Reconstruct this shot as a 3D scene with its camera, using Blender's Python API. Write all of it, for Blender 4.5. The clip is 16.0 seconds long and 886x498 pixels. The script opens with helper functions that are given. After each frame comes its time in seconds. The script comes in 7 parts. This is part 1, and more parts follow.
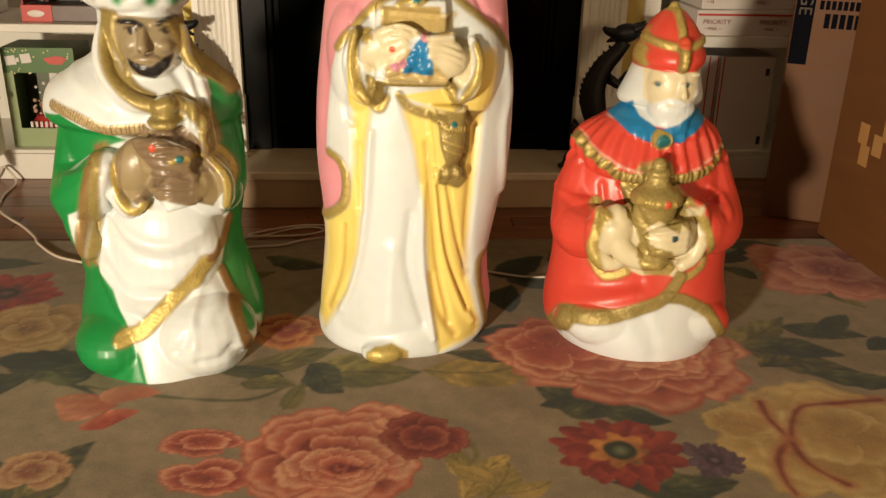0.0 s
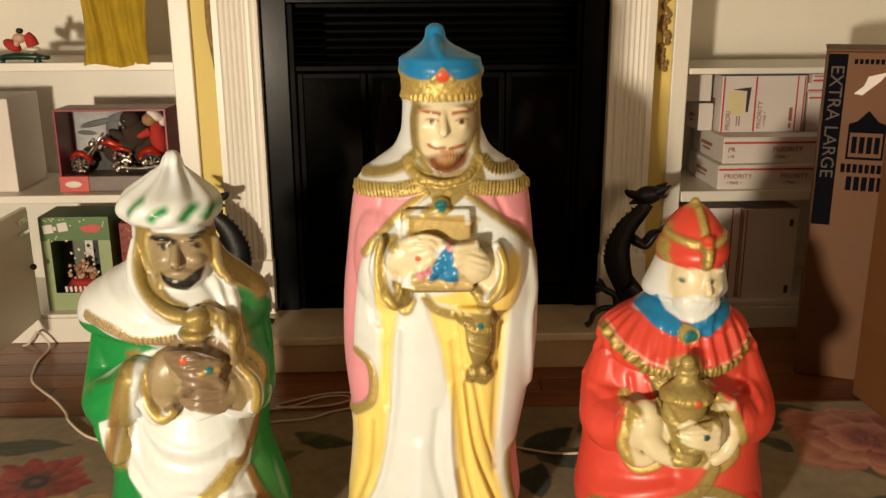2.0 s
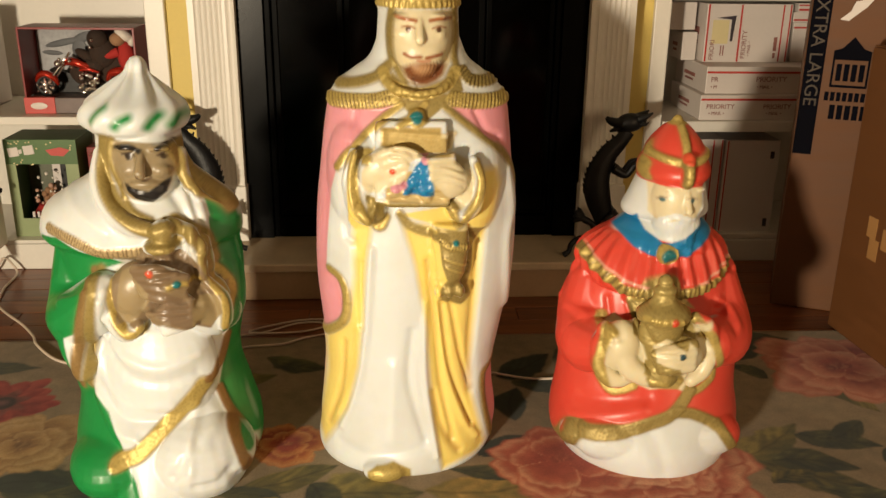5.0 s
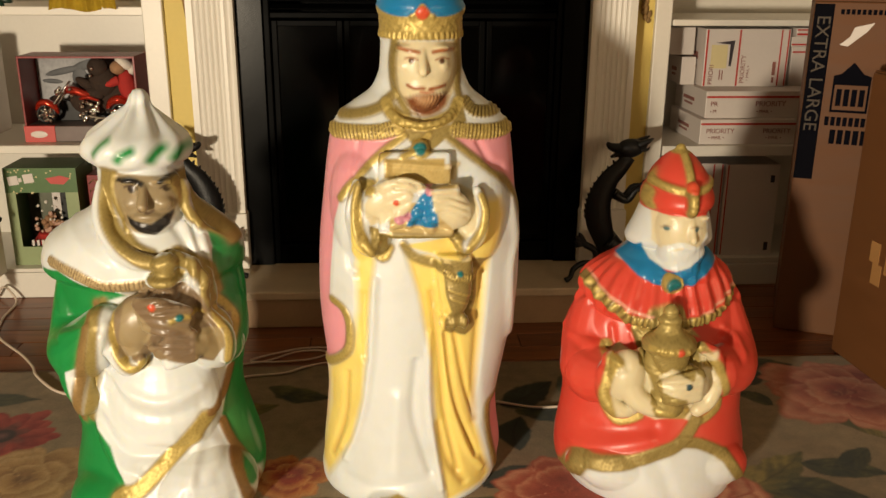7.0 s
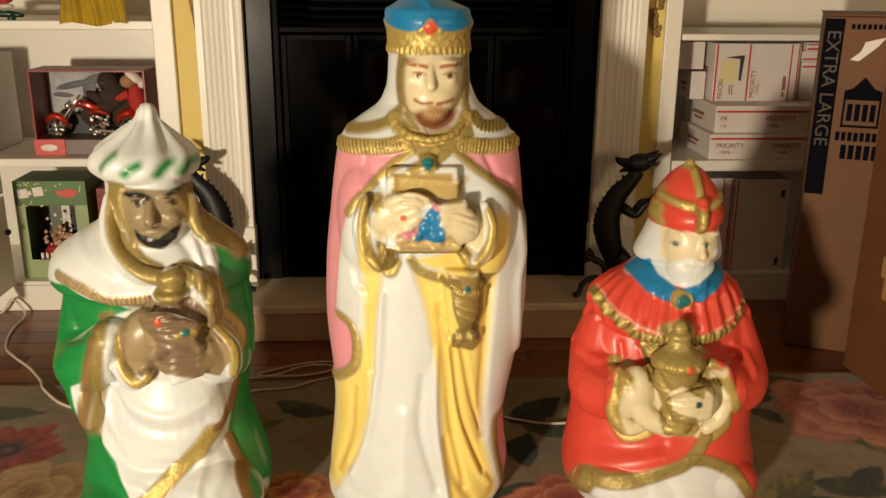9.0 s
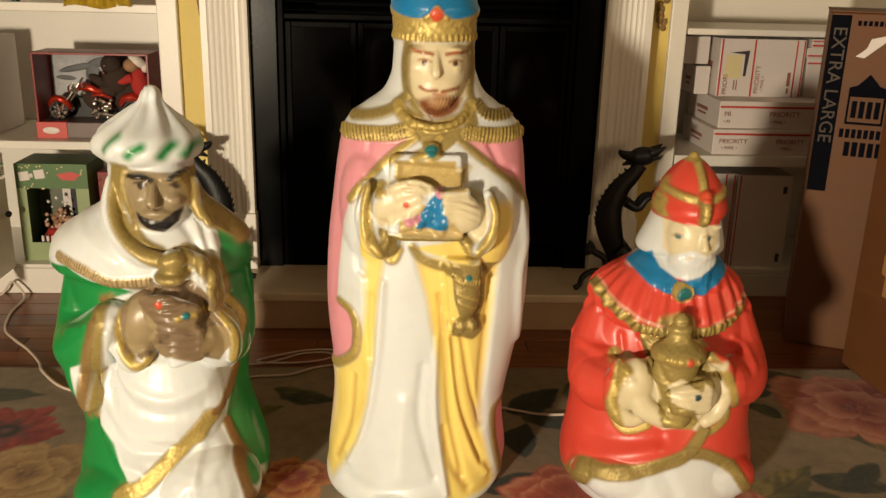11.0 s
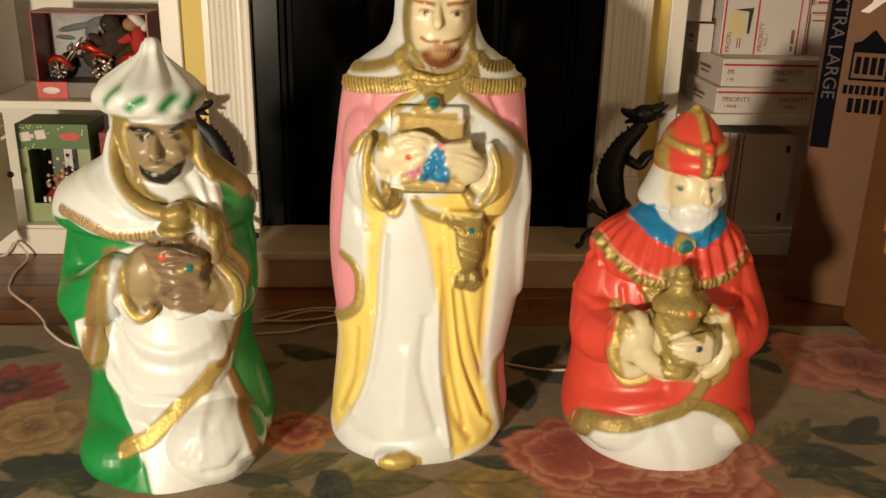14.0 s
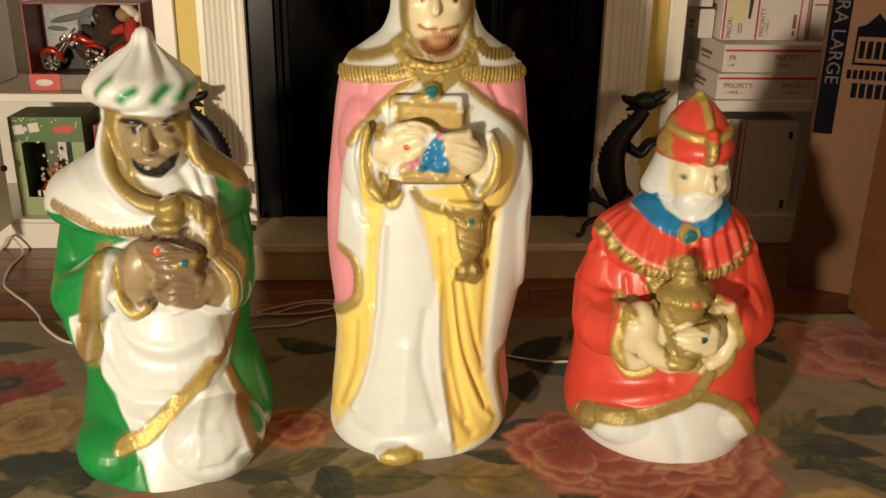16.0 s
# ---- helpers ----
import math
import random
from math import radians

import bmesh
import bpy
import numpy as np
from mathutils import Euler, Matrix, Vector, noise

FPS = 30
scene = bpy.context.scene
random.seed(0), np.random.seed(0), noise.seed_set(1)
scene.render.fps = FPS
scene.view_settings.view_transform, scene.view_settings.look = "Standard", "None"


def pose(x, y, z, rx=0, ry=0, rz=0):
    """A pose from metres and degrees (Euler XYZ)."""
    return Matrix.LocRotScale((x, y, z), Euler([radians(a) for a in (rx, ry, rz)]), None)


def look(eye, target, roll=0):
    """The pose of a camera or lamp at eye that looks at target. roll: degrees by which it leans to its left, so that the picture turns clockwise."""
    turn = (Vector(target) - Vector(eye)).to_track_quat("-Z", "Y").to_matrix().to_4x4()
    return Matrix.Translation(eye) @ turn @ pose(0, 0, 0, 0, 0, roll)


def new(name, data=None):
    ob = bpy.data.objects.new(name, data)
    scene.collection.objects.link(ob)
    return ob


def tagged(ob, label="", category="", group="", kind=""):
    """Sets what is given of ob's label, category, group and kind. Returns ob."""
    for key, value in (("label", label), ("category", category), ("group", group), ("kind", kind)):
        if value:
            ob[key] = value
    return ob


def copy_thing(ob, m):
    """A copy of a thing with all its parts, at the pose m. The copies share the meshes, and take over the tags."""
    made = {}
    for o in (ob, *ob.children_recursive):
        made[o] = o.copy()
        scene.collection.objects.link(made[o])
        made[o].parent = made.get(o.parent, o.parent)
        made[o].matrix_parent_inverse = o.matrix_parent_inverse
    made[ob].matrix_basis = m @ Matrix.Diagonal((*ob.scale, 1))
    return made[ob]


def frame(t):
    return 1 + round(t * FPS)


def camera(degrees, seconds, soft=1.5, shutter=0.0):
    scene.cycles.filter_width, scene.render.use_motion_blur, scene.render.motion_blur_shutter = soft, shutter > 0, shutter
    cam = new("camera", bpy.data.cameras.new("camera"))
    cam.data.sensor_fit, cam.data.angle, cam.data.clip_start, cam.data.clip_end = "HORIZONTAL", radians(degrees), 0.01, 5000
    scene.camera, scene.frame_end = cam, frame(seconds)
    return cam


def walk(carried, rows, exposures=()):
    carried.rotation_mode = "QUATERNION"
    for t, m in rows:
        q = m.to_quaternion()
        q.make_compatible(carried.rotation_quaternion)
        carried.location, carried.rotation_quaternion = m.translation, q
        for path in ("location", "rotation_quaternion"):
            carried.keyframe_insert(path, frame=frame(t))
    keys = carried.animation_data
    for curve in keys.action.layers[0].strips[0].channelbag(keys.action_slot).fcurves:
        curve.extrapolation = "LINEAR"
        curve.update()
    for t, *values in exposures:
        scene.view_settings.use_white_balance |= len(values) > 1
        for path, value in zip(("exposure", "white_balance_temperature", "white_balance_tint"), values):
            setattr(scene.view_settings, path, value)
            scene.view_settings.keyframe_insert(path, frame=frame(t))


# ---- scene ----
cam = camera(53.1, 16.0)
PATH = [
    (0, (-0.091, 0.22, 0.828), (0.037, 2.069, 0.077), 1.3),
    (0.5, (-0.084, 0.243, 0.871), (0.045, 2.121, 0.197), 0.4),
    (1, (-0.086, 0.255, 0.916), (0.017, 2.143, 0.263), -0.7),
    (1.5, (-0.089, 0.27, 0.97), (-0.021, 2.17, 0.351), -1.1),
    (2, (-0.089, 0.271, 0.999), (-0.02, 2.194, 0.456), -0.3),
    (2.5, (-0.087, 0.24, 1.007), (-0.022, 2.159, 0.447), -0.2),
    (3, (-0.087, 0.253, 0.987), (-0.024, 2.158, 0.379), 0.1),
    (3.5, (-0.086, 0.28, 0.97), (0.002, 2.169, 0.317), -0.0),
    (4, (-0.081, 0.277, 0.955), (0.014, 2.163, 0.296), 0.6),
    (6.3, (-0.086, 0.314, 0.934), (0.043, 2.2, 0.283), 0.4),
    (6.5, (-0.09, 0.309, 0.937), (0.025, 2.2, 0.297), 0.1),
    (7, (-0.092, 0.305, 0.953), (0.029, 2.204, 0.337), 0.4),
    (7.5, (-0.084, 0.32, 0.948), (0.043, 2.222, 0.343), 0.4),
    (8, (-0.082, 0.312, 0.957), (0.039, 2.222, 0.375), 0.3),
    (8.5, (-0.091, 0.307, 0.952), (0.022, 2.21, 0.35), 0.7),
    (9, (-0.088, 0.313, 0.954), (0.012, 2.222, 0.366), 0.4),
    (11.5, (-0.093, 0.313, 0.945), (0.009, 2.216, 0.34), 1.6),
    (12, (-0.087, 0.315, 0.948), (0.012, 2.219, 0.347), 0.8),
    (12.5, (-0.081, 0.318, 0.966), (0.029, 2.236, 0.41), 0.1),
    (13, (-0.087, 0.31, 0.965), (0.022, 2.227, 0.403), 0.4),
    (13.5, (-0.093, 0.308, 0.955), (0.011, 2.216, 0.363), 0.5),
    (14, (-0.093, 0.302, 0.921), (0.005, 2.184, 0.251), 1.3),
    (14.5, (-0.093, 0.305, 0.896), (0.01, 2.163, 0.164), 1.1),
    (15, (-0.093, 0.319, 0.897), (-0.001, 2.175, 0.158), 0.5),
    (15.5, (-0.095, 0.323, 0.898), (-0.004, 2.18, 0.161), 0.8),
    (16, (-0.093, 0.329, 0.916), (0.007, 2.203, 0.223), 0.8),
]
walk(cam, [(t, look(eye, target, roll)) for t, eye, target, roll in PATH], [(0, 0.12), (4.2, 0.12), (6.4, 0.0), (16, 0.0)])

# ---- light ----
world = bpy.data.worlds.new("room_dark")
scene.world = world
world.use_nodes = True
world.node_tree.nodes["Background"].inputs[0].default_value = (1.0, 0.80, 0.55, 1)
world.node_tree.nodes["Background"].inputs[1].default_value = 0.004
lamp = bpy.data.lights.new("low_room_lamp", "AREA")
lamp.energy, lamp.color, lamp.shape, lamp.size = 126.0, (1.0, 0.835, 0.61), "DISK", 0.20
new("low_room_lamp", lamp).matrix_world = look((-1.43, -1.19, 0.615), (0.15, 2.20, 0.50))

# unseen fill light, added at the right to lift the shadow sides
right_fill = bpy.data.lights.new("right_fill_light", "AREA")
right_fill.energy, right_fill.color, right_fill.shape, right_fill.size = 15.0, (1.0, 0.70, 0.40), "DISK", 0.6
new("right_fill_light", right_fill).matrix_world = look((2.05, -0.50, 1.05), (0.1, 2.0, 0.5))

# ---- materials ----
def material(name):
    m = bpy.data.materials.new(name)
    m.use_nodes = True
    return m, m.node_tree, m.node_tree.nodes["Principled BSDF"]


def surface(name, color, rough=0.5, metal=0.0, vary=0.12, scale=6.0, bump=0.1, fine=90.0, stretch=(1, 1, 1), spec=0.5, coat=0.0):
    """Paint, wood, board or metal with slow stains and a fine grain."""
    m, nt, b = material(name)
    co = nt.nodes.new("ShaderNodeTexCoord")
    mp = nt.nodes.new("ShaderNodeMapping")
    mp.inputs["Scale"].default_value = stretch
    nt.links.new(co.outputs["Object"], mp.inputs[0])
    n1, n2 = nt.nodes.new("ShaderNodeTexNoise"), nt.nodes.new("ShaderNodeTexNoise")
    n1.inputs["Scale"].default_value, n2.inputs["Scale"].default_value = scale, fine
    n1.inputs["Detail"].default_value = 5
    for n in (n1, n2):
        nt.links.new(mp.outputs[0], n.inputs[0])
    mix = nt.nodes.new("ShaderNodeMath")
    mix.operation = "MULTIPLY_ADD"
    mix.inputs[1].default_value = 0.35
    nt.links.new(n2.outputs[0], mix.inputs[0])
    nt.links.new(n1.outputs[0], mix.inputs[2])
    ramp = nt.nodes.new("ShaderNodeValToRGB")
    ramp.color_ramp.elements[0].position, ramp.color_ramp.elements[1].position = 0.35, 0.95
    ramp.color_ramp.elements[0].color = (*[c * (1 - vary) for c in color], 1)
    ramp.color_ramp.elements[1].color = (*[min(1, c * (1 + vary)) for c in color], 1)
    nt.links.new(mix.outputs[0], ramp.inputs[0])
    nt.links.new(ramp.outputs[0], b.inputs["Base Color"])
    rr = nt.nodes.new("ShaderNodeMapRange")
    rr.inputs["To Min"].default_value, rr.inputs["To Max"].default_value = max(0.02, rough * 0.85), min(1, rough * 1.2)
    nt.links.new(n1.outputs[0], rr.inputs[0])
    nt.links.new(rr.outputs[0], b.inputs["Roughness"])
    b.inputs["Metallic"].default_value = metal
    b.inputs["Specular IOR Level"].default_value = spec
    b.inputs["Coat Weight"].default_value = coat
    if bump:
        bp = nt.nodes.new("ShaderNodeBump")
        bp.inputs["Strength"].default_value, bp.inputs["Distance"].default_value = bump, 0.002
        nt.links.new(n2.outputs[0], bp.inputs["Height"])
        nt.links.new(bp.outputs[0], b.inputs["Normal"])
    return m


def plastic():
    """Painted blow-moulded plastic: the paint lies in the mesh's colour layer, gilding in its alpha."""
    m, nt, b = material("painted_blow_moulded_plastic")
    at = nt.nodes.new("ShaderNodeAttribute")
    at.attribute_name = "paint"
    no = nt.nodes.new("ShaderNodeTexNoise")
    no.inputs["Scale"].default_value, no.inputs["Detail"].default_value = 14, 6
    co = nt.nodes.new("ShaderNodeTexCoord")
    nt.links.new(co.outputs["Object"], no.inputs[0])
    dirt = nt.nodes.new("ShaderNodeMix")
    dirt.data_type, dirt.blend_type = "RGBA", "MULTIPLY"
    dirt.inputs[7].default_value = (0.80, 0.76, 0.68, 1)
    mr = nt.nodes.new("ShaderNodeMapRange")
    mr.inputs["From Min"].default_value, mr.inputs["From Max"].default_value = 0.45, 0.85
    mr.inputs["To Max"].default_value = 0.5
    nt.links.new(no.outputs[0], mr.inputs[0])
    nt.links.new(mr.outputs[0], dirt.inputs[0])
    nt.links.new(at.outputs["Color"], dirt.inputs[6])
    nt.links.new(dirt.outputs[2], b.inputs["Base Color"])
    me = nt.nodes.new("ShaderNodeMath")
    me.operation = "MULTIPLY"
    me.inputs[1].default_value = 0.4
    nt.links.new(at.outputs["Alpha"], me.inputs[0])
    nt.links.new(me.outputs[0], b.inputs["Metallic"])
    rg = nt.nodes.new("ShaderNodeMapRange")
    rg.inputs["To Min"].default_value, rg.inputs["To Max"].default_value = 0.29, 0.43
    nt.links.new(no.outputs[0], rg.inputs[0])
    dull = nt.nodes.new("ShaderNodeMath")
    dull.operation = "MULTIPLY_ADD"
    dull.inputs[1].default_value = 0.14
    nt.links.new(at.outputs["Alpha"], dull.inputs[0])
    nt.links.new(rg.outputs[0], dull.inputs[2])
    nt.links.new(dull.outputs[0], b.inputs["Roughness"])
    # thin translucent walls let the light spread a little
    thin = nt.nodes.new("ShaderNodeMapRange")
    thin.inputs["To Min"].default_value, thin.inputs["To Max"].default_value = 0.45, 0.0
    nt.links.new(at.outputs["Alpha"], thin.inputs[0])
    nt.links.new(thin.outputs[0], b.inputs["Subsurface Weight"])
    b.inputs["Subsurface Radius"].default_value = (1.0, 0.8, 0.55)
    b.inputs["Subsurface Scale"].default_value = 0.012
    fine = nt.nodes.new("ShaderNodeTexNoise")
    fine.inputs["Scale"].default_value = 55
    nt.links.new(co.outputs["Object"], fine.inputs[0])
    bp = nt.nodes.new("ShaderNodeBump")
    bp.inputs["Strength"].default_value, bp.inputs["Distance"].default_value = 0.10, 0.003
    nt.links.new(fine.outputs[0], bp.inputs["Height"])
    nt.links.new(bp.outputs[0], b.inputs["Normal"])
    return m


def wood(name, dark, light, rough=0.28):
    """Varnished boards, grain along x, each board its own shade."""
    m, nt, b = material(name)
    co, info = nt.nodes.new("ShaderNodeTexCoord"), nt.nodes.new("ShaderNodeObjectInfo")
    add = nt.nodes.new("ShaderNodeVectorMath")
    add.operation = "ADD"
    sc = nt.nodes.new("ShaderNodeVectorMath")
    sc.operation = "SCALE"
    sc.inputs[3].default_value = 37.0
    cx = nt.nodes.new("ShaderNodeCombineXYZ")
    for k in range(3):
        nt.links.new(info.outputs["Random"], cx.inputs[k])
    nt.links.new(cx.outputs[0], sc.inputs[0])
    nt.links.new(co.outputs["Object"], add.inputs[0])
    nt.links.new(sc.outputs[0], add.inputs[1])
    mp = nt.nodes.new("ShaderNodeMapping")
    mp.inputs["Scale"].default_value = (2.0, 26, 26)
    nt.links.new(add.outputs[0], mp.inputs[0])
    n1 = nt.nodes.new("ShaderNodeTexNoise")
    n1.inputs["Scale"].default_value, n1.inputs["Detail"].default_value, n1.inputs["Distortion"].default_value = 2.0, 7, 0.6
    nt.links.new(mp.outputs[0], n1.inputs[0])
    ma = nt.nodes.new("ShaderNodeMath")
    ma.operation = "MULTIPLY_ADD"
    ma.inputs[1].default_value = 0.35
    nt.links.new(info.outputs["Random"], ma.inputs[0])
    nt.links.new(n1.outputs[0], ma.inputs[2])
    ramp = nt.nodes.new("ShaderNodeValToRGB")
    ramp.color_ramp.elements[0].position, ramp.color_ramp.elements[1].position = 0.35, 0.95
    ramp.color_ramp.elements[0].color, ramp.color_ramp.elements[1].color = (*dark, 1), (*light, 1)
    nt.links.new(ma.outputs[0], ramp.inputs[0])
    nt.links.new(ramp.outputs[0], b.inputs["Base Color"])
    b.inputs["Roughness"].default_value = rough
    bp = nt.nodes.new("ShaderNodeBump")
    bp.inputs["Strength"].default_value, bp.inputs["Distance"].default_value = 0.15, 0.001
    nt.links.new(n1.outputs[0], bp.inputs["Height"])
    nt.links.new(bp.outputs[0], b.inputs["Normal"])
    return m


def woven(name):
    """A woven wool rug whose pattern lies in the mesh's colour layer."""
    m, nt, b = material(name)
    at = nt.nodes.new("ShaderNodeAttribute")
    at.attribute_name = "paint"
    co = nt.nodes.new("ShaderNodeTexCoord")
    n1, n2, n3 = (nt.nodes.new("ShaderNodeTexNoise") for _ in range(3))
    n1.inputs["Scale"].default_value, n2.inputs["Scale"].default_value, n3.inputs["Scale"].default_value = 330, 34, 4
    for n in (n1, n2, n3):
        nt.links.new(co.outputs["Object"], n.inputs[0])
    a1, a2 = nt.nodes.new("ShaderNodeMath"), nt.nodes.new("ShaderNodeMath")
    a1.operation = a2.operation = "ADD"
    nt.links.new(n1.outputs[0], a1.inputs[0])
    nt.links.new(n2.outputs[0], a1.inputs[1])
    nt.links.new(a1.outputs[0], a2.inputs[0])
    nt.links.new(n3.outputs[0], a2.inputs[1])
    mr = nt.nodes.new("ShaderNodeMapRange")
    mr.inputs["From Min"].default_value, mr.inputs["From Max"].default_value = 1.0, 2.0
    mr.inputs["To Min"].default_value, mr.inputs["To Max"].default_value = 0.68, 1.25
    nt.links.new(a2.outputs[0], mr.inputs[0])
    mul = nt.nodes.new("ShaderNodeVectorMath")
    mul.operation = "SCALE"
    nt.links.new(at.outputs["Color"], mul.inputs[0])
    nt.links.new(mr.outputs[0], mul.inputs[3])
    nt.links.new(mul.outputs[0], b.inputs["Base Color"])
    b.inputs["Roughness"].default_value = 0.95
    b.inputs["Specular IOR Level"].default_value = 0.15
    b.inputs["Sheen Weight"].default_value = 0.15
    bp = nt.nodes.new("ShaderNodeBump")
    bp.inputs["Strength"].default_value, bp.inputs["Distance"].default_value = 0.2, 0.0015
    nt.links.new(n1.outputs[0], bp.inputs["Height"])
    nt.links.new(bp.outputs[0], b.inputs["Normal"])
    return m


PLASTIC = plastic()
WHITE = surface("white_satin_woodwork_paint", (0.76, 0.73, 0.66), 0.38, vary=0.05, scale=3, bump=0.06)
YELLOW = surface("yellow_wall_paint", (0.72, 0.56, 0.16), 0.6, vary=0.06, scale=3, bump=0.12)
CREAM = surface("brown_wall_paint", (0.16, 0.12, 0.08), 0.7, vary=0.05, scale=2, bump=0.1)
CEILING = surface("ceiling_paint", (0.30, 0.27, 0.22), 0.8, vary=0.04, scale=2, bump=0.1)
HEARTH = surface("beige_hearth_stone", (0.52, 0.42, 0.29), 0.35, vary=0.15, scale=9, bump=0.05)
HEARTH_FACE = surface("tan_hearth_stone", (0.36, 0.24, 0.14), 0.45, vary=0.14, scale=8, bump=0.08)
SLATE = surface("polished_black_slate", (0.0010, 0.0010, 0.0010), 0.25, spec=0.08, vary=0.2, scale=9, bump=0.03)
STEEL = surface("black_enamelled_steel", (0.0010, 0.0010, 0.0010), 0.45, spec=0.04, vary=0.2, scale=8, bump=0.05)
IRON = surface("black_wrought_iron", (0.006, 0.006, 0.0065), 0.42, spec=0.3, vary=0.3, scale=30, bump=0.4, fine=160)
BOARD = wood("red_oak_boards", (0.085, 0.022, 0.007), (0.26, 0.085, 0.024))
SEAM = surface("dark_floor_underlay", (0.02, 0.008, 0.004), 0.7)
CARTON = surface("brown_corrugated_board", (0.135, 0.050, 0.012), 0.62, vary=0.10, scale=5, bump=0.15, stretch=(1, 1, 8))
CARTON_DARK = surface("dark_blue_print_on_board", (0.005, 0.005, 0.008), 0.7, spec=0.02, vary=0.15, scale=20)
STRIPE_WORDS = surface("brown_lettering", (0.060, 0.040, 0.024), 0.6, vary=0.1, scale=20)
TAPE = surface("clear_brown_tape", (0.42, 0.22, 0.08), 0.12, vary=0.05, scale=8, coat=0.5)
MAILER = surface("white_coated_board", (0.70, 0.64, 0.60), 0.42, vary=0.05, scale=6, bump=0.05)
RED_INK = surface("red_printing_ink", (0.50, 0.045, 0.035), 0.45, vary=0.1, scale=20)
GREY_INK = surface("grey_red_printing_ink", (0.30, 0.12, 0.10), 0.5, vary=0.1, scale=20)
DARK_INK = surface("dark_printing_ink", (0.05, 0.04, 0.05), 0.5, vary=0.1, scale=20)
NOTE = surface("pale_yellow_paper", (0.72, 0.62, 0.34), 0.7, vary=0.05, scale=10)
FOLDED = surface("yellow_cotton_cloth", (0.62, 0.44, 0.035), 0.85, vary=0.22, scale=16, bump=0.4, fine=220)
TOY_RED = surface("dark_red_card", (0.22, 0.022, 0.020), 0.4, vary=0.1, scale=10)
TOY_TAG = surface("bright_red_card", (0.55, 0.07, 0.06), 0.4, vary=0.08, scale=10)
TOY_SCENE = surface("printed_winter_scene", (0.30, 0.30, 0.31), 0.4, vary=0.55, scale=11, bump=0.0)
TOY_HILL = surface("dark_grey_print", (0.085, 0.088, 0.095), 0.5, vary=0.3, scale=30, bump=0.0)
TOY_FRONT = surface("grey_brown_card", (0.15, 0.11, 0.10), 0.35, vary=0.15, scale=14)
CANDY = surface("candy_red_lacquer", (0.55, 0.035, 0.015), 0.10, metal=0.6, vary=0.05, coat=1.0, bump=0.0)
CHROME = surface("chrome_plate", (0.85, 0.83, 0.80), 0.12, metal=1.0, vary=0.05, bump=0.0)
RUBBER = surface("black_rubber", (0.012, 0.012, 0.012), 0.5, vary=0.1)
FUR_WHITE = surface("white_plush", (0.75, 0.70, 0.62), 0.95, vary=0.1, scale=40, bump=0.8, fine=200)
FUR_DARK = surface("dark_brown_plush", (0.035, 0.020, 0.013), 0.9, vary=0.3, scale=40, bump=0.8, fine=200)
FUR_RED = surface("red_felt", (0.40, 0.025, 0.020), 0.85, vary=0.12, scale=30, bump=0.3)
TAN = surface("tan_plush", (0.34, 0.19, 0.10), 0.9, vary=0.15, scale=40, bump=0.5)
GREEN_CARD = surface("green_printed_card", (0.085, 0.165, 0.055), 0.4, vary=0.20, scale=9, bump=0.0)
PALE_GREEN = surface("pale_green_card", (0.30, 0.37, 0.19), 0.4, vary=0.10, scale=9, bump=0.0)
DARK_WINDOW = surface("dark_box_inside", (0.14, 0.15, 0.10), 0.4, vary=0.3, scale=12)
DARK_GREEN = surface("dark_green_enamel", (0.006, 0.035, 0.022), 0.3, vary=0.2)
SANTA_PINK = surface("painted_resin_skin", (0.55, 0.33, 0.24), 0.5)
CORD = surface("white_vinyl_cord", (0.62, 0.52, 0.42), 0.4, vary=0.06)
BRASS = surface("aged_brass", (0.30, 0.19, 0.08), 0.35, metal=0.9, vary=0.2)
GARLAND = surface("brown_dried_garland", (0.26, 0.16, 0.06), 0.8, vary=0.4, scale=60, bump=0.8, fine=180)
RUG = woven("floral_wool_rug")
RUG_EDGE = surface("rug_binding", (0.20, 0.16, 0.11), 0.95, vary=0.15, scale=30)
FIREGLASS = surface("smoked_door_glass", (0.001, 0.001, 0.001), 0.10, spec=0.12, vary=0.1, bump=0.0)


# ---- mesh helpers ----
def link(name, bm, mat, parent=None, smooth=False, label=""):
    me = bpy.data.meshes.new(name)
    bmesh.ops.recalc_face_normals(bm, faces=bm.faces)
    bm.to_mesh(me)
    bm.free()
    me.materials.append(mat)
    if smooth:
        me.polygons.foreach_set("use_smooth", [True] * len(me.polygons))
    ob = new(name, me)
    ob.parent = parent
    if label:
        ob["label"] = label
    return ob


def part(name, bm, mat, parent, label="", smooth=False):
    return link(name, bm, mat, parent, smooth, label)


def thing(name, at, label, category, group="", kind="", turn=0):
    e = new(name)
    e.empty_display_size = 0.05
    e.location = at
    e.rotation_euler = (0, 0, radians(turn))
    return tagged(e, label, category, group, kind)


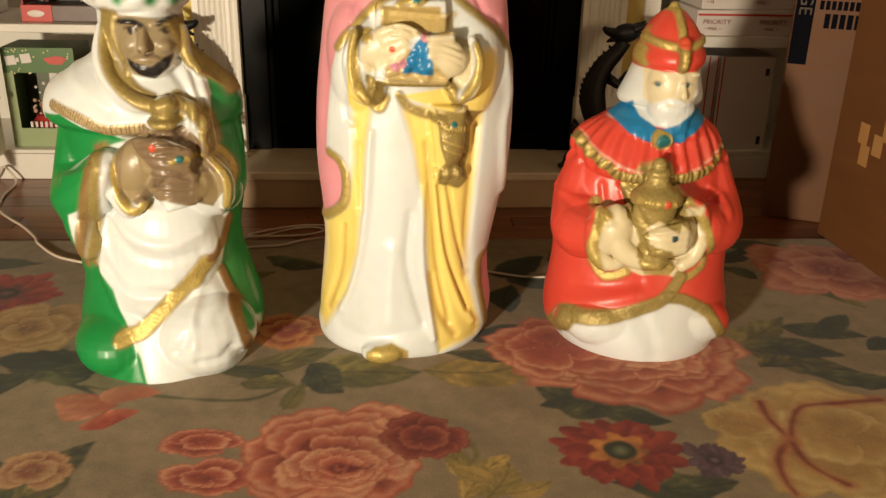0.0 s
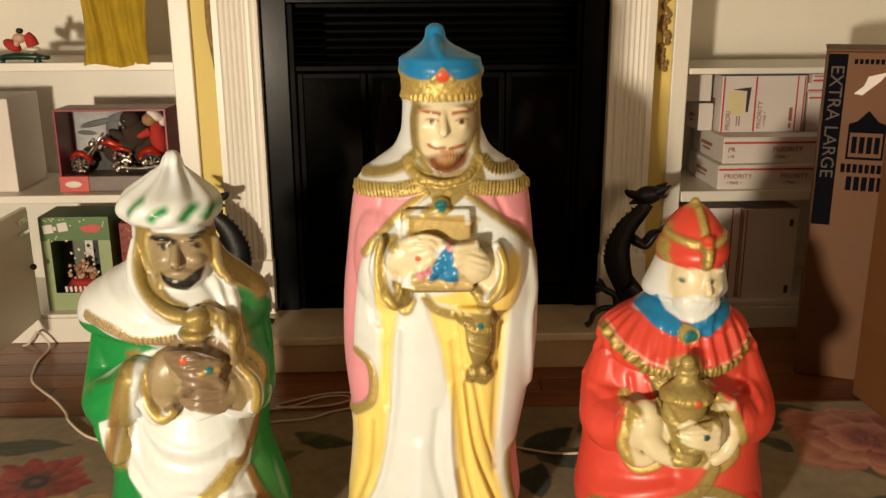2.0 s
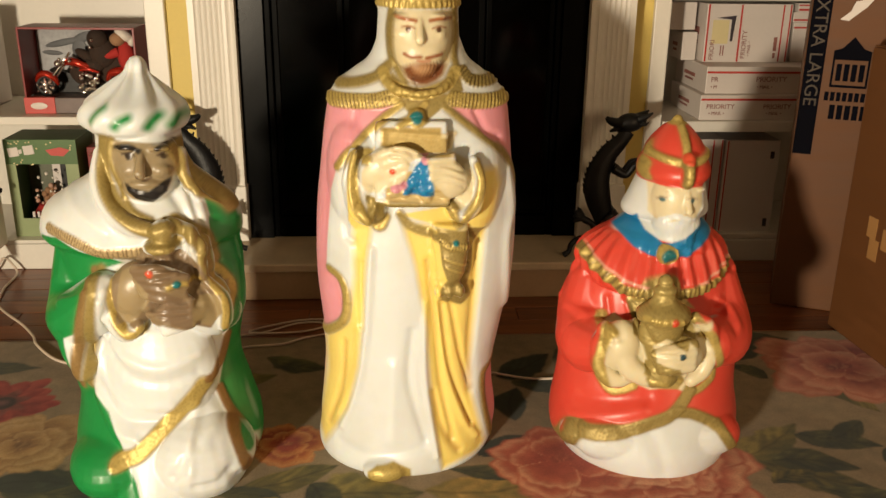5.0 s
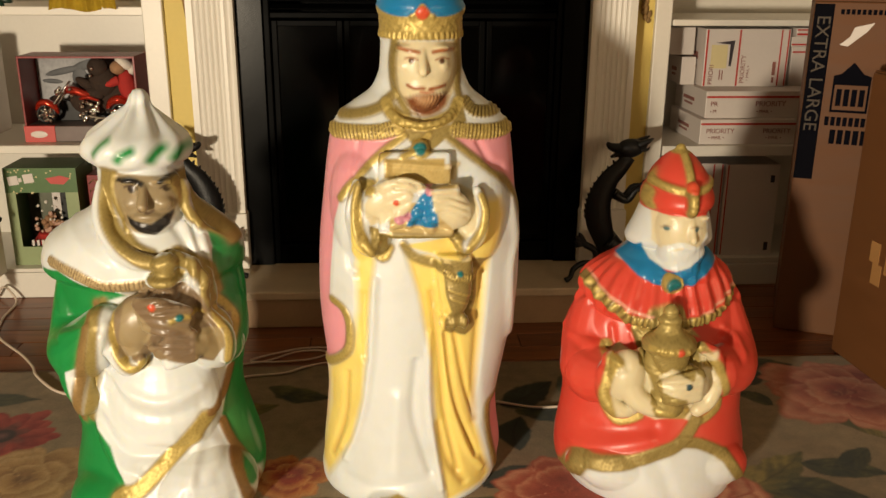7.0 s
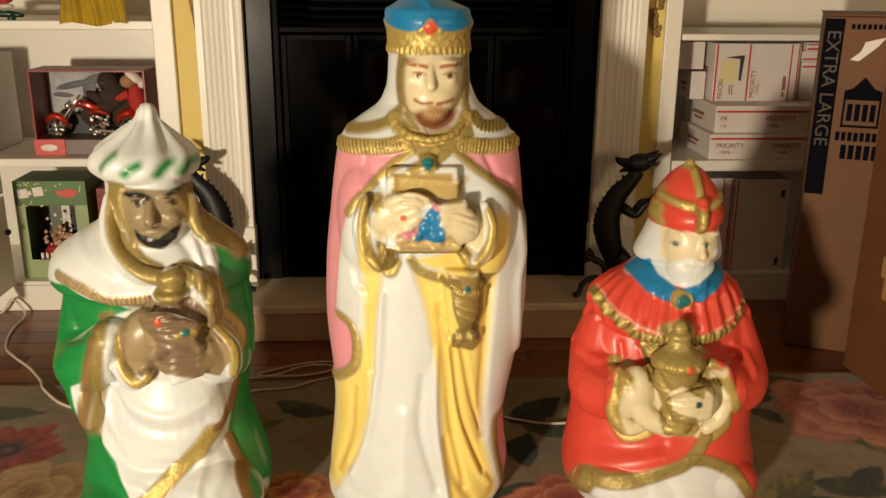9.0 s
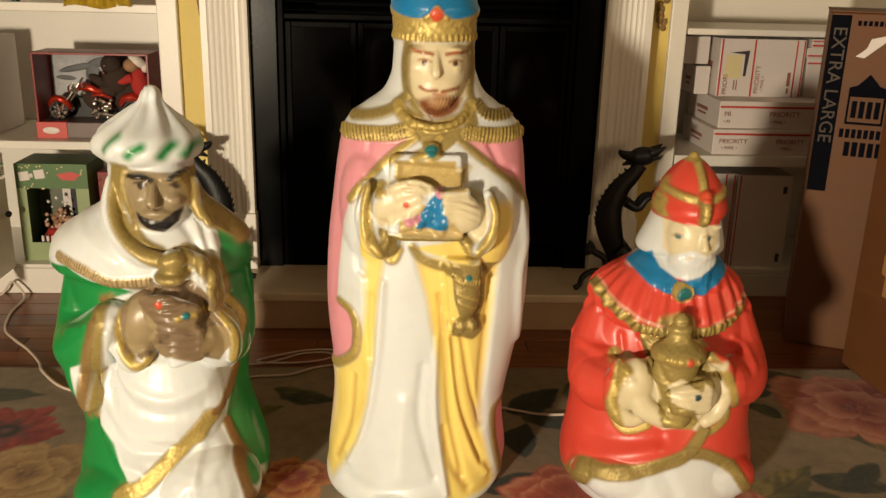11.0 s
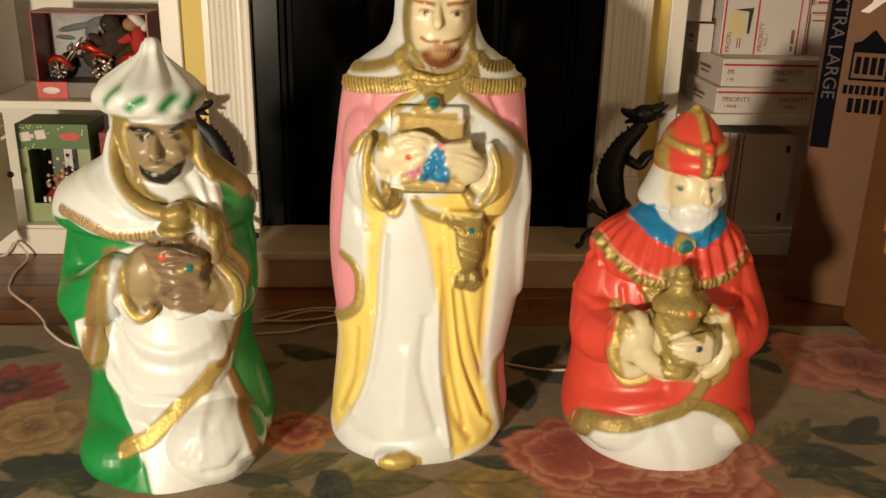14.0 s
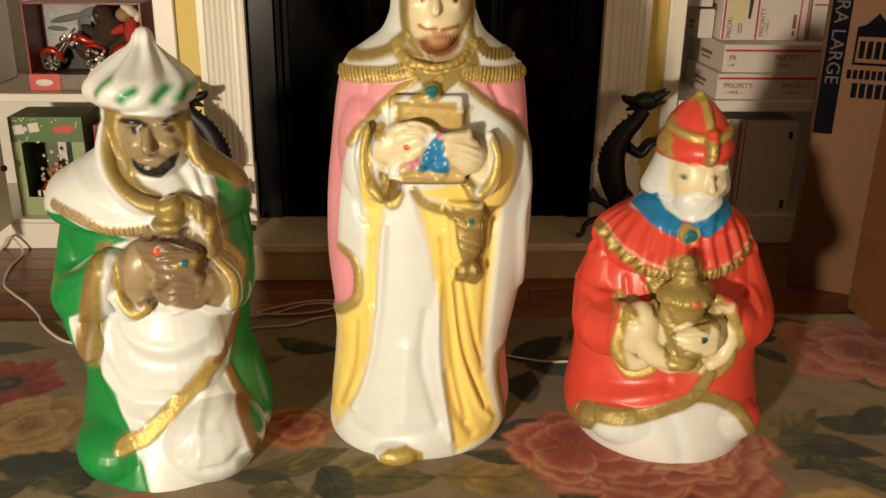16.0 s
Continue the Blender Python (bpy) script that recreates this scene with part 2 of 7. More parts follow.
def block(x0, x1, y0, y1, z0, z1, bevel=0.003, bm=None, seg=2):
    own = bmesh.new()
    vs = [own.verts.new(v) for v in ((x0, y0, z0), (x1, y0, z0), (x1, y1, z0), (x0, y1, z0), (x0, y0, z1), (x1, y0, z1), (x1, y1, z1), (x0, y1, z1))]
    for f in ((0, 3, 2, 1), (4, 5, 6, 7), (0, 1, 5, 4), (1, 2, 6, 5), (2, 3, 7, 6), (3, 0, 4, 7)):
        own.faces.new([vs[i] for i in f])
    if bevel:
        bmesh.ops.bevel(own, geom=own.edges[:], offset=bevel, segments=seg, affect="EDGES", profile=0.5)
    if bm is None:
        return own
    me = bpy.data.meshes.new("tmp")
    own.to_mesh(me)
    own.free()
    bm.from_mesh(me)
    bpy.data.meshes.remove(me)
    return bm


def blocks(rows, bevel=0.003):
    bm = bmesh.new()
    for r in rows:
        block(*r, bevel=bevel, bm=bm)
    return bm


def ball(c, r, rot=(0, 0, 0), bm=None, n=20):
    bm = bm or bmesh.new()
    m = Matrix.LocRotScale(c, Euler([radians(a) for a in rot]), r if isinstance(r, tuple) else (r, r, r))
    rows = n // 2 + 1
    top, low = bm.verts.new(m @ Vector((0, 0, 1))), bm.verts.new(m @ Vector((0, 0, -1)))
    grid = []
    for k in range(1, rows):
        s, z = math.sin(math.pi * k / rows), math.cos(math.pi * k / rows)
        grid.append([bm.verts.new(m @ Vector((s * math.cos(2 * math.pi * a / n), s * math.sin(2 * math.pi * a / n), z))) for a in range(n)])
    for a in range(n):
        b = (a + 1) % n
        bm.faces.new((top, grid[0][a], grid[0][b]))
        bm.faces.new((low, grid[-1][b], grid[-1][a]))
        for u, v in zip(grid, grid[1:]):
            bm.faces.new((u[a], v[a], v[b], u[b]))
    return bm


def glide(points, n=8):
    """Points on a smooth line through the given ones."""
    p = np.array(points, float)
    p = np.vstack([2 * p[0] - p[1], p, 2 * p[-1] - p[-2]])
    out = []
    for i in range(1, len(p) - 2):
        for u in np.arange(n) / n:
            a, b, c, d = p[i - 1:i + 3]
            out.append(0.5 * (2 * b + (c - a) * u + (2 * a - 5 * b + 4 * c - d) * u * u + (3 * b - a - 3 * c + d) * u ** 3))
    return np.array(out + [p[-2]])


def sweep(points, radii, n=12, bm=None, flat=1.0, steps=8):
    """A closed tube along a smooth line; flat squeezes its section towards the y axis."""
    bm = bm or bmesh.new()
    rows = [(*p, r) for p, r in zip(points, radii)] if hasattr(radii, "__len__") else [(*p, radii) for p in points]
    line = glide(rows, steps)
    pts, rad = line[:, :3], np.maximum(line[:, 3], 1e-4)
    rings = []
    up = Vector((0, 1, 0))
    for i, p in enumerate(pts):
        d = Vector(pts[min(i + 1, len(pts) - 1)] - pts[max(i - 1, 0)]).normalized()
        s = d.cross(up)
        s = s.normalized() if s.length > 1e-3 else Vector((1, 0, 0))
        u = s.cross(d).normalized()
        rings.append([bm.verts.new(Vector(p) + float(rad[i]) * (math.cos(a) * s + flat * math.sin(a) * u)) for a in np.arange(n) * 2 * math.pi / n])
    for r, q in zip(rings, rings[1:]):
        for k in range(n):
            bm.faces.new((r[k], r[(k + 1) % n], q[(k + 1) % n], q[k]))
    bm.faces.new(rings[0][::-1])
    bm.faces.new(rings[-1])
    return bm


def outline(points, y0, y1, bm=None, bevel=0.0):
    """A flat shape in x and z, cut out of a board from y0 to y1."""
    own = bmesh.new()
    f = own.faces.new([own.verts.new((x, y0, z)) for x, z in points])
    g = bmesh.ops.extrude_face_region(own, geom=[f])
    bmesh.ops.translate(own, verts=[v for v in g["geom"] if isinstance(v, bmesh.types.BMVert)], vec=(0, y1 - y0, 0))
    if bevel:
        bmesh.ops.bevel(own, geom=own.edges[:], offset=bevel, segments=2, affect="EDGES")
    if bm is None:
        return own
    me = bpy.data.meshes.new("tmp")
    own.to_mesh(me)
    own.free()
    bm.from_mesh(me)
    bpy.data.meshes.remove(me)
    return bm


def lettering(name, text, size, mat, parent, at, rot=(90, 0, 0), squeeze=1.0, bold=0.0):
    cu = bpy.data.curves.new("words", "FONT")
    cu.body, cu.size, cu.extrude, cu.offset = text, size, 0.0006, bold
    tmp = bpy.data.objects.new("words", cu)
    scene.collection.objects.link(tmp)
    me = bpy.data.meshes.new_from_object(tmp.evaluated_get(bpy.context.evaluated_depsgraph_get()))
    bpy.data.objects.remove(tmp)
    me.materials.clear()
    me.materials.append(mat)
    ob = new(name, me)
    ob.parent = parent
    ob.location, ob.rotation_euler, ob.scale = at, [radians(a) for a in rot], (squeeze, 1, 1)
    return ob


# ---- the room ----
def setting(name, bm, mat, label, category):
    return tagged(link(name, bm, mat), label, category, kind="structure")


# unseen walls and ceiling close the room; dark tones hold down bounced light
setting("wall_south", block(-2.4, 2.6, -2.2, -2.0, 0, 2.5, 0), CREAM, "plain brown painted wall of the room", "wall")
setting("wall_west", block(-2.6, -2.4, -2.2, 3.6, 0, 2.5, 0), CREAM, "plain brown painted side wall", "wall")
setting("wall_east", block(2.6, 2.8, -2.2, 3.6, 0, 2.5, 0), CREAM, "plain brown painted side wall", "wall")
setting("ceiling", block(-2.6, 2.8, -2.2, 3.6, 2.5, 2.6, 0), CEILING, "plain beige painted ceiling", "ceiling")
# the chimney wall with its two openings for the bookcases
WALL_Y, BACK_Y = 2.855, 3.21
wall = tagged(new("wall_north"), "yellow painted chimney wall with built-in bookcases on both sides", "wall", kind="structure")
for x0, x1, y0, y1, z0, z1 in ((-2.4, -1.66, WALL_Y, 3.4, 0, 2.5), (-0.735, -0.50, WALL_Y, 3.4, 0, 2.5), (0.47, 0.70, WALL_Y, 3.4, 0, 2.5), (1.66, 2.6, WALL_Y, 3.4, 0, 2.5),
                               (-0.50, 0.47, WALL_Y, 3.4, 1.35, 2.5), (-1.66, -0.735, WALL_Y, 3.4, 2.1, 2.5), (0.70, 1.66, WALL_Y, 3.4, 2.1, 2.5),
                               (-1.66, -0.735, 3.26, 3.4, 0, 2.1), (0.70, 1.66, 3.26, 3.4, 0, 2.1), (-0.50, 0.47, 3.2, 3.4, 0, 1.35)):
    part("wall_section", block(x0, x1, y0, y1, z0, z1, 0), YELLOW, wall)


def flutes(x0, x1, y, z0, z1):
    """A pilaster board with vertical reeds and grooves."""
    n, prof = 60, []
    for i in range(n + 1):
        u = i / n
        d = 0.0
        if 0.14 < u < 0.72:
            d = 0.005 * abs(math.sin((u - 0.14) / 0.58 * math.pi * 5)) ** 0.6
        elif u > 0.80:
            d = -0.006 + 0.006 * abs(math.sin((u - 0.80) / 0.2 * math.pi))
        prof.append((x0 + u * (x1 - x0), y + d))
    bm = bmesh.new()
    pts = prof + [(x1, y + 0.09), (x0, y + 0.09)]
    lo = [bm.verts.new((a, b, z0)) for a, b in pts]
    hi = [bm.verts.new((a, b, z1)) for a, b in pts]
    m = len(pts)
    for k in range(m):
        bm.faces.new((lo[k], lo[(k + 1) % m], hi[(k + 1) % m], hi[k]))
    bm.faces.new(lo[::-1])
    bm.faces.new(hi)
    return bm


mantel = thing("mantelpiece", (0, 0, 0), "white painted wooden mantelpiece with fluted pilasters", "mantelpiece", kind="structure")
for side, (xo, xi) in enumerate(((-0.622, -0.497), (0.592, 0.466))):
    a, b = min(xo, xi), max(xo, xi)
    part("pilaster", flutes(xo, xi, 2.762, 0.27, 1.30), WHITE, mantel)
    part("plinth", block(a - 0.004, b + 0.004, 2.746, 2.85, 0.108, 0.272, 0.004), WHITE, mantel)
part("frieze", block(-0.63, 0.60, 2.76, 2.853, 1.20, 1.40, 0.004), WHITE, mantel)
part("mantel_shelf", block(-0.72, 0.69, 2.66, 2.853, 1.40, 1.44, 0.008), WHITE, mantel)

hearth = thing("hearth", (0, 0, 0), "raised beige stone hearth in front of the fireplace", "hearth", kind="structure")
part("hearth_slab", block(-0.655, 0.63, 2.555, 2.86, 0.083, 0.106, 0.004), HEARTH, hearth)
part("hearth_riser", block(-0.645, 0.62, 2.565, 2.86, 0.0, 0.083, 0.003), HEARTH_FACE, hearth, "tan stone riser under the slab")

fire = thing("fireplace", (0, 0, 0), "black fireplace insert with louvres and dark glass doors", "fireplace", kind="structure")
for r in ((-0.497, -0.425, 2.785, 2.86, 0.106, 1.20), (0.394, 0.466, 2.785, 2.86, 0.106, 1.20), (-0.425, 0.394, 2.785, 2.86, 0.99, 1.20)):
    part("surround_slab", block(*r, 0.002), SLATE, fire)
part("firebox", blocks(((-0.425, 0.394, 3.05, 3.08, 0.106, 0.99), (-0.425, -0.41, 2.82, 3.05, 0.106, 0.99), (0.38, 0.394, 2.82, 3.05, 0.106, 0.99), (-0.425, 0.394, 2.82, 3.08, 0.975, 0.99))), STEEL, fire)
for k in range(7):
    z = 0.835 + 0.022 * k
    bm = block(-0.405, 0.375, -0.012, 0.012, -0.002, 0.002, 0.001)
    bmesh.ops.transform(bm, matrix=pose(0, 2.812, z, 32), verts=bm.verts)
    part("louvre", bm, STEEL, fire)
for x0, x1 in ((-0.405, -0.212), (-0.208, -0.016), (-0.012, 0.180), (0.184, 0.375)):
    door = part("glass_door", blocks(((x0, x0 + 0.016, 2.805, 2.822, 0.17, 0.80), (x1 - 0.016, x1, 2.805, 2.822, 0.17, 0.80), (x0 + 0.016, x1 - 0.016, 2.805, 2.822, 0.17, 0.186), (x0 + 0.016, x1 - 0.016, 2.805, 2.822, 0.784, 0.80)), 0.002), STEEL, fire)
    part("door_pane", block(x0 + 0.016, x1 - 0.016, 2.811, 2.816, 0.186, 0.784, 0.0), FIREGLASS, door)
part("frame_bar", blocks(((-0.425, -0.407, 2.795, 2.83, 0.106, 0.99), (0.377, 0.394, 2.795, 2.83, 0.106, 0.99), (-0.407, 0.377, 2.795, 2.83, 0.106, 0.165), (-0.407, 0.377, 2.795, 2.83, 0.805, 0.822))), STEEL, fire)


def bookcase(name, x0, x1, stile, shelves, label):
    """A built-in case: sides, back, face frame and shelves."""
    b = thing(name, (0, 0, 0), label, "bookcase", kind="structure")
    part("back_panel", block(x0, x1, BACK_Y, BACK_Y + 0.015, 0, 2.08, 0), WHITE, b)
    part("side_panel", block(x0, x0 + 0.018, WALL_Y + 0.003, BACK_Y, 0, 2.08, 0.001), WHITE, b)
    part("side_panel", block(x1 - 0.018, x1, WALL_Y + 0.003, BACK_Y, 0, 2.08, 0.001), WHITE, b)
    for a, c in stile:
        part("stile", block(a, c, WALL_Y - 0.018, WALL_Y + 0.002, 0.0, 2.08, 0.003), WHITE, b)
    for z0, z1 in shelves:
        part("shelf", block(x0 + 0.018, x1 - 0.018, WALL_Y - 0.012, BACK_Y, z0, z1, 0.003), WHITE, b)
    return b


left_case = bookcase("bookcase_1", -1.66, -0.735, ((-1.66, -1.62), (-0.755, -0.70)), ((0.808, 0.832), (0.428, 0.452), (1.22, 1.245), (1.62, 1.645)), "white painted built-in bookcase with its cupboard open")
part("base_board", block(-1.66, -0.70, WALL_Y - 0.03, WALL_Y + 0.0, 0.0, 0.078, 0.003), WHITE, left_case)
part("cupboard_floor", block(-1.64, -0.753, WALL_Y - 0.028, BACK_Y, 0.079, 0.09, 0.002), WHITE, left_case)
right_case = bookcase("bookcase_2", 0.70, 1.66, ((0.665, 0.712), (1.62, 1.66)), ((0.785, 0.803), (0.408, 0.440), (1.2, 1.225), (1.62, 1.645)), "white painted built-in bookcase with its lower cupboard open")
part("base_board", block(0.665, 1.66, WALL_Y - 0.012, WALL_Y + 0.01, 0.0, 0.07, 0.003), WHITE, right_case)
part("cupboard_floor", block(0.718, 1.642, WALL_Y - 0.008, BACK_Y, 0.072, 0.088, 0.002), WHITE, right_case)


open_door = part("open_door", block(-1.222, -1.204, 2.50, WALL_Y - 0.036, 0.085, 0.425, 0.003), WHITE, left_case)
for z in (0.36, 0.395):
    part("hinge", block(-1.204, -1.196, 2.74, 2.80, z - 0.006, z + 0.006, 0.002), CHROME, open_door, "small chrome hinge")
part("knob", ball((-1.19, 2.78, 0.255), 0.009), IRON, open_door, "small dark knob")

garland = sweep([(-0.642, 2.845, 1.30), (-0.640, 2.84, 1.05), (-0.646, 2.845, 0.93), (-0.636, 2.845, 0.83), (-0.637, 2.85, 0.80)], [0.012, 0.013, 0.010, 0.008, 0.004])
tagged(link("dried_garland", garland, GARLAND, smooth=True), "thin brown dried garland hanging on the yellow wall", "garland")
bm = bmesh.new()
for k in range(60):
    z = 0.80 + 0.5 * k / 60
    ball((0.640 + random.uniform(-0.010, 0.010), 2.846 + random.uniform(-0.008, 0.004), z), (random.uniform(0.005, 0.011), 0.006, random.uniform(0.006, 0.013)), (0, random.uniform(-40, 40), 0), bm, 8)
tagged(link("dried_garland", bm, GARLAND, smooth=True), "knotted brown dried garland hanging beside the bookcase", "garland")

floor = tagged(new("floor"), "varnished red oak board floor", "floor", kind="structure")
part("underfloor", block(-2.4, 2.6, -2.0, 3.2, -0.06, -0.014, 0), SEAM, floor)


# ---- painted plastic figures ----
class Solid:
    """Closed shapes that are fused into one skin."""

    def __init__(self):
        self.bm = bmesh.new()

    def ell(self, c, r, rot=(0, 0, 0)):
        ball(c, r, rot, self.bm, 28)

    def tube(self, pts, rad, flat=1.0):
        sweep(pts, rad, 18, self.bm, flat)
        for p, r in ((pts[0], rad[0]), (pts[-1], rad[-1])):
            ball(p, (r, r, r), (0, 0, 0), self.bm, 14)

    def slab(self, c, size, rot=(0, 0, 0), bevel=0.004):
        x, y, z = (v / 2 for v in size)
        own = block(-x, x, -y, y, -z, z, bevel)
        bmesh.ops.transform(own, matrix=pose(*c, *rot), verts=own.verts)
        me = bpy.data.meshes.new("tmp")
        own.to_mesh(me)
        own.free()
        self.bm.from_mesh(me)
        bpy.data.meshes.remove(me)

    def loft(self, rows, n=72, steps=6, rot=None):
        """rows: z, centre x, centre y, half width, half depth."""
        line = glide(rows, steps)
        made = []
        for z, cx, cy, rx, ry in line:
            made.append([self.bm.verts.new((cx + max(rx, 1e-3) * math.cos(a), cy + max(ry, 1e-3) * math.sin(a), z)) for a in np.arange(n) * 2 * math.pi / n])
        for r, q in zip(made, made[1:]):
            for k in range(n):
                self.bm.faces.new((r[k], r[(k + 1) % n], q[(k + 1) % n], q[k]))
        self.bm.faces.new(made[0][::-1])
        self.bm.faces.new(made[-1])
        if rot is not None:
            bmesh.ops.transform(self.bm, matrix=rot, verts=[v for r in made for v in r])


def to_line(p, pts, closed=False, reach=0.06):
    """Distance of the points p (n, 2) to a broken line, true within its reach."""
    pts = np.array(pts, float)
    d = np.full(len(p), 9.0)
    lo, hi = pts.min(0) - reach, pts.max(0) + reach
    i = np.nonzero((p[:, 0] > lo[0]) & (p[:, 0] < hi[0]) & (p[:, 1] > lo[1]) & (p[:, 1] < hi[1]))[0]
    q, e = p[i], d[i]
    for a, b in zip(pts, np.roll(pts, -1, 0) if closed else pts[1:]):
        ab = b - a
        u = np.clip(((q - a) @ ab) / max(ab @ ab, 1e-12), 0, 1)
        e = np.minimum(e, np.hypot(*(q - a - u[:, None] * ab).T))
    d[i] = e
    return d


def inside(p, pts):
    """Signed depth of p within a closed outline: above 0 inside."""
    pts = np.array(pts, float)
    odd = np.zeros(len(p), bool)
    for (x0, z0), (x1, z1) in zip(pts, np.roll(pts, -1, 0)):
        hit = (z0 > p[:, 1]) != (z1 > p[:, 1])
        odd ^= hit & (p[:, 0] < (x1 - x0) * (p[:, 1] - z0) / (z1 - z0 + 1e-12) + x0)
    return np.where(odd, 1, -1) * to_line(p, pts, True)


def step(v, w):
    return np.clip(0.5 + v / (2 * w), 0, 1)


class Skin:
    """The fused skin of a figure, to be embossed and painted from its front."""

    def __init__(self, name, solid, at, label, base, voxel=0.0028, smooth=6, spray=0.26):
        me = bpy.data.meshes.new(name)
        bmesh.ops.recalc_face_normals(solid.bm, faces=solid.bm.faces)
        solid.bm.to_mesh(me)
        solid.bm.free()
        ob = new(name, me)
        mod = ob.modifiers.new("fuse", "REMESH")
        mod.mode, mod.voxel_size, mod.use_smooth_shade = "VOXEL", voxel, True
        soft = ob.modifiers.new("soften", "SMOOTH")
        soft.factor, soft.iterations = 0.5, smooth
        out = bpy.data.meshes.new_from_object(ob.evaluated_get(bpy.context.evaluated_depsgraph_get()))
        ob.modifiers.clear()
        ob.data = out
        out.name = name
        ob.location = at
        tagged(ob, label, "figurine")
        self.ob, self.me, self.n = ob, out, len(out.vertices)
        self.co = np.zeros(self.n * 3)
        out.vertices.foreach_get("co", self.co)
        self.co = self.co.reshape(-1, 3)
        self.no = np.zeros(self.n * 3)
        out.vertices.foreach_get("normal", self.no)
        self.no = self.no.reshape(-1, 3)
        self.p = self.co[:, [0, 2]].copy()
        self.front = step(-self.no[:, 1] + 0.12, 0.12)
        self.spray = spray
        self.lift = np.zeros(self.n)
        self.col = np.tile(np.array([*base, 0.0]), (self.n, 1))

    def coat(self, w, color, gold=0.0):
        w = w[:, None]
        self.col = self.col * (1 - w) + np.array([*color, gold]) * w

    def where(self, y0, y1):
        return step(self.co[:, 1] - y0, 0.002) * step(y1 - self.co[:, 1], 0.002)

    def area(self, pts, color, gold=0.0, up=0.0, edge=0.006, soft=0.0016, mask=1.0):
        d = inside(self.p, pts)
        self.coat(step(d, soft) * self.front * mask, color, gold)
        self.lift += up * step(d, edge) * self.front * mask

    def line(self, pts, width, color, gold=0.0, up=0.002, soft=0.0015, smooth=True, mask=1.0):
        d = to_line(self.p, glide(pts, 5) if smooth and len(pts) > 2 else pts)
        if gold > 0.7:
            # sprayed gilding drifts past its edge
            self.coat(self.spray * np.exp(-(np.maximum(d - width / 2, 0) / 0.005) ** 2) * self.front * mask, (0.38, 0.29, 0.11))
            # dark rims beside the trim: a groove's shade painted into the colour
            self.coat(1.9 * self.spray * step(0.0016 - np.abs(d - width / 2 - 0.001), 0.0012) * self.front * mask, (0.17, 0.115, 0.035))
        self.coat(step(width / 2 - d, soft) * self.front * mask, color, gold)
        self.lift += up * step(width / 2 - d, 0.003) * self.front * mask

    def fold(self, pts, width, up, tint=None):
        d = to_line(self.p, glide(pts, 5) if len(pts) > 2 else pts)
        # tint: sprayed paint plus crease shade, both put into the colour
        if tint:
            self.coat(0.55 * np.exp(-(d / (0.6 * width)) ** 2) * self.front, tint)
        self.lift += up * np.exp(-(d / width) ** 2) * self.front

    def dot(self, c, r, color, gold=0.0, up=0.003):
        d = np.hypot(self.p[:, 0] - c[0], self.p[:, 1] - c[1])
        self.coat(step(r - d, 0.0012) * self.front, color, gold)
        self.lift += up * np.sqrt(np.clip(1 - (d / r) ** 2, 0, 1)) * self.front

    def fringe(self, pts, width, pitch, color, depth=0.0016, mask=1.0):
        """Gilded fringe: a band with cut threads across it."""
        line = glide(pts, 8)
        d = to_line(self.p, line)
        run = np.concatenate([[0], np.cumsum(np.hypot(*np.diff(line, axis=0).T))])
        near = np.argmin(((self.p[:, None, :] - line[None, ::2, :]) ** 2).sum(2), axis=1) if len(line) < 90 else np.zeros(self.n, int)
        base = line[::2][near]
        s = run[::2][near]
        nxt = line[np.minimum(near * 2 + 1, len(line) - 1)] - base
        s = s + ((self.p - base) * nxt).sum(1) / np.maximum(np.hypot(*nxt.T), 1e-6)
        w = step(width / 2 - d, 0.0015) * self.front * mask
        cut = np.sin(s / pitch * 2 * np.pi + 1.5 * np.sin(s * 70)) + 0.4 * np.sin(s / pitch * 5.1)
        self.coat(w, color, 1.0)
        # shade of the gaps between threads, put into the colour
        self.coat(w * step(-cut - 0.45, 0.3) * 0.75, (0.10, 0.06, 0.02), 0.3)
        self.lift += w * (0.0025 + depth * cut)

    def done(self):
        x, z = self.p.T
        # tooled gilding: small raised scrolls; hollow shade and antique tone put into the colour
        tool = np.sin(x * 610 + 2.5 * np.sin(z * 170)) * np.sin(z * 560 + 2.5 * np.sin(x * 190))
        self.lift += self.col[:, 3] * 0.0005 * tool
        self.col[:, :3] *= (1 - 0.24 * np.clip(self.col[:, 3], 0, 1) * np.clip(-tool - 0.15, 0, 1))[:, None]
        co = self.co + self.no * self.lift[:, None]
        self.me.vertices.foreach_set("co", co.ravel())
        self.me.materials.clear()
        self.me.materials.append(PLASTIC)
        layer = self.me.color_attributes.new("paint", "FLOAT_COLOR", "POINT")
        layer.data.foreach_set("color", self.col.ravel())
        self.me.polygons.foreach_set("use_smooth", [True] * len(self.me.polygons))
        self.me.update()
        return self.ob


GOLD, OLD_GOLD, IVORY, P_WHITE = (0.50, 0.38, 0.115), (0.34, 0.26, 0.085), (0.69, 0.62, 0.42), (0.66, 0.70, 0.71)
P_YELLOW, P_PINK, P_RED, P_GREEN, P_BLUE = (0.84, 0.68, 0.20), (0.72, 0.31, 0.37), (0.66, 0.070, 0.045), (0.010, 0.235, 0.055), (0.012, 0.20, 0.44)
P_TEAL, P_CORAL, P_BROWN, P_BLACK = (0.015, 0.17, 0.19), (0.62, 0.09, 0.04), (0.13, 0.085, 0.050), (0.012, 0.011, 0.012)


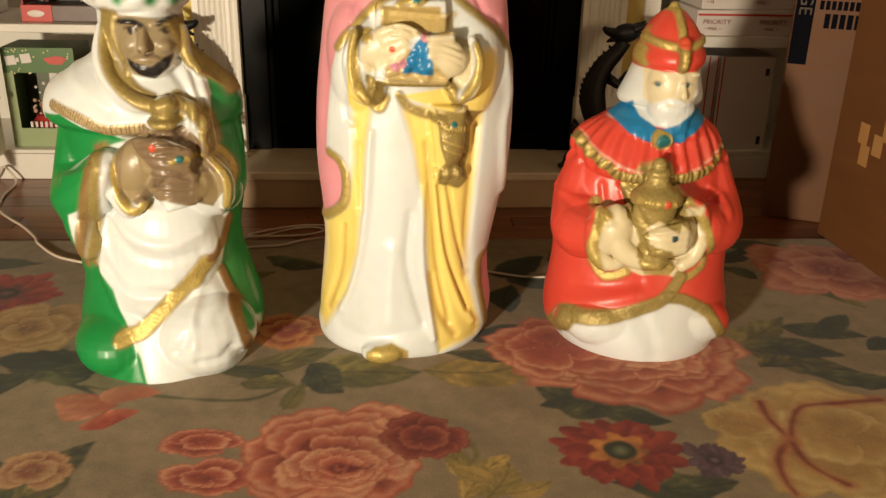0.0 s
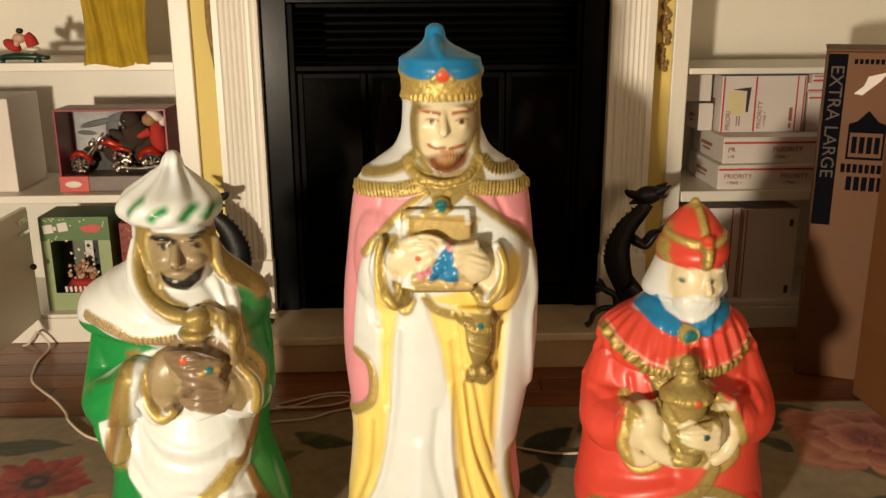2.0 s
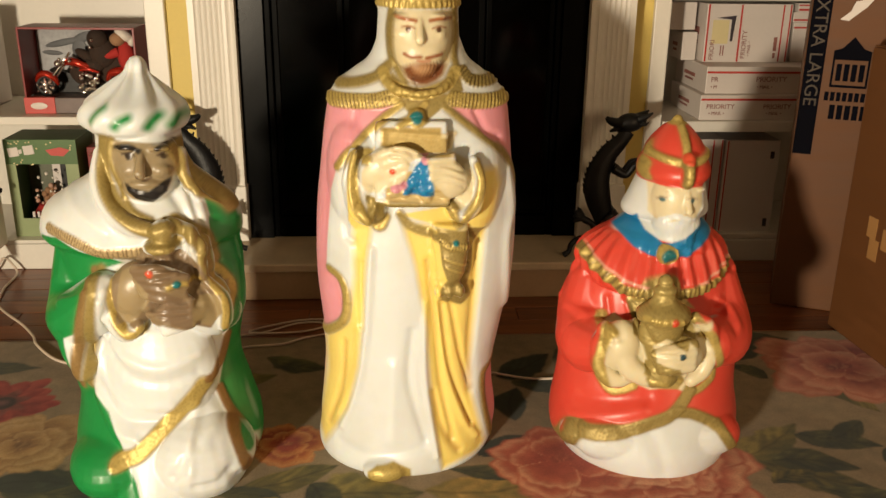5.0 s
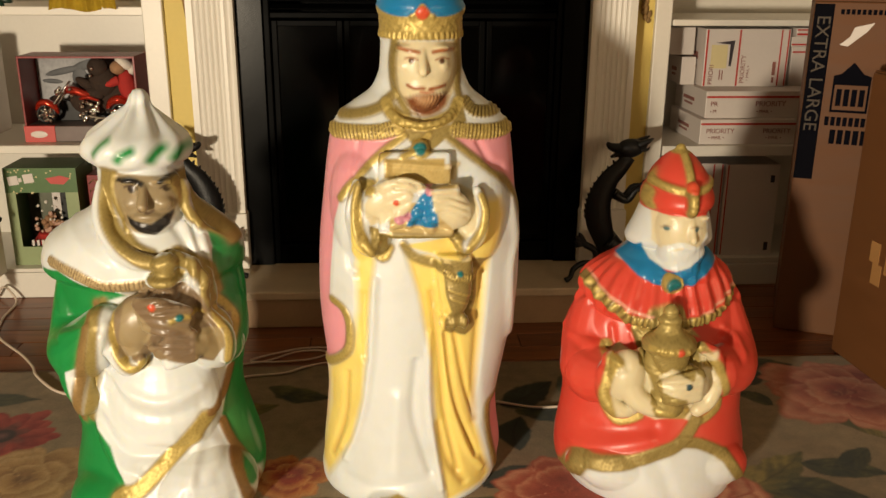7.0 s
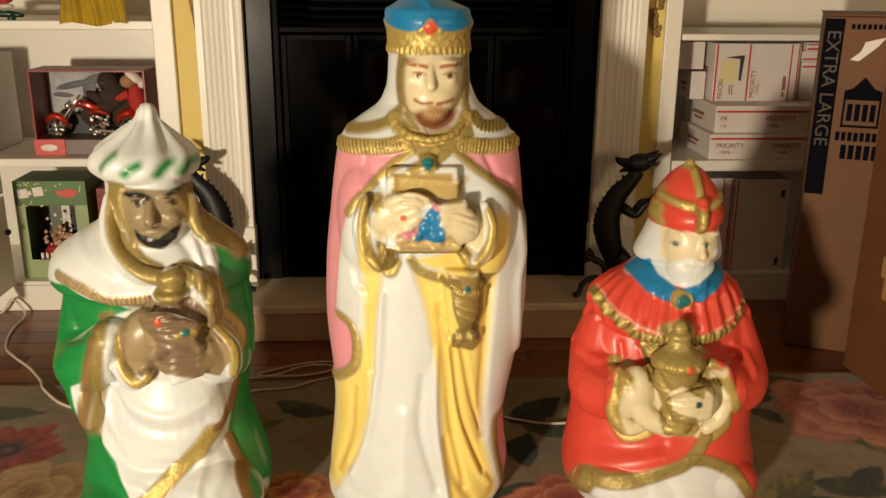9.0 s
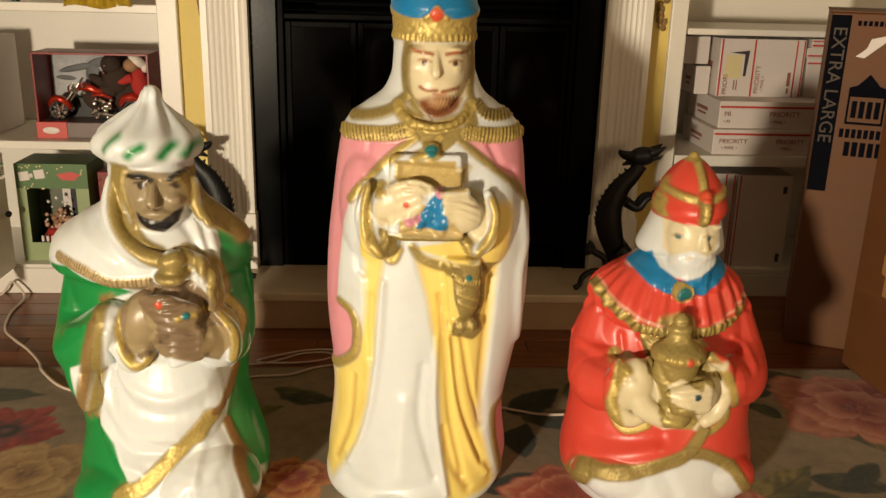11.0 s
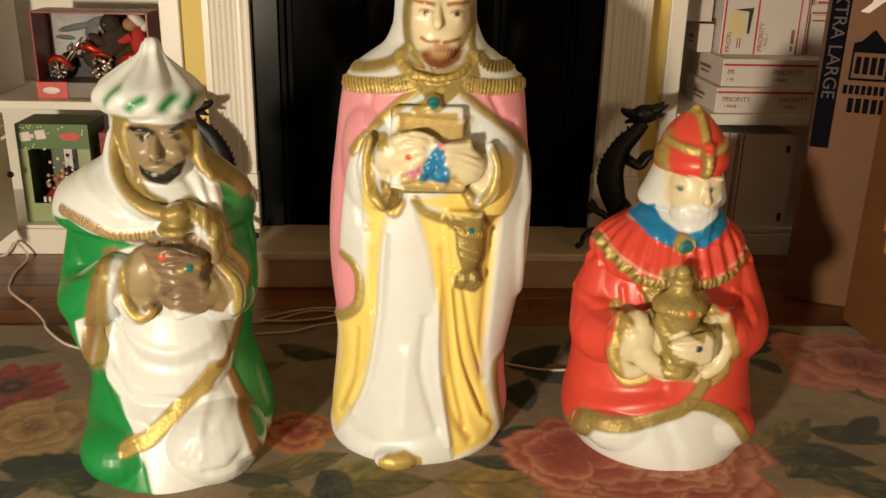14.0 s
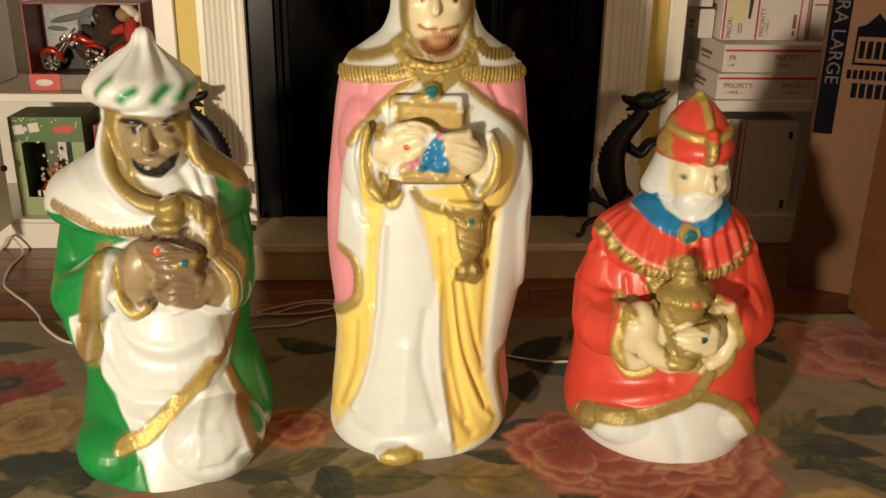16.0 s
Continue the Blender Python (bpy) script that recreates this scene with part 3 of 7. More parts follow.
def standing_king():
    s = Solid()
    s.loft([(-0.006, -0.014, -0.005, 0.148, 0.130), (0.008, -0.014, -0.005, 0.162, 0.138), (0.035, -0.010, -0.003, 0.169, 0.140), (0.075, -0.006, 0, 0.171, 0.136), (0.13, -0.006, 0, 0.164, 0.128),
            (0.19, -0.004, 0, 0.160, 0.122), (0.25, 0.0, 0, 0.166, 0.118), (0.36, 0.005, 0.003, 0.181, 0.116), (0.47, 0.008, 0.006, 0.181, 0.114), (0.56, 0.009, 0.008, 0.172, 0.110),
            (0.63, 0.010, 0.008, 0.164, 0.104), (0.672, 0.011, 0.010, 0.156, 0.096), (0.70, 0.010, 0.012, 0.138, 0.086), (0.722, 0.011, 0.012, 0.110, 0.075), (0.742, 0.012, 0.012, 0.085, 0.066), (0.775, 0.012, 0.010, 0.070, 0.062)])
    # hood, face, crown
    s.loft([(0.72, 0.012, 0.012, 0.080, 0.070), (0.755, 0.011, 0.008, 0.073, 0.070), (0.79, 0.011, 0.004, 0.069, 0.072), (0.83, 0.011, 0.0, 0.067, 0.074), (0.85, 0.010, 0.0, 0.064, 0.070)])
    s.ell((0.011, -0.044, 0.785), (0.053, 0.048, 0.066))
    s.ell((0.011, -0.058, 0.758), (0.042, 0.034, 0.040))
    s.ell((0.011, -0.062, 0.738), (0.030, 0.027, 0.028))
    s.tube([(0.011, -0.088, 0.808), (0.011, -0.096, 0.792), (0.011, -0.101, 0.779)], [0.005, 0.007, 0.0085])
    s.ell((0.011, -0.082, 0.770), (0.020, 0.012, 0.008))
    for x in (-0.016, 0.038):
        s.ell((x, -0.072, 0.814), (0.018, 0.014, 0.006))
        s.ell((x + (0.004 if x < 0 else -0.004) * 0, -0.070, 0.786), (0.017, 0.016, 0.014))
    s.loft([(0.824, 0.011, 0.0, 0.066, 0.074), (0.828, 0.011, 0, 0.071, 0.079), (0.845, 0.011, 0, 0.069, 0.077), (0.868, 0.011, 0, 0.071, 0.079), (0.876, 0.011, 0, 0.073, 0.081), (0.886, 0.010, 0, 0.071, 0.078)])
    s.loft([(0.874, 0.008, 0, 0.068, 0.074), (0.888, 0.009, 0, 0.071, 0.077), (0.895, 0.009, 0, 0.070, 0.074), (0.902, 0.007, 0, 0.056, 0.062), (0.910, 0.004, 0, 0.041, 0.048), (0.919, 0.002, 0, 0.026, 0.032), (0.930, 0.001, 0, 0.018, 0.022), (0.943, 0.001, 0, 0.016, 0.018), (0.951, 0.001, 0, 0.009, 0.010)])
    s.tube([(0.010, -0.074, 0.884), (0.007, -0.060, 0.902), (0.003, -0.040, 0.914), (0.001, -0.024, 0.928)], [0.005, 0.007, 0.008, 0.006])
    # chest box with its lid up, hands and sleeves
    s.slab((-0.003, -0.112, 0.617), (0.118, 0.018, 0.070), (-14, 0, 0))
    s.slab((-0.004, -0.120, 0.550), (0.116, 0.050, 0.062))
    s.slab((-0.004, -0.122, 0.524), (0.126, 0.056, 0.012))
    s.ell((-0.050, -0.130, 0.580), (0.042, 0.018, 0.030), (0, -32, 0))
    s.ell((0.050, -0.138, 0.565), (0.042, 0.024, 0.033), (0, 30, 0))
    for k in range(4):
        s.tube([(-0.052 + 0.006 * k, -0.142, 0.602 - 0.014 * k), (-0.022 + 0.004 * k, -0.150, 0.612 - 0.012 * k), (0.004 - 0.004 * k, -0.146, 0.606 - 0.011 * k)], [0.010, 0.0085, 0.006])
        s.tube([(0.060 - 0.002 * k, -0.146, 0.597 - 0.015 * k), (0.030, -0.156, 0.594 - 0.014 * k), (0.010 + 0.002 * k, -0.150, 0.585 - 0.013 * k)], [0.010, 0.0088, 0.0065])
    s.ell((-0.084, -0.030, 0.535), (0.066, 0.078, 0.125), (0, -6, 0))
    s.ell((0.092, -0.034, 0.525), (0.068, 0.078, 0.125), (0, 6, 0))
    s.ell((-0.082, -0.092, 0.540), (0.030, 0.040, 0.052))
    s.ell((0.090, -0.098, 0.535), (0.028, 0.038, 0.045))
    s.ell((-0.004, -0.090, 0.590), (0.060, 0.030, 0.060))
    s.ell((-0.068, -0.104, 0.506), (0.026, 0.028, 0.030))
    s.ell((0.078, -0.106, 0.510), (0.024, 0.028, 0.026))
    s.tube([(-0.098, -0.116, 0.602), (-0.108, -0.122, 0.555), (-0.098, -0.126, 0.510), (-0.078, -0.128, 0.492), (-0.064, -0.128, 0.508)], [0.008, 0.011, 0.013, 0.014, 0.009])
    s.tube([(0.098, -0.120, 0.590), (0.110, -0.128, 0.555), (0.104, -0.132, 0.515), (0.082, -0.134, 0.498), (0.064, -0.132, 0.512)], [0.008, 0.010, 0.011, 0.012, 0.009])
    for x, z, r in ((0.000, 0.560, 0.011), (0.016, 0.546, 0.011), (-0.014, 0.544, 0.010), (0.005, 0.578, 0.010), (-0.030, 0.545, 0.010), (0.010, 0.598, 0.008), (-0.040, 0.540, 0.008), (0.022, 0.535, 0.009)):
        s.ell((x, -0.148, z), (r, r, r))
    # necklace, pouch and shoe
    for k in range(15):
        a = math.pi * (0.02 + 0.96 * k / 14)
        s.ell((0.011 - 0.056 * math.cos(a), -0.040 - 0.052 * math.sin(a), 0.722 - 0.030 * math.sin(a)), 0.0075)
    s.ell((0.006, -0.096, 0.655), (0.014, 0.010, 0.014))
    s.loft([(0.365, 0.062, -0.112, 0.012, 0.014), (0.385, 0.062, -0.114, 0.026, 0.022), (0.42, 0.063, -0.116, 0.031, 0.022), (0.455, 0.062, -0.114, 0.034, 0.020), (0.478, 0.062, -0.110, 0.030, 0.014)], 32)
    for x in (0.045, 0.063, 0.081):
        s.ell((x, -0.122, 0.358), (0.009, 0.010, 0.014))
    s.ell((-0.052, -0.135, 0.014), (0.040, 0.028, 0.022))
    return s


def green_king():
    s = Solid()
    s.loft([(-0.006, 0.004, -0.014, 0.155, 0.182), (0.008, 0.004, -0.012, 0.164, 0.182), (0.04, 0.008, -0.005, 0.172, 0.178), (0.085, 0.010, 0.0, 0.170, 0.165), (0.15, 0.008, 0.0, 0.156, 0.140), (0.22, -0.004, 0.005, 0.152, 0.122),
            (0.30, -0.003, 0.010, 0.162, 0.115), (0.38, 0.0, 0.012, 0.163, 0.110), (0.44, 0.0, 0.010, 0.158, 0.108), (0.49, 0.004, 0.006, 0.150, 0.100), (0.525, 0.008, 0.002, 0.120, 0.088), (0.555, 0.008, -0.004, 0.082, 0.075), (0.60, 0.008, -0.012, 0.068, 0.072)])
    # knees under the robe
    s.ell((-0.066, -0.090, 0.045), (0.085, 0.105, 0.070))
    s.ell((0.084, -0.088, 0.060), (0.095, 0.108, 0.085))
    s.ell((0.030, -0.085, 0.225), (0.095, 0.060, 0.120))
    # cape over the shoulders
    s.loft([(0.425, -0.006, 0.008, 0.155, 0.105), (0.44, -0.006, 0.005, 0.171, 0.122), (0.475, -0.004, 0.003, 0.170, 0.122), (0.505, 0.0, 0.0, 0.156, 0.113), (0.532, 0.006, -0.004, 0.120, 0.096), (0.56, 0.010, -0.008, 0.084, 0.080), (0.59, 0.010, -0.012, 0.070, 0.074)])
    # head, hood and swirled turban
    s.loft([(0.55, 0.010, -0.018, 0.074, 0.074), (0.58, 0.010, -0.020, 0.070, 0.078), (0.62, 0.010, -0.022, 0.068, 0.078), (0.65, 0.010, -0.022, 0.066, 0.074)])
    s.ell((0.031, -0.066, 0.585), (0.053, 0.047, 0.062))
    s.ell((0.034, -0.086, 0.547), (0.041, 0.030, 0.026))
    s.tube([(0.034, -0.112, 0.605), (0.034, -0.120, 0.592), (0.034, -0.127, 0.578)], [0.006, 0.008, 0.010])
    for x in (0.012, 0.060):
        s.ell((x, -0.100, 0.615), (0.017, 0.014, 0.006))
        s.ell((x, -0.096, 0.578), (0.016, 0.016, 0.013))
    s.ell((0.034, -0.108, 0.558), (0.022, 0.012, 0.008))
    s.loft([(0.628, 0.012, -0.026, 0.060, 0.066), (0.636, 0.010, -0.026, 0.078, 0.084), (0.655, 0.008, -0.026, 0.086, 0.091), (0.675, 0.008, -0.026, 0.078, 0.082), (0.694, 0.010, -0.026, 0.054, 0.057), (0.708, 0.013, -0.028, 0.036, 0.038), (0.724, 0.018, -0.030, 0.019, 0.021), (0.740, 0.020, -0.032, 0.014, 0.015), (0.750, 0.020, -0.032, 0.007, 0.008)])
    # arms, hands and the flask
    s.tube([(-0.120, 0.0, 0.42), (-0.122, -0.03, 0.33), (-0.110, -0.080, 0.315), (-0.050, -0.115, 0.372)], [0.042, 0.052, 0.050, 0.038])
    s.tube([(0.122, 0.0, 0.42), (0.122, -0.03, 0.34), (0.122, -0.075, 0.325), (0.100, -0.115, 0.352)], [0.040, 0.050, 0.046, 0.036])
    s.tube([(-0.118, -0.085, 0.33), (-0.110, -0.100, 0.27), (-0.100, -0.100, 0.222)], [0.028, 0.026, 0.018])
    s.tube([(-0.032, -0.125, 0.395), (-0.036, -0.134, 0.345), (-0.014, -0.138, 0.308), (0.010, -0.138, 0.322)], [0.010, 0.012, 0.014, 0.010])
    s.tube([(0.125, -0.118, 0.392), (0.148, -0.122, 0.365), (0.152, -0.122, 0.330), (0.146, -0.118, 0.308)], [0.010, 0.013, 0.012, 0.008])
    s.ell((0.006, -0.124, 0.385), (0.038, 0.030, 0.048), (0, 24, 0))
    s.ell((0.072, -0.132, 0.352), (0.052, 0.032, 0.032), (0, 8, 0))
    s.ell((0.062, -0.130, 0.400), (0.042, 0.034, 0.045))
    for k in range(4):
        s.tube([(0.020 + 0.004 * k, -0.158, 0.428 - 0.013 * k), (0.060 + 0.002 * k, -0.168, 0.432 - 0.017 * k), (0.100 - 0.003 * k, -0.156, 0.415 - 0.015 * k)], [0.0095, 0.0095, 0.007])
        s.tube([(0.100, -0.152, 0.372 - 0.013 * k), (0.065, -0.166, 0.362 - 0.012 * k), (0.036 + 0.008 * k, -0.158, 0.352 - 0.011 * k)], [0.0095, 0.0095, 0.007])
    s.loft([(0.425, 0.060, -0.128, 0.016, 0.016), (0.445, 0.060, -0.128, 0.016, 0.016), (0.452, 0.060, -0.128, 0.031, 0.026), (0.462, 0.060, -0.128, 0.030, 0.026), (0.467, 0.060, -0.128, 0.017, 0.017), (0.475, 0.061, -0.128, 0.018, 0.018), (0.490, 0.061, -0.128, 0.020, 0.019), (0.503, 0.061, -0.128, 0.008, 0.008)], 28)
    s.tube([(0.072, -0.112, 0.492), (0.095, -0.112, 0.478), (0.112, -0.116, 0.445), (0.118, -0.122, 0.408)], [0.010, 0.014, 0.014, 0.010])
    s.ell((0.070, -0.092, 0.420), (0.064, 0.040, 0.070))
    s.ell((0.000, -0.102, 0.352), (0.036, 0.038, 0.052))
    s.ell((0.120, -0.095, 0.352), (0.036, 0.038, 0.045))
    # scarf edge of the hood, hanging across the chest
    s.tube([(-0.040, -0.070, 0.600), (-0.044, -0.086, 0.560), (-0.030, -0.104, 0.520), (0.005, -0.120, 0.492), (0.050, -0.124, 0.480)], [0.012, 0.014, 0.016, 0.016, 0.012])
    s.tube([(0.086, -0.060, 0.600), (0.090, -0.064, 0.560), (0.108, -0.066, 0.530), (0.142, -0.040, 0.500)], [0.009, 0.010, 0.009, 0.007])
    return s


def red_king():
    s = Solid()
    s.loft([(-0.006, -0.004, -0.012, 0.150, 0.150), (0.008, -0.004, -0.010, 0.162, 0.158), (0.04, -0.005, -0.005, 0.178, 0.165), (0.08, -0.005, 0, 0.180, 0.158), (0.13, -0.005, 0.005, 0.172, 0.142), (0.18, -0.002, 0.01, 0.170, 0.125),
            (0.24, -0.006, 0.012, 0.172, 0.115), (0.30, -0.008, 0.012, 0.166, 0.108), (0.35, -0.008, 0.010, 0.144, 0.100), (0.40, -0.006, 0.005, 0.112, 0.086), (0.43, -0.003, 0.0, 0.086, 0.075), (0.46, 0.0, -0.01, 0.062, 0.062), (0.50, 0.004, -0.012, 0.060, 0.060)])
    s.ell((-0.010, -0.075, 0.058), (0.168, 0.085, 0.058))
    s.ell((-0.072, -0.096, 0.058), (0.090, 0.060, 0.052))
    s.ell((0.068, -0.092, 0.058), (0.090, 0.060, 0.052))
    # cape
    s.loft([(0.343, -0.014, 0.003, 0.112, 0.118), (0.350, -0.014, 0.001, 0.122, 0.130), (0.372, -0.014, 0.001, 0.134, 0.124), (0.392, -0.014, 0.001, 0.137, 0.112), (0.414, -0.010, 0.0, 0.122, 0.100), (0.436, -0.006, -0.004, 0.096, 0.084), (0.46, 0.0, -0.008, 0.070, 0.068)])
    # collar ring
    s.loft([(0.408, -0.004, -0.010, 0.080, 0.080), (0.418, -0.004, -0.010, 0.096, 0.096), (0.436, -0.002, -0.008, 0.090, 0.088), (0.456, 0.0, -0.006, 0.074, 0.074), (0.468, 0.0, -0.006, 0.060, 0.062)])
    # hair, face, beard, turban
    s.loft([(0.470, 0.0, -0.010, 0.076, 0.066), (0.482, 0.0, -0.012, 0.078, 0.072), (0.51, 0.002, -0.016, 0.068, 0.072), (0.545, 0.004, -0.018, 0.057, 0.066), (0.57, 0.004, -0.018, 0.050, 0.060)])
    s.ell((0.004, -0.066, 0.508), (0.048, 0.044, 0.060))
    s.ell((0.003, -0.076, 0.470), (0.042, 0.032, 0.034))
    s.ell((0.003, -0.084, 0.448), (0.031, 0.022, 0.036))
    s.tube([(0.009, -0.104, 0.530), (0.010, -0.110, 0.512), (0.011, -0.116, 0.498)], [0.0045, 0.006, 0.0072])
    s.ell((0.007, -0.097, 0.482), (0.025, 0.014, 0.009))
    for x in (-0.016, 0.030):
        s.ell((x, -0.090, 0.533), (0.015, 0.012, 0.005))
        s.ell((x, -0.083, 0.500), (0.018, 0.018, 0.015))
    s.loft([(0.536, 0.004, -0.022, 0.054, 0.068), (0.545, 0.005, -0.022, 0.061, 0.084), (0.558, 0.006, -0.022, 0.062, 0.087), (0.571, 0.006, -0.022, 0.058, 0.080), (0.578, 0.006, -0.022, 0.052, 0.070)])
    s.loft([(0.568, 0.006, -0.022, 0.052, 0.068), (0.582, 0.006, -0.022, 0.053, 0.070), (0.600, 0.006, -0.022, 0.046, 0.061), (0.618, 0.006, -0.022, 0.033, 0.044), (0.632, 0.006, -0.022, 0.020, 0.022), (0.639, 0.006, -0.022, 0.008, 0.009)])
    s.ell((0.006, -0.022, 0.640), 0.009)
    s.tube([(-0.044, -0.040, 0.588), (-0.028, -0.076, 0.583), (0.006, -0.090, 0.578), (0.040, -0.076, 0.583), (0.056, -0.040, 0.588)], [0.006, 0.007, 0.008, 0.007, 0.006])
    s.tube([(0.006, -0.090, 0.583), (0.006, -0.080, 0.606), (0.006, -0.05, 0.634)], [0.009, 0.007, 0.005])
    s.ell((0.008, -0.097, 0.585), 0.010)
    s.tube([(0.006, -0.104, 0.572), (0.006, -0.110, 0.560), (0.006, -0.106, 0.546)], [0.010, 0.010, 0.009])
    # arms, hands, urn
    s.tube([(-0.118, 0.0, 0.34), (-0.130, -0.02, 0.265), (-0.136, -0.070, 0.238), (-0.110, -0.120, 0.250)], [0.045, 0.055, 0.053, 0.040])
    s.tube([(0.105, 0.0, 0.34), (0.118, -0.02, 0.270), (0.112, -0.070, 0.245), (0.072, -0.120, 0.255)], [0.045, 0.055, 0.052, 0.040])
    s.tube([(-0.122, -0.126, 0.290), (-0.133, -0.136, 0.266), (-0.130, -0.142, 0.225), (-0.104, -0.150, 0.200), (-0.080, -0.150, 0.205)], [0.010, 0.012, 0.012, 0.013, 0.010])
    s.tube([(0.030, -0.150, 0.318), (0.056, -0.148, 0.300), (0.066, -0.146, 0.260), (0.056, -0.146, 0.215), (0.034, -0.150, 0.196)], [0.009, 0.011, 0.011, 0.012, 0.010])
    s.ell((-0.096, -0.138, 0.262), (0.034, 0.034, 0.046))
    s.tube([(-0.098, -0.150, 0.26), (-0.080, -0.160, 0.228), (-0.050, -0.168, 0.212), (-0.025, -0.168, 0.204)], [0.020, 0.018, 0.014, 0.008])
    s.ell((-0.002, -0.172, 0.258), (0.040, 0.026, 0.034), (0, 10, 0))
    for k in range(4):
        s.tube([(0.015, -0.190, 0.284 - 0.013 * k), (-0.022, -0.198, 0.280 - 0.012 * k), (-0.048 + 0.004 * k, -0.190, 0.268 - 0.010 * k)], [0.0095, 0.0092, 0.007])
    s.ell((-0.066, -0.124, 0.250), (0.044, 0.036, 0.052))
    s.ell((0.036, -0.120, 0.252), (0.036, 0.036, 0.056))
    s.loft([(0.204, -0.030, -0.158, 0.030, 0.028), (0.212, -0.030, -0.158, 0.033, 0.030), (0.222, -0.030, -0.158, 0.026, 0.026), (0.235, -0.031, -0.158, 0.020, 0.020), (0.26, -0.032, -0.158, 0.026, 0.026), (0.30, -0.032, -0.158, 0.034, 0.033), (0.318, -0.032, -0.158, 0.037, 0.036), (0.324, -0.032, -0.158, 0.044, 0.041), (0.334, -0.032, -0.158, 0.045, 0.041), (0.342, -0.032, -0.158, 0.036, 0.034), (0.352, -0.032, -0.158, 0.022, 0.021), (0.368, -0.032, -0.158, 0.016, 0.015), (0.375, -0.032, -0.158, 0.019, 0.018), (0.382, -0.032, -0.158, 0.010, 0.010), (0.390, -0.032, -0.158, 0.011, 0.011), (0.398, -0.032, -0.158, 0.005, 0.005)], 32)
    s.ell((-0.016, -0.096, 0.417), (0.017, 0.014, 0.017))
    return s


def paint_standing(f):
    z, y = f.co[:, 2], f.co[:, 1]
    f.coat(step(z - 0.12, 0.02) * step(0.66 - z, 0.01) * step(y + 0.02, 0.02) * step(f.no[:, 1] + 0.3, 0.2), P_PINK)
    f.area([(-0.161, 0.665), (-0.021, 0.674), (-0.085, 0.618), (-0.127, 0.572), (-0.140, 0.527), (-0.150, 0.432), (-0.153, 0.385), (-0.136, 0.377), (-0.122, 0.351), (-0.120, 0.302), (-0.164, 0.252), (-0.199, 0.236), (-0.191, 0.428)], P_PINK, up=-0.003)
    f.area([(0.058, 0.673), (0.197, 0.667), (0.212, 0.529), (0.189, 0.535), (0.170, 0.571), (0.143, 0.600), (0.097, 0.640)], P_PINK, up=-0.002)
    f.area([(0.167, 0.216), (0.186, 0.215), (0.183, 0.007), (0.157, 0.028), (0.135, 0.125), (0.138, 0.167)], P_PINK, up=-0.003)
    f.area([(-0.093, 0.516), (-0.071, 0.468), (-0.083, 0.384), (-0.090, 0.281), (-0.097, 0.202), (-0.118, 0.119), (-0.168, 0.028), (-0.185, 0.050), (-0.161, 0.173), (-0.162, 0.230), (-0.158, 0.245), (-0.118, 0.286), (-0.103, 0.371), (-0.104, 0.449)], P_YELLOW, up=-0.004, soft=0.007)
    f.area([(-0.022, 0.490), (0.005, 0.475), (0.082, 0.469), (0.126, 0.458), (0.119, 0.363), (0.111, 0.263), (0.104, 0.165), (0.139, 0.031), (0.127, 0.018), (0.088, 0.016), (0.055, 0.006), (0.039, 0.106), (0.031, 0.184), (0.024, 0.285), (0.004, 0.403)], P_YELLOW, up=-0.005, soft=0.005)
    f.area([(0.111, 0.572), (0.142, 0.568), (0.151, 0.538), (0.141, 0.476), (0.118, 0.452), (0.085, 0.471), (0.107, 0.512)], P_YELLOW, soft=0.008)
    f.area([(-0.023, 0.492), (0.065, 0.507), (0.076, 0.468), (0.034, 0.475)], P_YELLOW)
    f.area([(-0.107, 0.574), (-0.093, 0.522), (-0.070, 0.483), (-0.089, 0.444), (-0.112, 0.476)], P_YELLOW)
    f.area([(-0.033, 0.826), (0.069, 0.823), (0.068, 0.746), (0.050, 0.717), (0.021, 0.703), (-0.002, 0.705), (-0.022, 0.726), (-0.036, 0.753)], IVORY)
    f.area([(-0.017, 0.733), (-0.006, 0.738), (0.006, 0.741), (0.020, 0.743), (0.036, 0.741), (0.050, 0.739), (0.056, 0.734), (0.052, 0.720), (0.040, 0.709), (0.025, 0.703), (0.008, 0.703), (-0.006, 0.710), (-0.013, 0.720)], (0.20, 0.070, 0.026), soft=0.005)
    # lit middle of the beard, painted in as a lighter brown
    f.area([(-0.002, 0.737), (0.018, 0.740), (0.036, 0.737), (0.030, 0.726), (0.016, 0.722), (0.004, 0.727)], (0.44, 0.26, 0.13), soft=0.006)
    f.line([(-0.013, 0.756), (-0.003, 0.752), (0.013, 0.7515)], 0.0055, (0.30, 0.10, 0.035), up=0.001)
    f.line([(0.022, 0.750), (0.034, 0.752), (0.047, 0.7545)], 0.0055, (0.30, 0.10, 0.035), up=0.001)
    f.line([(-0.027, 0.815), (-0.013, 0.811), (0.005, 0.808)], 0.006, (0.34, 0.13, 0.05), up=0.001)
    f.line([(0.028, 0.808), (0.044, 0.811), (0.062, 0.810)], 0.006, (0.34, 0.13, 0.05), up=0.001)
    f.dot((-0.007, 0.795), 0.0045, (0.10, 0.04, 0.015), up=0.001)
    f.dot((0.042, 0.794), 0.0045, (0.10, 0.04, 0.015), up=0.001)
    f.line([(-0.017, 0.798), (-0.007, 0.800), (0.003, 0.797)], 0.0025, (0.35, 0.15, 0.06), up=0.0005)
    f.line([(0.032, 0.796), (0.043, 0.799), (0.054, 0.796)], 0.0025, (0.35, 0.15, 0.06), up=0.0005)
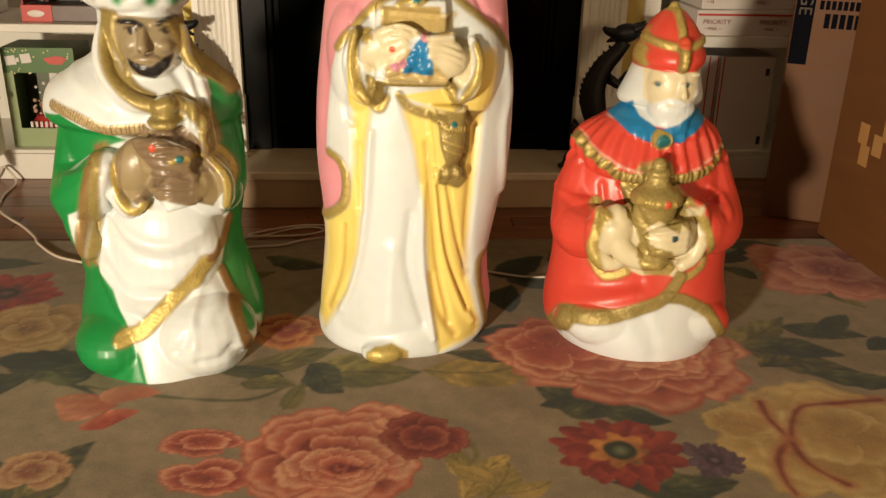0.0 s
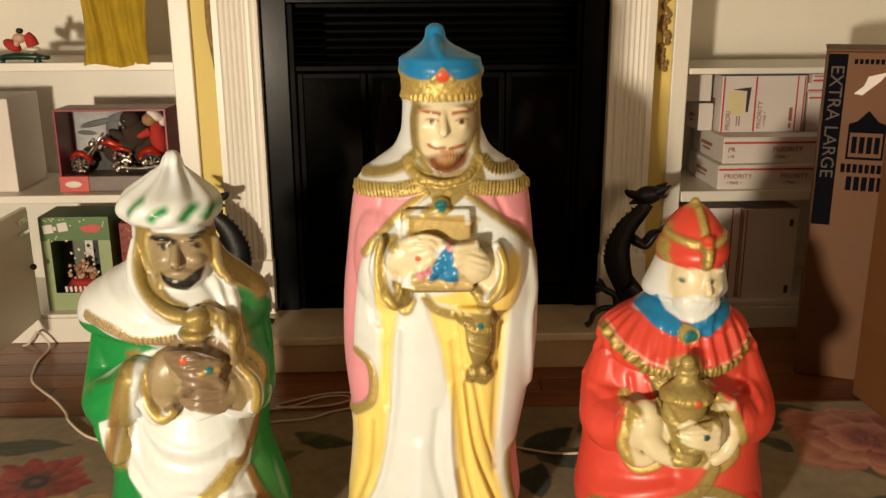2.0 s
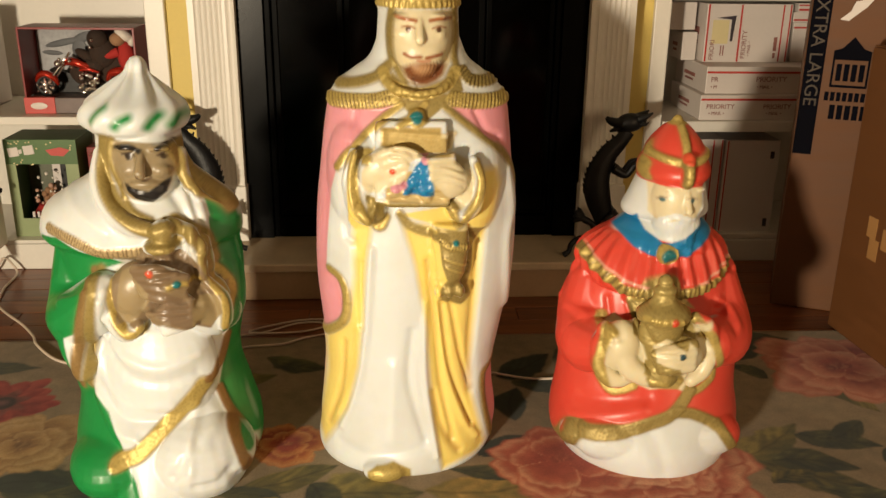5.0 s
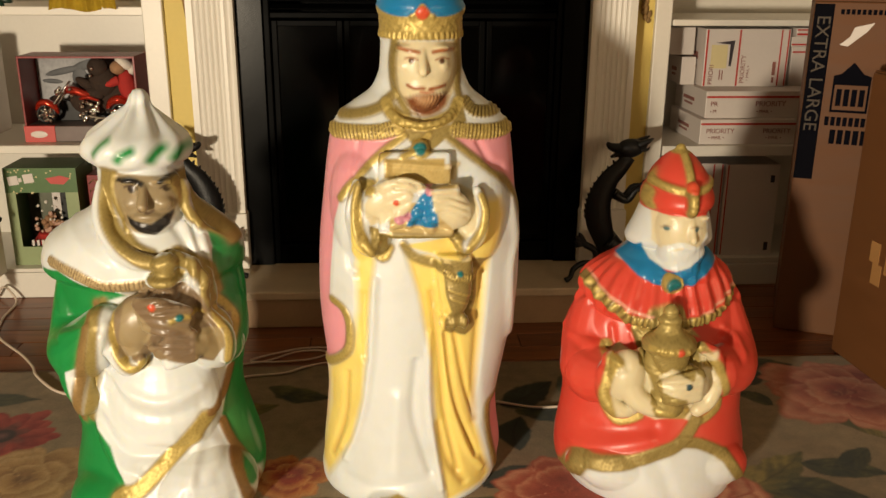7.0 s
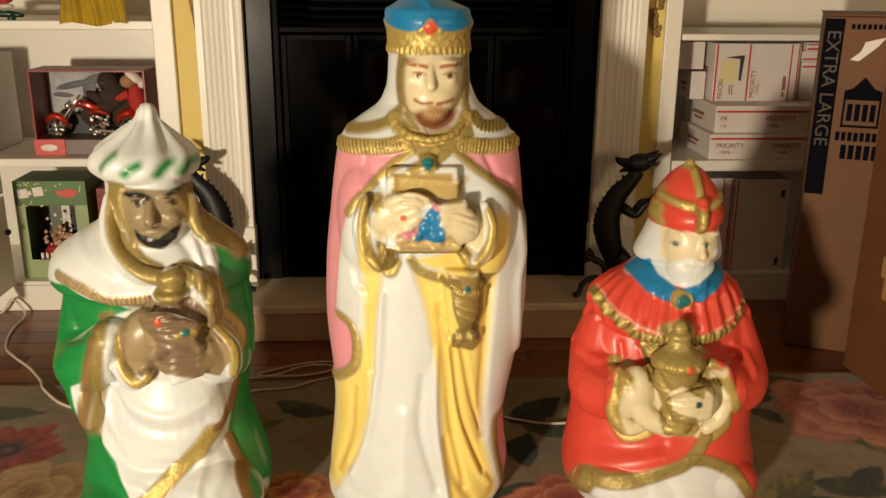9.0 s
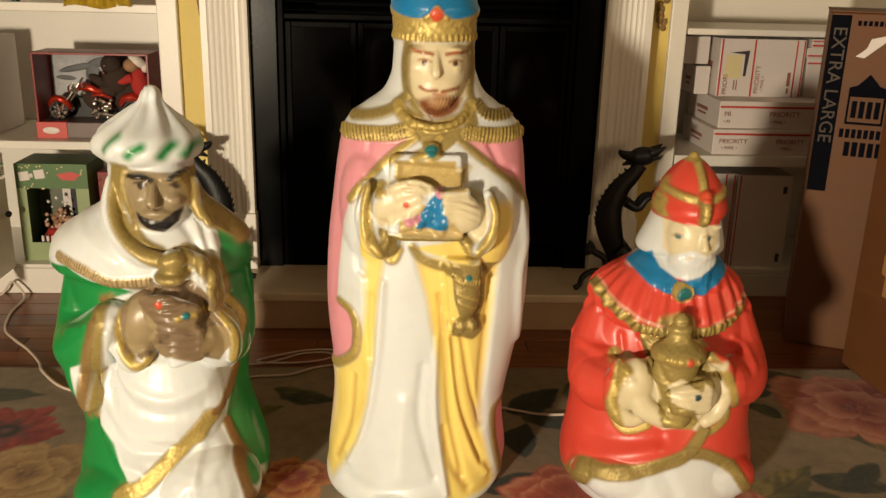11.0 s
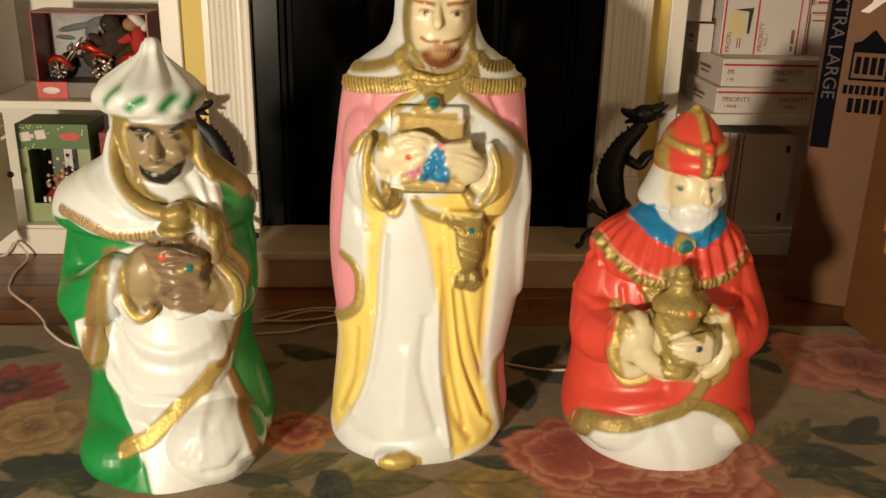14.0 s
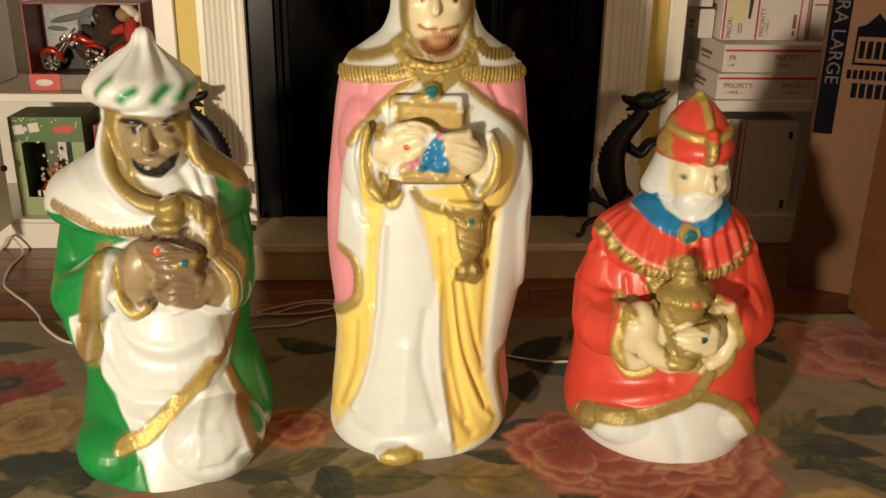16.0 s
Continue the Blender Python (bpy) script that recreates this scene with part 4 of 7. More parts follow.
    f.area([(-0.034, 0.724), (-0.007, 0.698), (0.021, 0.684), (0.059, 0.691), (0.079, 0.720), (0.085, 0.694), (0.049, 0.668), (0.015, 0.642), (-0.012, 0.666), (-0.037, 0.697)], OLD_GOLD, 1.0)
    f.line([(-0.020, 0.673), (-0.054, 0.648), (-0.085, 0.618), (-0.112, 0.592), (-0.127, 0.570)], 0.011, GOLD, 1.0)
    # right lapel takes the darker gold, so its shade is in the colour
    f.line([(0.054, 0.670), (0.097, 0.635), (0.143, 0.600), (0.169, 0.567), (0.193, 0.508), (0.196, 0.476)], 0.011, OLD_GOLD, 1.0)
    f.line([(0.021, 0.675), (0.002, 0.656), (-0.022, 0.644)], 0.010, GOLD, 1.0)
    f.line([(-0.147, 0.379), (-0.129, 0.368), (-0.119, 0.346), (-0.118, 0.314), (-0.126, 0.284), (-0.161, 0.249)], 0.013, GOLD, 1.0)
    f.line([(0.180, 0.224), (0.153, 0.185), (0.131, 0.173), (0.132, 0.127), (0.141, 0.077), (0.162, -0.002)], 0.011, OLD_GOLD, 1.0)
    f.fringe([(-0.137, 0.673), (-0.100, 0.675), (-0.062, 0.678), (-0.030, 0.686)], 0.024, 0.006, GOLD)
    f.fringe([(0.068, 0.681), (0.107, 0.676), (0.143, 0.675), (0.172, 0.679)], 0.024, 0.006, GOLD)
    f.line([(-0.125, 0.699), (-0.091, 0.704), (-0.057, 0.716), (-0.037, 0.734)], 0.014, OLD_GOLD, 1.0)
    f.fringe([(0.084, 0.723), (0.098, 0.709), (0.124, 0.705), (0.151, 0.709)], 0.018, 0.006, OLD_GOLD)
    f.line([(-0.033, 0.823), (-0.037, 0.787), (-0.034, 0.748), (-0.024, 0.726), (-0.013, 0.707)], 0.010, OLD_GOLD, 1.0)
    f.line([(0.069, 0.823), (0.073, 0.786), (0.070, 0.746), (0.078, 0.718)], 0.010, OLD_GOLD, 1.0)
    f.area([(-0.051, 0.640), (0.070, 0.630), (0.065, 0.601), (-0.032, 0.603), (-0.049, 0.614)], (0.50, 0.38, 0.15), 0.5)
    f.line([(-0.051, 0.636), (0.070, 0.627)], 0.007, IVORY, smooth=False)
    f.line([(-0.048, 0.636), (-0.048, 0.614)], 0.006, IVORY, smooth=False)
    f.line([(0.067, 0.628), (0.063, 0.605)], 0.006, IVORY, smooth=False)
    f.area([(-0.043, 0.580), (0.072, 0.578), (0.070, 0.520), (-0.046, 0.526)], (0.60, 0.47, 0.22), 0.3)
    f.line([(-0.046, 0.519), (0.069, 0.514)], 0.014, OLD_GOLD, 1.0, smooth=False)
    f.area([(0.015, 0.601), (0.031, 0.581), (0.034, 0.536), (-0.018, 0.540), (-0.009, 0.568), (0.004, 0.588)], P_BLUE)
    f.dot((-0.028, 0.553), 0.010, (0.62, 0.28, 0.36))
    f.dot((-0.018, 0.556), 0.008, (0.62, 0.28, 0.36))
    f.dot((0.019, 0.598), 0.007, (0.62, 0.28, 0.36))
    f.area([(-0.084, 0.573), (-0.069, 0.601), (-0.040, 0.622), (0.001, 0.618), (0.014, 0.604), (-0.005, 0.593), (-0.014, 0.565), (-0.041, 0.550), (-0.074, 0.533), (-0.084, 0.550)], IVORY)
    f.area([(0.022, 0.599), (0.054, 0.602), (0.093, 0.585), (0.102, 0.561), (0.097, 0.522), (0.079, 0.509), (0.055, 0.535), (0.026, 0.567)], IVORY)
    f.line([(-0.076, 0.595), (-0.095, 0.591), (-0.098, 0.561), (-0.094, 0.522), (-0.077, 0.490), (-0.057, 0.470), (-0.047, 0.487)], 0.016, GOLD, 1.0)
    f.area([(-0.078, 0.533), (-0.046, 0.524), (-0.046, 0.487), (-0.061, 0.471), (-0.077, 0.499)], OLD_GOLD, 1.0, up=-0.004)
    f.line([(0.106, 0.582), (0.112, 0.559), (0.106, 0.527), (0.088, 0.499), (0.077, 0.478), (0.066, 0.507)], 0.011, GOLD, 1.0)
    f.area([(0.038, 0.474), (0.126, 0.463), (0.105, 0.436), (0.106, 0.393), (0.096, 0.363), (0.107, 0.339), (0.086, 0.324), (0.049, 0.334), (0.048, 0.362), (0.058, 0.379), (0.047, 0.411), (0.043, 0.451)], OLD_GOLD, 1.0, up=0.003)
    f.line([(-0.022, 0.493), (-0.005, 0.472), (0.029, 0.459), (0.052, 0.457)], 0.012, OLD_GOLD, 1.0)
    f.fringe([(0.047, 0.452), (0.062, 0.443), (0.081, 0.441), (0.100, 0.438)], 0.012, 0.005, GOLD)
    f.line([(0.052, 0.422), (0.098, 0.404)], 0.004, GOLD, 1.0, smooth=False)
    f.line([(0.055, 0.406), (0.098, 0.388)], 0.004, GOLD, 1.0, smooth=False)
    f.area([(-0.083, 0.020), (-0.067, 0.032), (-0.035, 0.035), (-0.005, 0.019), (0.003, -0.104), (-0.035, -0.123), (-0.082, -0.111)], GOLD, 1.0)
    f.dot((-0.034, 0.578), 0.0048, P_CORAL, up=0.002)
    f.dot((0.072, 0.449), 0.0055, P_TEAL)
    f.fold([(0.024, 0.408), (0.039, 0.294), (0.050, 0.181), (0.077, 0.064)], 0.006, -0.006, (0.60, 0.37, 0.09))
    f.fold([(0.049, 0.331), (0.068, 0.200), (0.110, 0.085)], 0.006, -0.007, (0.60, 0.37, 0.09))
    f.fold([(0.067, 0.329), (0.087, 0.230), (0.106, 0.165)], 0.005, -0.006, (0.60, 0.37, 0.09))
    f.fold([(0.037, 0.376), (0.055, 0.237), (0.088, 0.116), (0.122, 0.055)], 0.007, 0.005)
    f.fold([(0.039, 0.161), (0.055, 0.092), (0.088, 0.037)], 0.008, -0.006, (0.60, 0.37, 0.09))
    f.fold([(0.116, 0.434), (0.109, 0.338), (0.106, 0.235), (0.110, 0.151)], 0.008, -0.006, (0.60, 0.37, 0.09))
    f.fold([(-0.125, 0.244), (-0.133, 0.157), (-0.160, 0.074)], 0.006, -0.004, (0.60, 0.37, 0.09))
    f.fold([(-0.098, 0.274), (-0.105, 0.189), (-0.140, 0.099)], 0.007, 0.003)
    f.fold([(0.023, 0.334), (0.020, 0.208), (0.031, 0.118), (0.044, 0.039)], 0.006, 0.005)
    f.fold([(-0.001, 0.281), (-0.008, 0.193), (0.008, 0.121), (0.023, 0.075)], 0.008, -0.005)
    f.fold([(-0.072, 0.427), (-0.081, 0.282), (-0.098, 0.168), (-0.129, 0.082)], 0.007, 0.005)
    f.fold([(-0.092, 0.399), (-0.094, 0.345), (-0.090, 0.281)], 0.006, -0.005)
    f.fold([(-0.130, 0.049), (-0.082, 0.041), (-0.030, 0.051), (0.018, 0.060)], 0.012, -0.004)
    f.fold([(-0.033, 0.209), (-0.038, 0.132), (-0.040, 0.078)], 0.016, 0.004)
    f.fold([(-0.100, 0.605), (-0.115, 0.541), (-0.115, 0.455), (-0.106, 0.438)], 0.007, -0.005)
    f.fold([(0.165, 0.555), (0.177, 0.484), (0.168, 0.426), (0.173, 0.299)], 0.008, 0.006)
    f.fold([(0.106, 0.661), (0.127, 0.626), (0.148, 0.613)], 0.006, -0.005)
    f.fold([(-0.096, 0.663), (-0.101, 0.635), (-0.106, 0.611)], 0.006, -0.003)
    f.line([(0.007, 0.701), (0.003, 0.709), (0.001, 0.715)], 0.0016, (0.05, 0.02, 0.01), up=-0.001)
    f.fold([(-0.027, 0.613), (-0.006, 0.611), (0.012, 0.605)], 0.003, -0.003)
    f.fold([(-0.031, 0.614), (-0.011, 0.612), (0.002, 0.602)], 0.003, -0.003)
    f.fold([(-0.036, 0.603), (-0.016, 0.601), (-0.005, 0.593)], 0.003, -0.003)
    f.fold([(0.026, 0.592), (0.054, 0.588), (0.082, 0.576)], 0.003, -0.003)
    f.fold([(0.026, 0.579), (0.054, 0.576), (0.082, 0.565)], 0.003, -0.003)
    f.fold([(0.036, 0.565), (0.058, 0.563), (0.082, 0.552)], 0.003, -0.003)
    f.line([(-0.048, 0.722), (-0.034, 0.703), (0.011, 0.690), (0.056, 0.703), (0.070, 0.722)], 0.019, GOLD, 1.0, up=0.0)
    f.dot((0.006, 0.655), 0.0145, GOLD, 1.0)
    f.dot((0.006, 0.655), 0.0095, P_TEAL)
    f.coat(step(0.049 - np.abs(f.co[:, 0] + 0.003), 0.001) * step(0.020 - np.abs(z - 0.622), 0.001) * step(-0.098 - y, 0.002) * step(y + 0.128, 0.002), (0.50, 0.37, 0.13), 0.6)
    a = np.arctan2(f.co[:, 0] - 0.011, -f.co[:, 1])
    rim = 0.862 + 0.020 * np.exp(-(a / 0.16) ** 2) + 0.014 * np.clip((np.abs(a) - 0.5) / 0.8, 0, 1) ** 1.4
    f.coat(step(z - 0.826, 0.0015), GOLD, 1.0)
    f.lift += 0.002 * step(z - 0.864, 0.003) * step(rim + 0.003 - z, 0.003)
    f.lift += 0.0015 * np.sin(a * 44) * step(0.005 - np.abs(z - 0.832), 0.001)
    f.lift += 0.0007 * np.sin(a * 23 + 2 * np.sin(z * 400)) * step(0.008 - np.abs(z - 0.849), 0.002)
    f.coat(step(z - rim, 0.0015), P_BLUE)
    f.lift += 0.0012 * np.sin(f.p[:, 0] * 1100 + 4 * np.sin(z * 160)) * step(0.745 - z, 0.003) * step(z - 0.716, 0.003) * step(0.030 - np.abs(f.co[:, 0] - 0.018), 0.003) * step(-0.05 - y, 0.003)
    f.line([(0.008, 0.7455), (0.018, 0.7445), (0.028, 0.7455)], 0.004, (0.50, 0.24, 0.14), up=0.0)
    f.dot((0.011, 0.868), 0.0105, P_CORAL)
    f.dot((-0.005, 0.862), 0.005, GOLD, 1.0)
    f.dot((0.027, 0.862), 0.005, GOLD, 1.0)


def paint_green(f):
    z, y = f.co[:, 2], f.co[:, 1]
    f.coat(step(0.44 - z, 0.004) * step(y + 0.03, 0.02), P_GREEN)
    f.area([(-0.30, -0.02), (-0.30, 0.16), (-0.10, 0.20), (-0.060, 0.155), (-0.035, 0.100), (-0.010, 0.045), (0.006, -0.02)], P_GREEN, up=-0.003)
    f.area([(-0.167, 0.453), (-0.126, 0.460), (-0.080, 0.439), (-0.018, 0.420), (-0.014, 0.419), (-0.069, 0.403), (-0.073, 0.378), (-0.091, 0.312), (-0.103, 0.302), (-0.214, 0.250)], P_GREEN, up=-0.004)
    f.area([(-0.167, 0.145), (-0.091, 0.193), (-0.078, 0.150), (-0.042, 0.100), (-0.022, 0.069), (-0.083, -0.171), (-0.254, -0.164), (-0.212, 0.069)], P_GREEN, up=-0.003)
    f.area([(0.116, 0.532), (0.137, 0.520), (0.159, 0.499), (0.197, 0.374), (0.127, 0.425), (0.131, 0.451), (0.128, 0.493)], P_GREEN, up=-0.004)
    f.area([(0.127, 0.491), (0.162, 0.474), (0.200, 0.327), (0.160, 0.271), (0.148, 0.234), (0.162, 0.145), (0.189, 0.045), (0.163, 0.086), (0.123, 0.185), (0.134, 0.247), (0.152, 0.359), (0.129, 0.397), (0.125, 0.424), (0.126, 0.445)], P_GREEN, up=-0.004)
    f.area([(-0.30, 0.31), (-0.122, 0.31), (-0.114, 0.20), (-0.104, 0.185), (-0.098, 0.13), (-0.30, 0.13)], P_GREEN)
    f.area([(-0.020, 0.628), (0.077, 0.620), (0.087, 0.593), (0.074, 0.562), (0.068, 0.544), (0.041, 0.527), (0.013, 0.532), (-0.010, 0.555), (-0.021, 0.586)], (0.29, 0.23, 0.135))
    f.area([(0.003, 0.558), (0.022, 0.552), (0.042, 0.547), (0.065, 0.561), (0.074, 0.566), (0.068, 0.544), (0.045, 0.526), (0.022, 0.533), (0.010, 0.544)], P_BLACK, up=0.002)
    f.line([(-0.008, 0.616), (0.015, 0.617), (0.032, 0.611)], 0.007, P_BLACK, up=0.001)
    f.line([(0.060, 0.614), (0.071, 0.619), (0.076, 0.610)], 0.007, P_BLACK, up=0.001)
    f.dot((0.015, 0.603), 0.0062, (0.03, 0.02, 0.015), up=0.001)
    f.dot((0.068, 0.603), 0.0062, (0.03, 0.02, 0.015), up=0.001)
    f.line([(0.003, 0.605), (0.016, 0.609), (0.026, 0.604)], 0.003, (0.06, 0.04, 0.03), up=0.001)
    f.line([(0.059, 0.603), (0.068, 0.607), (0.075, 0.602)], 0.003, (0.06, 0.04, 0.03), up=0.001)
    f.line([(0.031, 0.576), (0.036, 0.565), (0.047, 0.568)], 0.003, (0.10, 0.06, 0.04), up=-0.001)
    f.line([(-0.026, 0.627), (-0.032, 0.577), (-0.026, 0.544), (-0.006, 0.516), (0.025, 0.493), (0.046, 0.485)], 0.021, OLD_GOLD, 0.8)
    f.line([(-0.001, 0.534), (0.014, 0.512), (0.040, 0.498)], 0.008, OLD_GOLD, 0.8)
    f.line([(-0.012, 0.629), (-0.019, 0.596), (-0.011, 0.560), (0.001, 0.534)], 0.008, OLD_GOLD, 0.8)
    f.line([(0.078, 0.609), (0.086, 0.589), (0.089, 0.560), (0.114, 0.536), (0.145, 0.515), (0.159, 0.496)], 0.016, OLD_GOLD, 0.8)
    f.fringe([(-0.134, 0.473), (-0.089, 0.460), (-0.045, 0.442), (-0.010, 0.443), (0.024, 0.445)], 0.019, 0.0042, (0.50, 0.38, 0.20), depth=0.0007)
    f.line([(0.076, 0.495), (0.099, 0.478), (0.121, 0.458), (0.125, 0.414)], 0.020, OLD_GOLD, 0.8)
    f.area([(0.044, 0.493), (0.044, 0.495), (0.062, 0.503), (0.074, 0.499), (0.080, 0.490), (0.078, 0.477), (0.089, 0.470), (0.077, 0.436), (0.039, 0.455), (0.031, 0.464), (0.045, 0.479)], OLD_GOLD, 1.0)
    f.line([(-0.067, 0.401), (-0.073, 0.369), (-0.088, 0.312), (-0.101, 0.264), (-0.118, 0.189)], 0.016, (0.30, 0.19, 0.07), 0.8)
    f.line([(-0.055, 0.406), (-0.057, 0.371), (-0.074, 0.309), (-0.084, 0.253), (-0.097, 0.197)], 0.014, OLD_GOLD, 0.8)
    f.line([(-0.021, 0.400), (-0.027, 0.372), (-0.022, 0.335), (-0.006, 0.312), (0.013, 0.312), (0.015, 0.327)], 0.014, GOLD, 1.0)
    f.line([(0.124, 0.399), (0.144, 0.379), (0.155, 0.354), (0.150, 0.313)], 0.014, GOLD, 1.0)
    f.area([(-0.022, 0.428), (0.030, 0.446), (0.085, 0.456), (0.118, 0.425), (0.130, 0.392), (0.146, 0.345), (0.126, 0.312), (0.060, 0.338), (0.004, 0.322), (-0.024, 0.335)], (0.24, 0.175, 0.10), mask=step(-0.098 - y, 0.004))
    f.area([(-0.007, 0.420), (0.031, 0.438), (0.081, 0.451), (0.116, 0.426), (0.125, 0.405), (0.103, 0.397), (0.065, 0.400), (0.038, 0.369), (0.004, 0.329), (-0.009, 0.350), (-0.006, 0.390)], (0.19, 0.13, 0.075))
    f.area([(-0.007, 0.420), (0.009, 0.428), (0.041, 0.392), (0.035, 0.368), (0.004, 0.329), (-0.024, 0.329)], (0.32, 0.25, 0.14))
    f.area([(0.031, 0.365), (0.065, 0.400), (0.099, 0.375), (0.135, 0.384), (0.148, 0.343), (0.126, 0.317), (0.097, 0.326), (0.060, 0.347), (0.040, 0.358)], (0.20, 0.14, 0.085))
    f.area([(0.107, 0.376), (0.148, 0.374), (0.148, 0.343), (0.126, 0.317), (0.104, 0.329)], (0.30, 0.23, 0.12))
    f.line([(0.074, 0.403), (0.091, 0.407), (0.113, 0.402)], 0.007, GOLD, 1.0)
    f.dot((0.046, 0.427), 0.0062, P_CORAL)
    f.dot((0.086, 0.407), 0.006, P_TEAL)
    f.line([(0.105, 0.205), (0.077, 0.173), (0.046, 0.143), (0.013, 0.110), (-0.012, 0.089), (-0.041, 0.082)], 0.025, GOLD, 1.0)
    f.line([(0.137, 0.263), (0.124, 0.220), (0.112, 0.211)], 0.014, (0.26, 0.14, 0.045), 0.6)
    f.line([(0.123, 0.177), (0.139, 0.135), (0.160, 0.092), (0.172, 0.036)], 0.013, (0.26, 0.14, 0.045), 0.6)
    f.line([(-0.041, 0.657), (-0.030, 0.669), (-0.016, 0.678)], 0.010, P_GREEN, up=0.0, soft=0.0055)
    f.line([(-0.001, 0.649), (0.006, 0.657), (0.020, 0.664)], 0.014, P_GREEN, up=0.0, soft=0.0055)
    f.line([(0.049, 0.648), (0.056, 0.657), (0.064, 0.665)], 0.015, P_GREEN, up=0.0, soft=0.0055)
    f.line([(0.079, 0.648), (0.083, 0.653), (0.088, 0.659)], 0.014, P_GREEN, up=0.0, soft=0.0055)
    f.fold([(-0.055, 0.294), (-0.011, 0.257), (0.043, 0.245), (0.098, 0.263)], 0.012, 0.006)
    f.fold([(-0.062, 0.278), (-0.018, 0.232), (0.041, 0.218), (0.096, 0.227)], 0.012, -0.006)
    f.fold([(-0.077, 0.239), (-0.026, 0.175), (0.049, 0.172)], 0.012, 0.005)
    f.fold([(-0.082, 0.207), (-0.037, 0.151), (0.023, 0.144)], 0.010, -0.005)
    f.fold([(-0.083, 0.178), (-0.048, 0.127), (-0.012, 0.115)], 0.010, 0.005)
    f.fold([(-0.038, 0.388), (-0.054, 0.315), (-0.055, 0.258)], 0.007, 0.005)
    f.fold([(-0.048, 0.371), (-0.075, 0.285), (-0.082, 0.207)], 0.007, 0.004)
    f.fold([(0.090, 0.168), (0.085, 0.128), (0.087, 0.075)], 0.010, 0.006)
    f.fold([(0.094, 0.114), (0.077, 0.090), (0.057, 0.065)], 0.010, -0.006)
    f.fold([(0.128, 0.116), (0.151, 0.081), (0.158, 0.026)], 0.012, -0.006)
    f.fold([(0.105, 0.155), (0.133, 0.114), (0.163, 0.059)], 0.012, 0.006)
    f.fold([(0.147, 0.061), (0.129, 0.046), (0.093, 0.044)], 0.010, -0.005)
    f.fold([(0.086, 0.537), (0.105, 0.486), (0.106, 0.451)], 0.007, 0.005)
    f.fold([(0.108, 0.529), (0.120, 0.478), (0.122, 0.445)], 0.006, 0.004)
    f.fold([(0.072, 0.533), (0.094, 0.494), (0.083, 0.438)], 0.007, -0.005)
    f.fold([(0.097, 0.531), (0.113, 0.479), (0.116, 0.450)], 0.005, -0.004)
    f.fold([(-0.108, 0.529), (-0.076, 0.505), (-0.032, 0.475)], 0.010, 0.003)
    f.fold([(-0.067, 0.538), (-0.042, 0.514), (-0.002, 0.484)], 0.008, -0.003)
    f.fold([(-0.147, 0.370), (-0.104, 0.376), (-0.070, 0.391)], 0.008, -0.004)
    f.fold([(-0.128, 0.357), (-0.094, 0.375), (-0.073, 0.386)], 0.006, 0.004)
    f.fold([(0.050, 0.432), (0.068, 0.434), (0.081, 0.429)], 0.003, -0.003)
    f.fold([(0.048, 0.417), (0.071, 0.421), (0.092, 0.424)], 0.003, -0.003)
    f.fold([(0.062, 0.438), (0.080, 0.436), (0.095, 0.428)], 0.003, -0.003)
    f.fold([(0.040, 0.369), (0.072, 0.378), (0.099, 0.372)], 0.003, -0.003)
    f.fold([(0.043, 0.362), (0.071, 0.364), (0.098, 0.360)], 0.003, -0.003)
    f.fold([(0.050, 0.353), (0.074, 0.352), (0.097, 0.348)], 0.003, -0.003)
    a = np.arctan2(f.co[:, 0] - 0.010, -(f.co[:, 1] + 0.026))
    f.lift += 0.0034 * np.sin(a * 9 - (z - 0.64) * 62) * step(z - 0.640, 0.008) * step(0.735 - z, 0.025)
    u = f.p[:, 0] * 190 + f.p[:, 1] * 120
    f.lift += 0.0012 * np.sin(u) * np.sin(f.p[:, 1] * 420) * step(0.02 - f.col[:, 0], 0.004) * step(z - 0.52, 0.002)


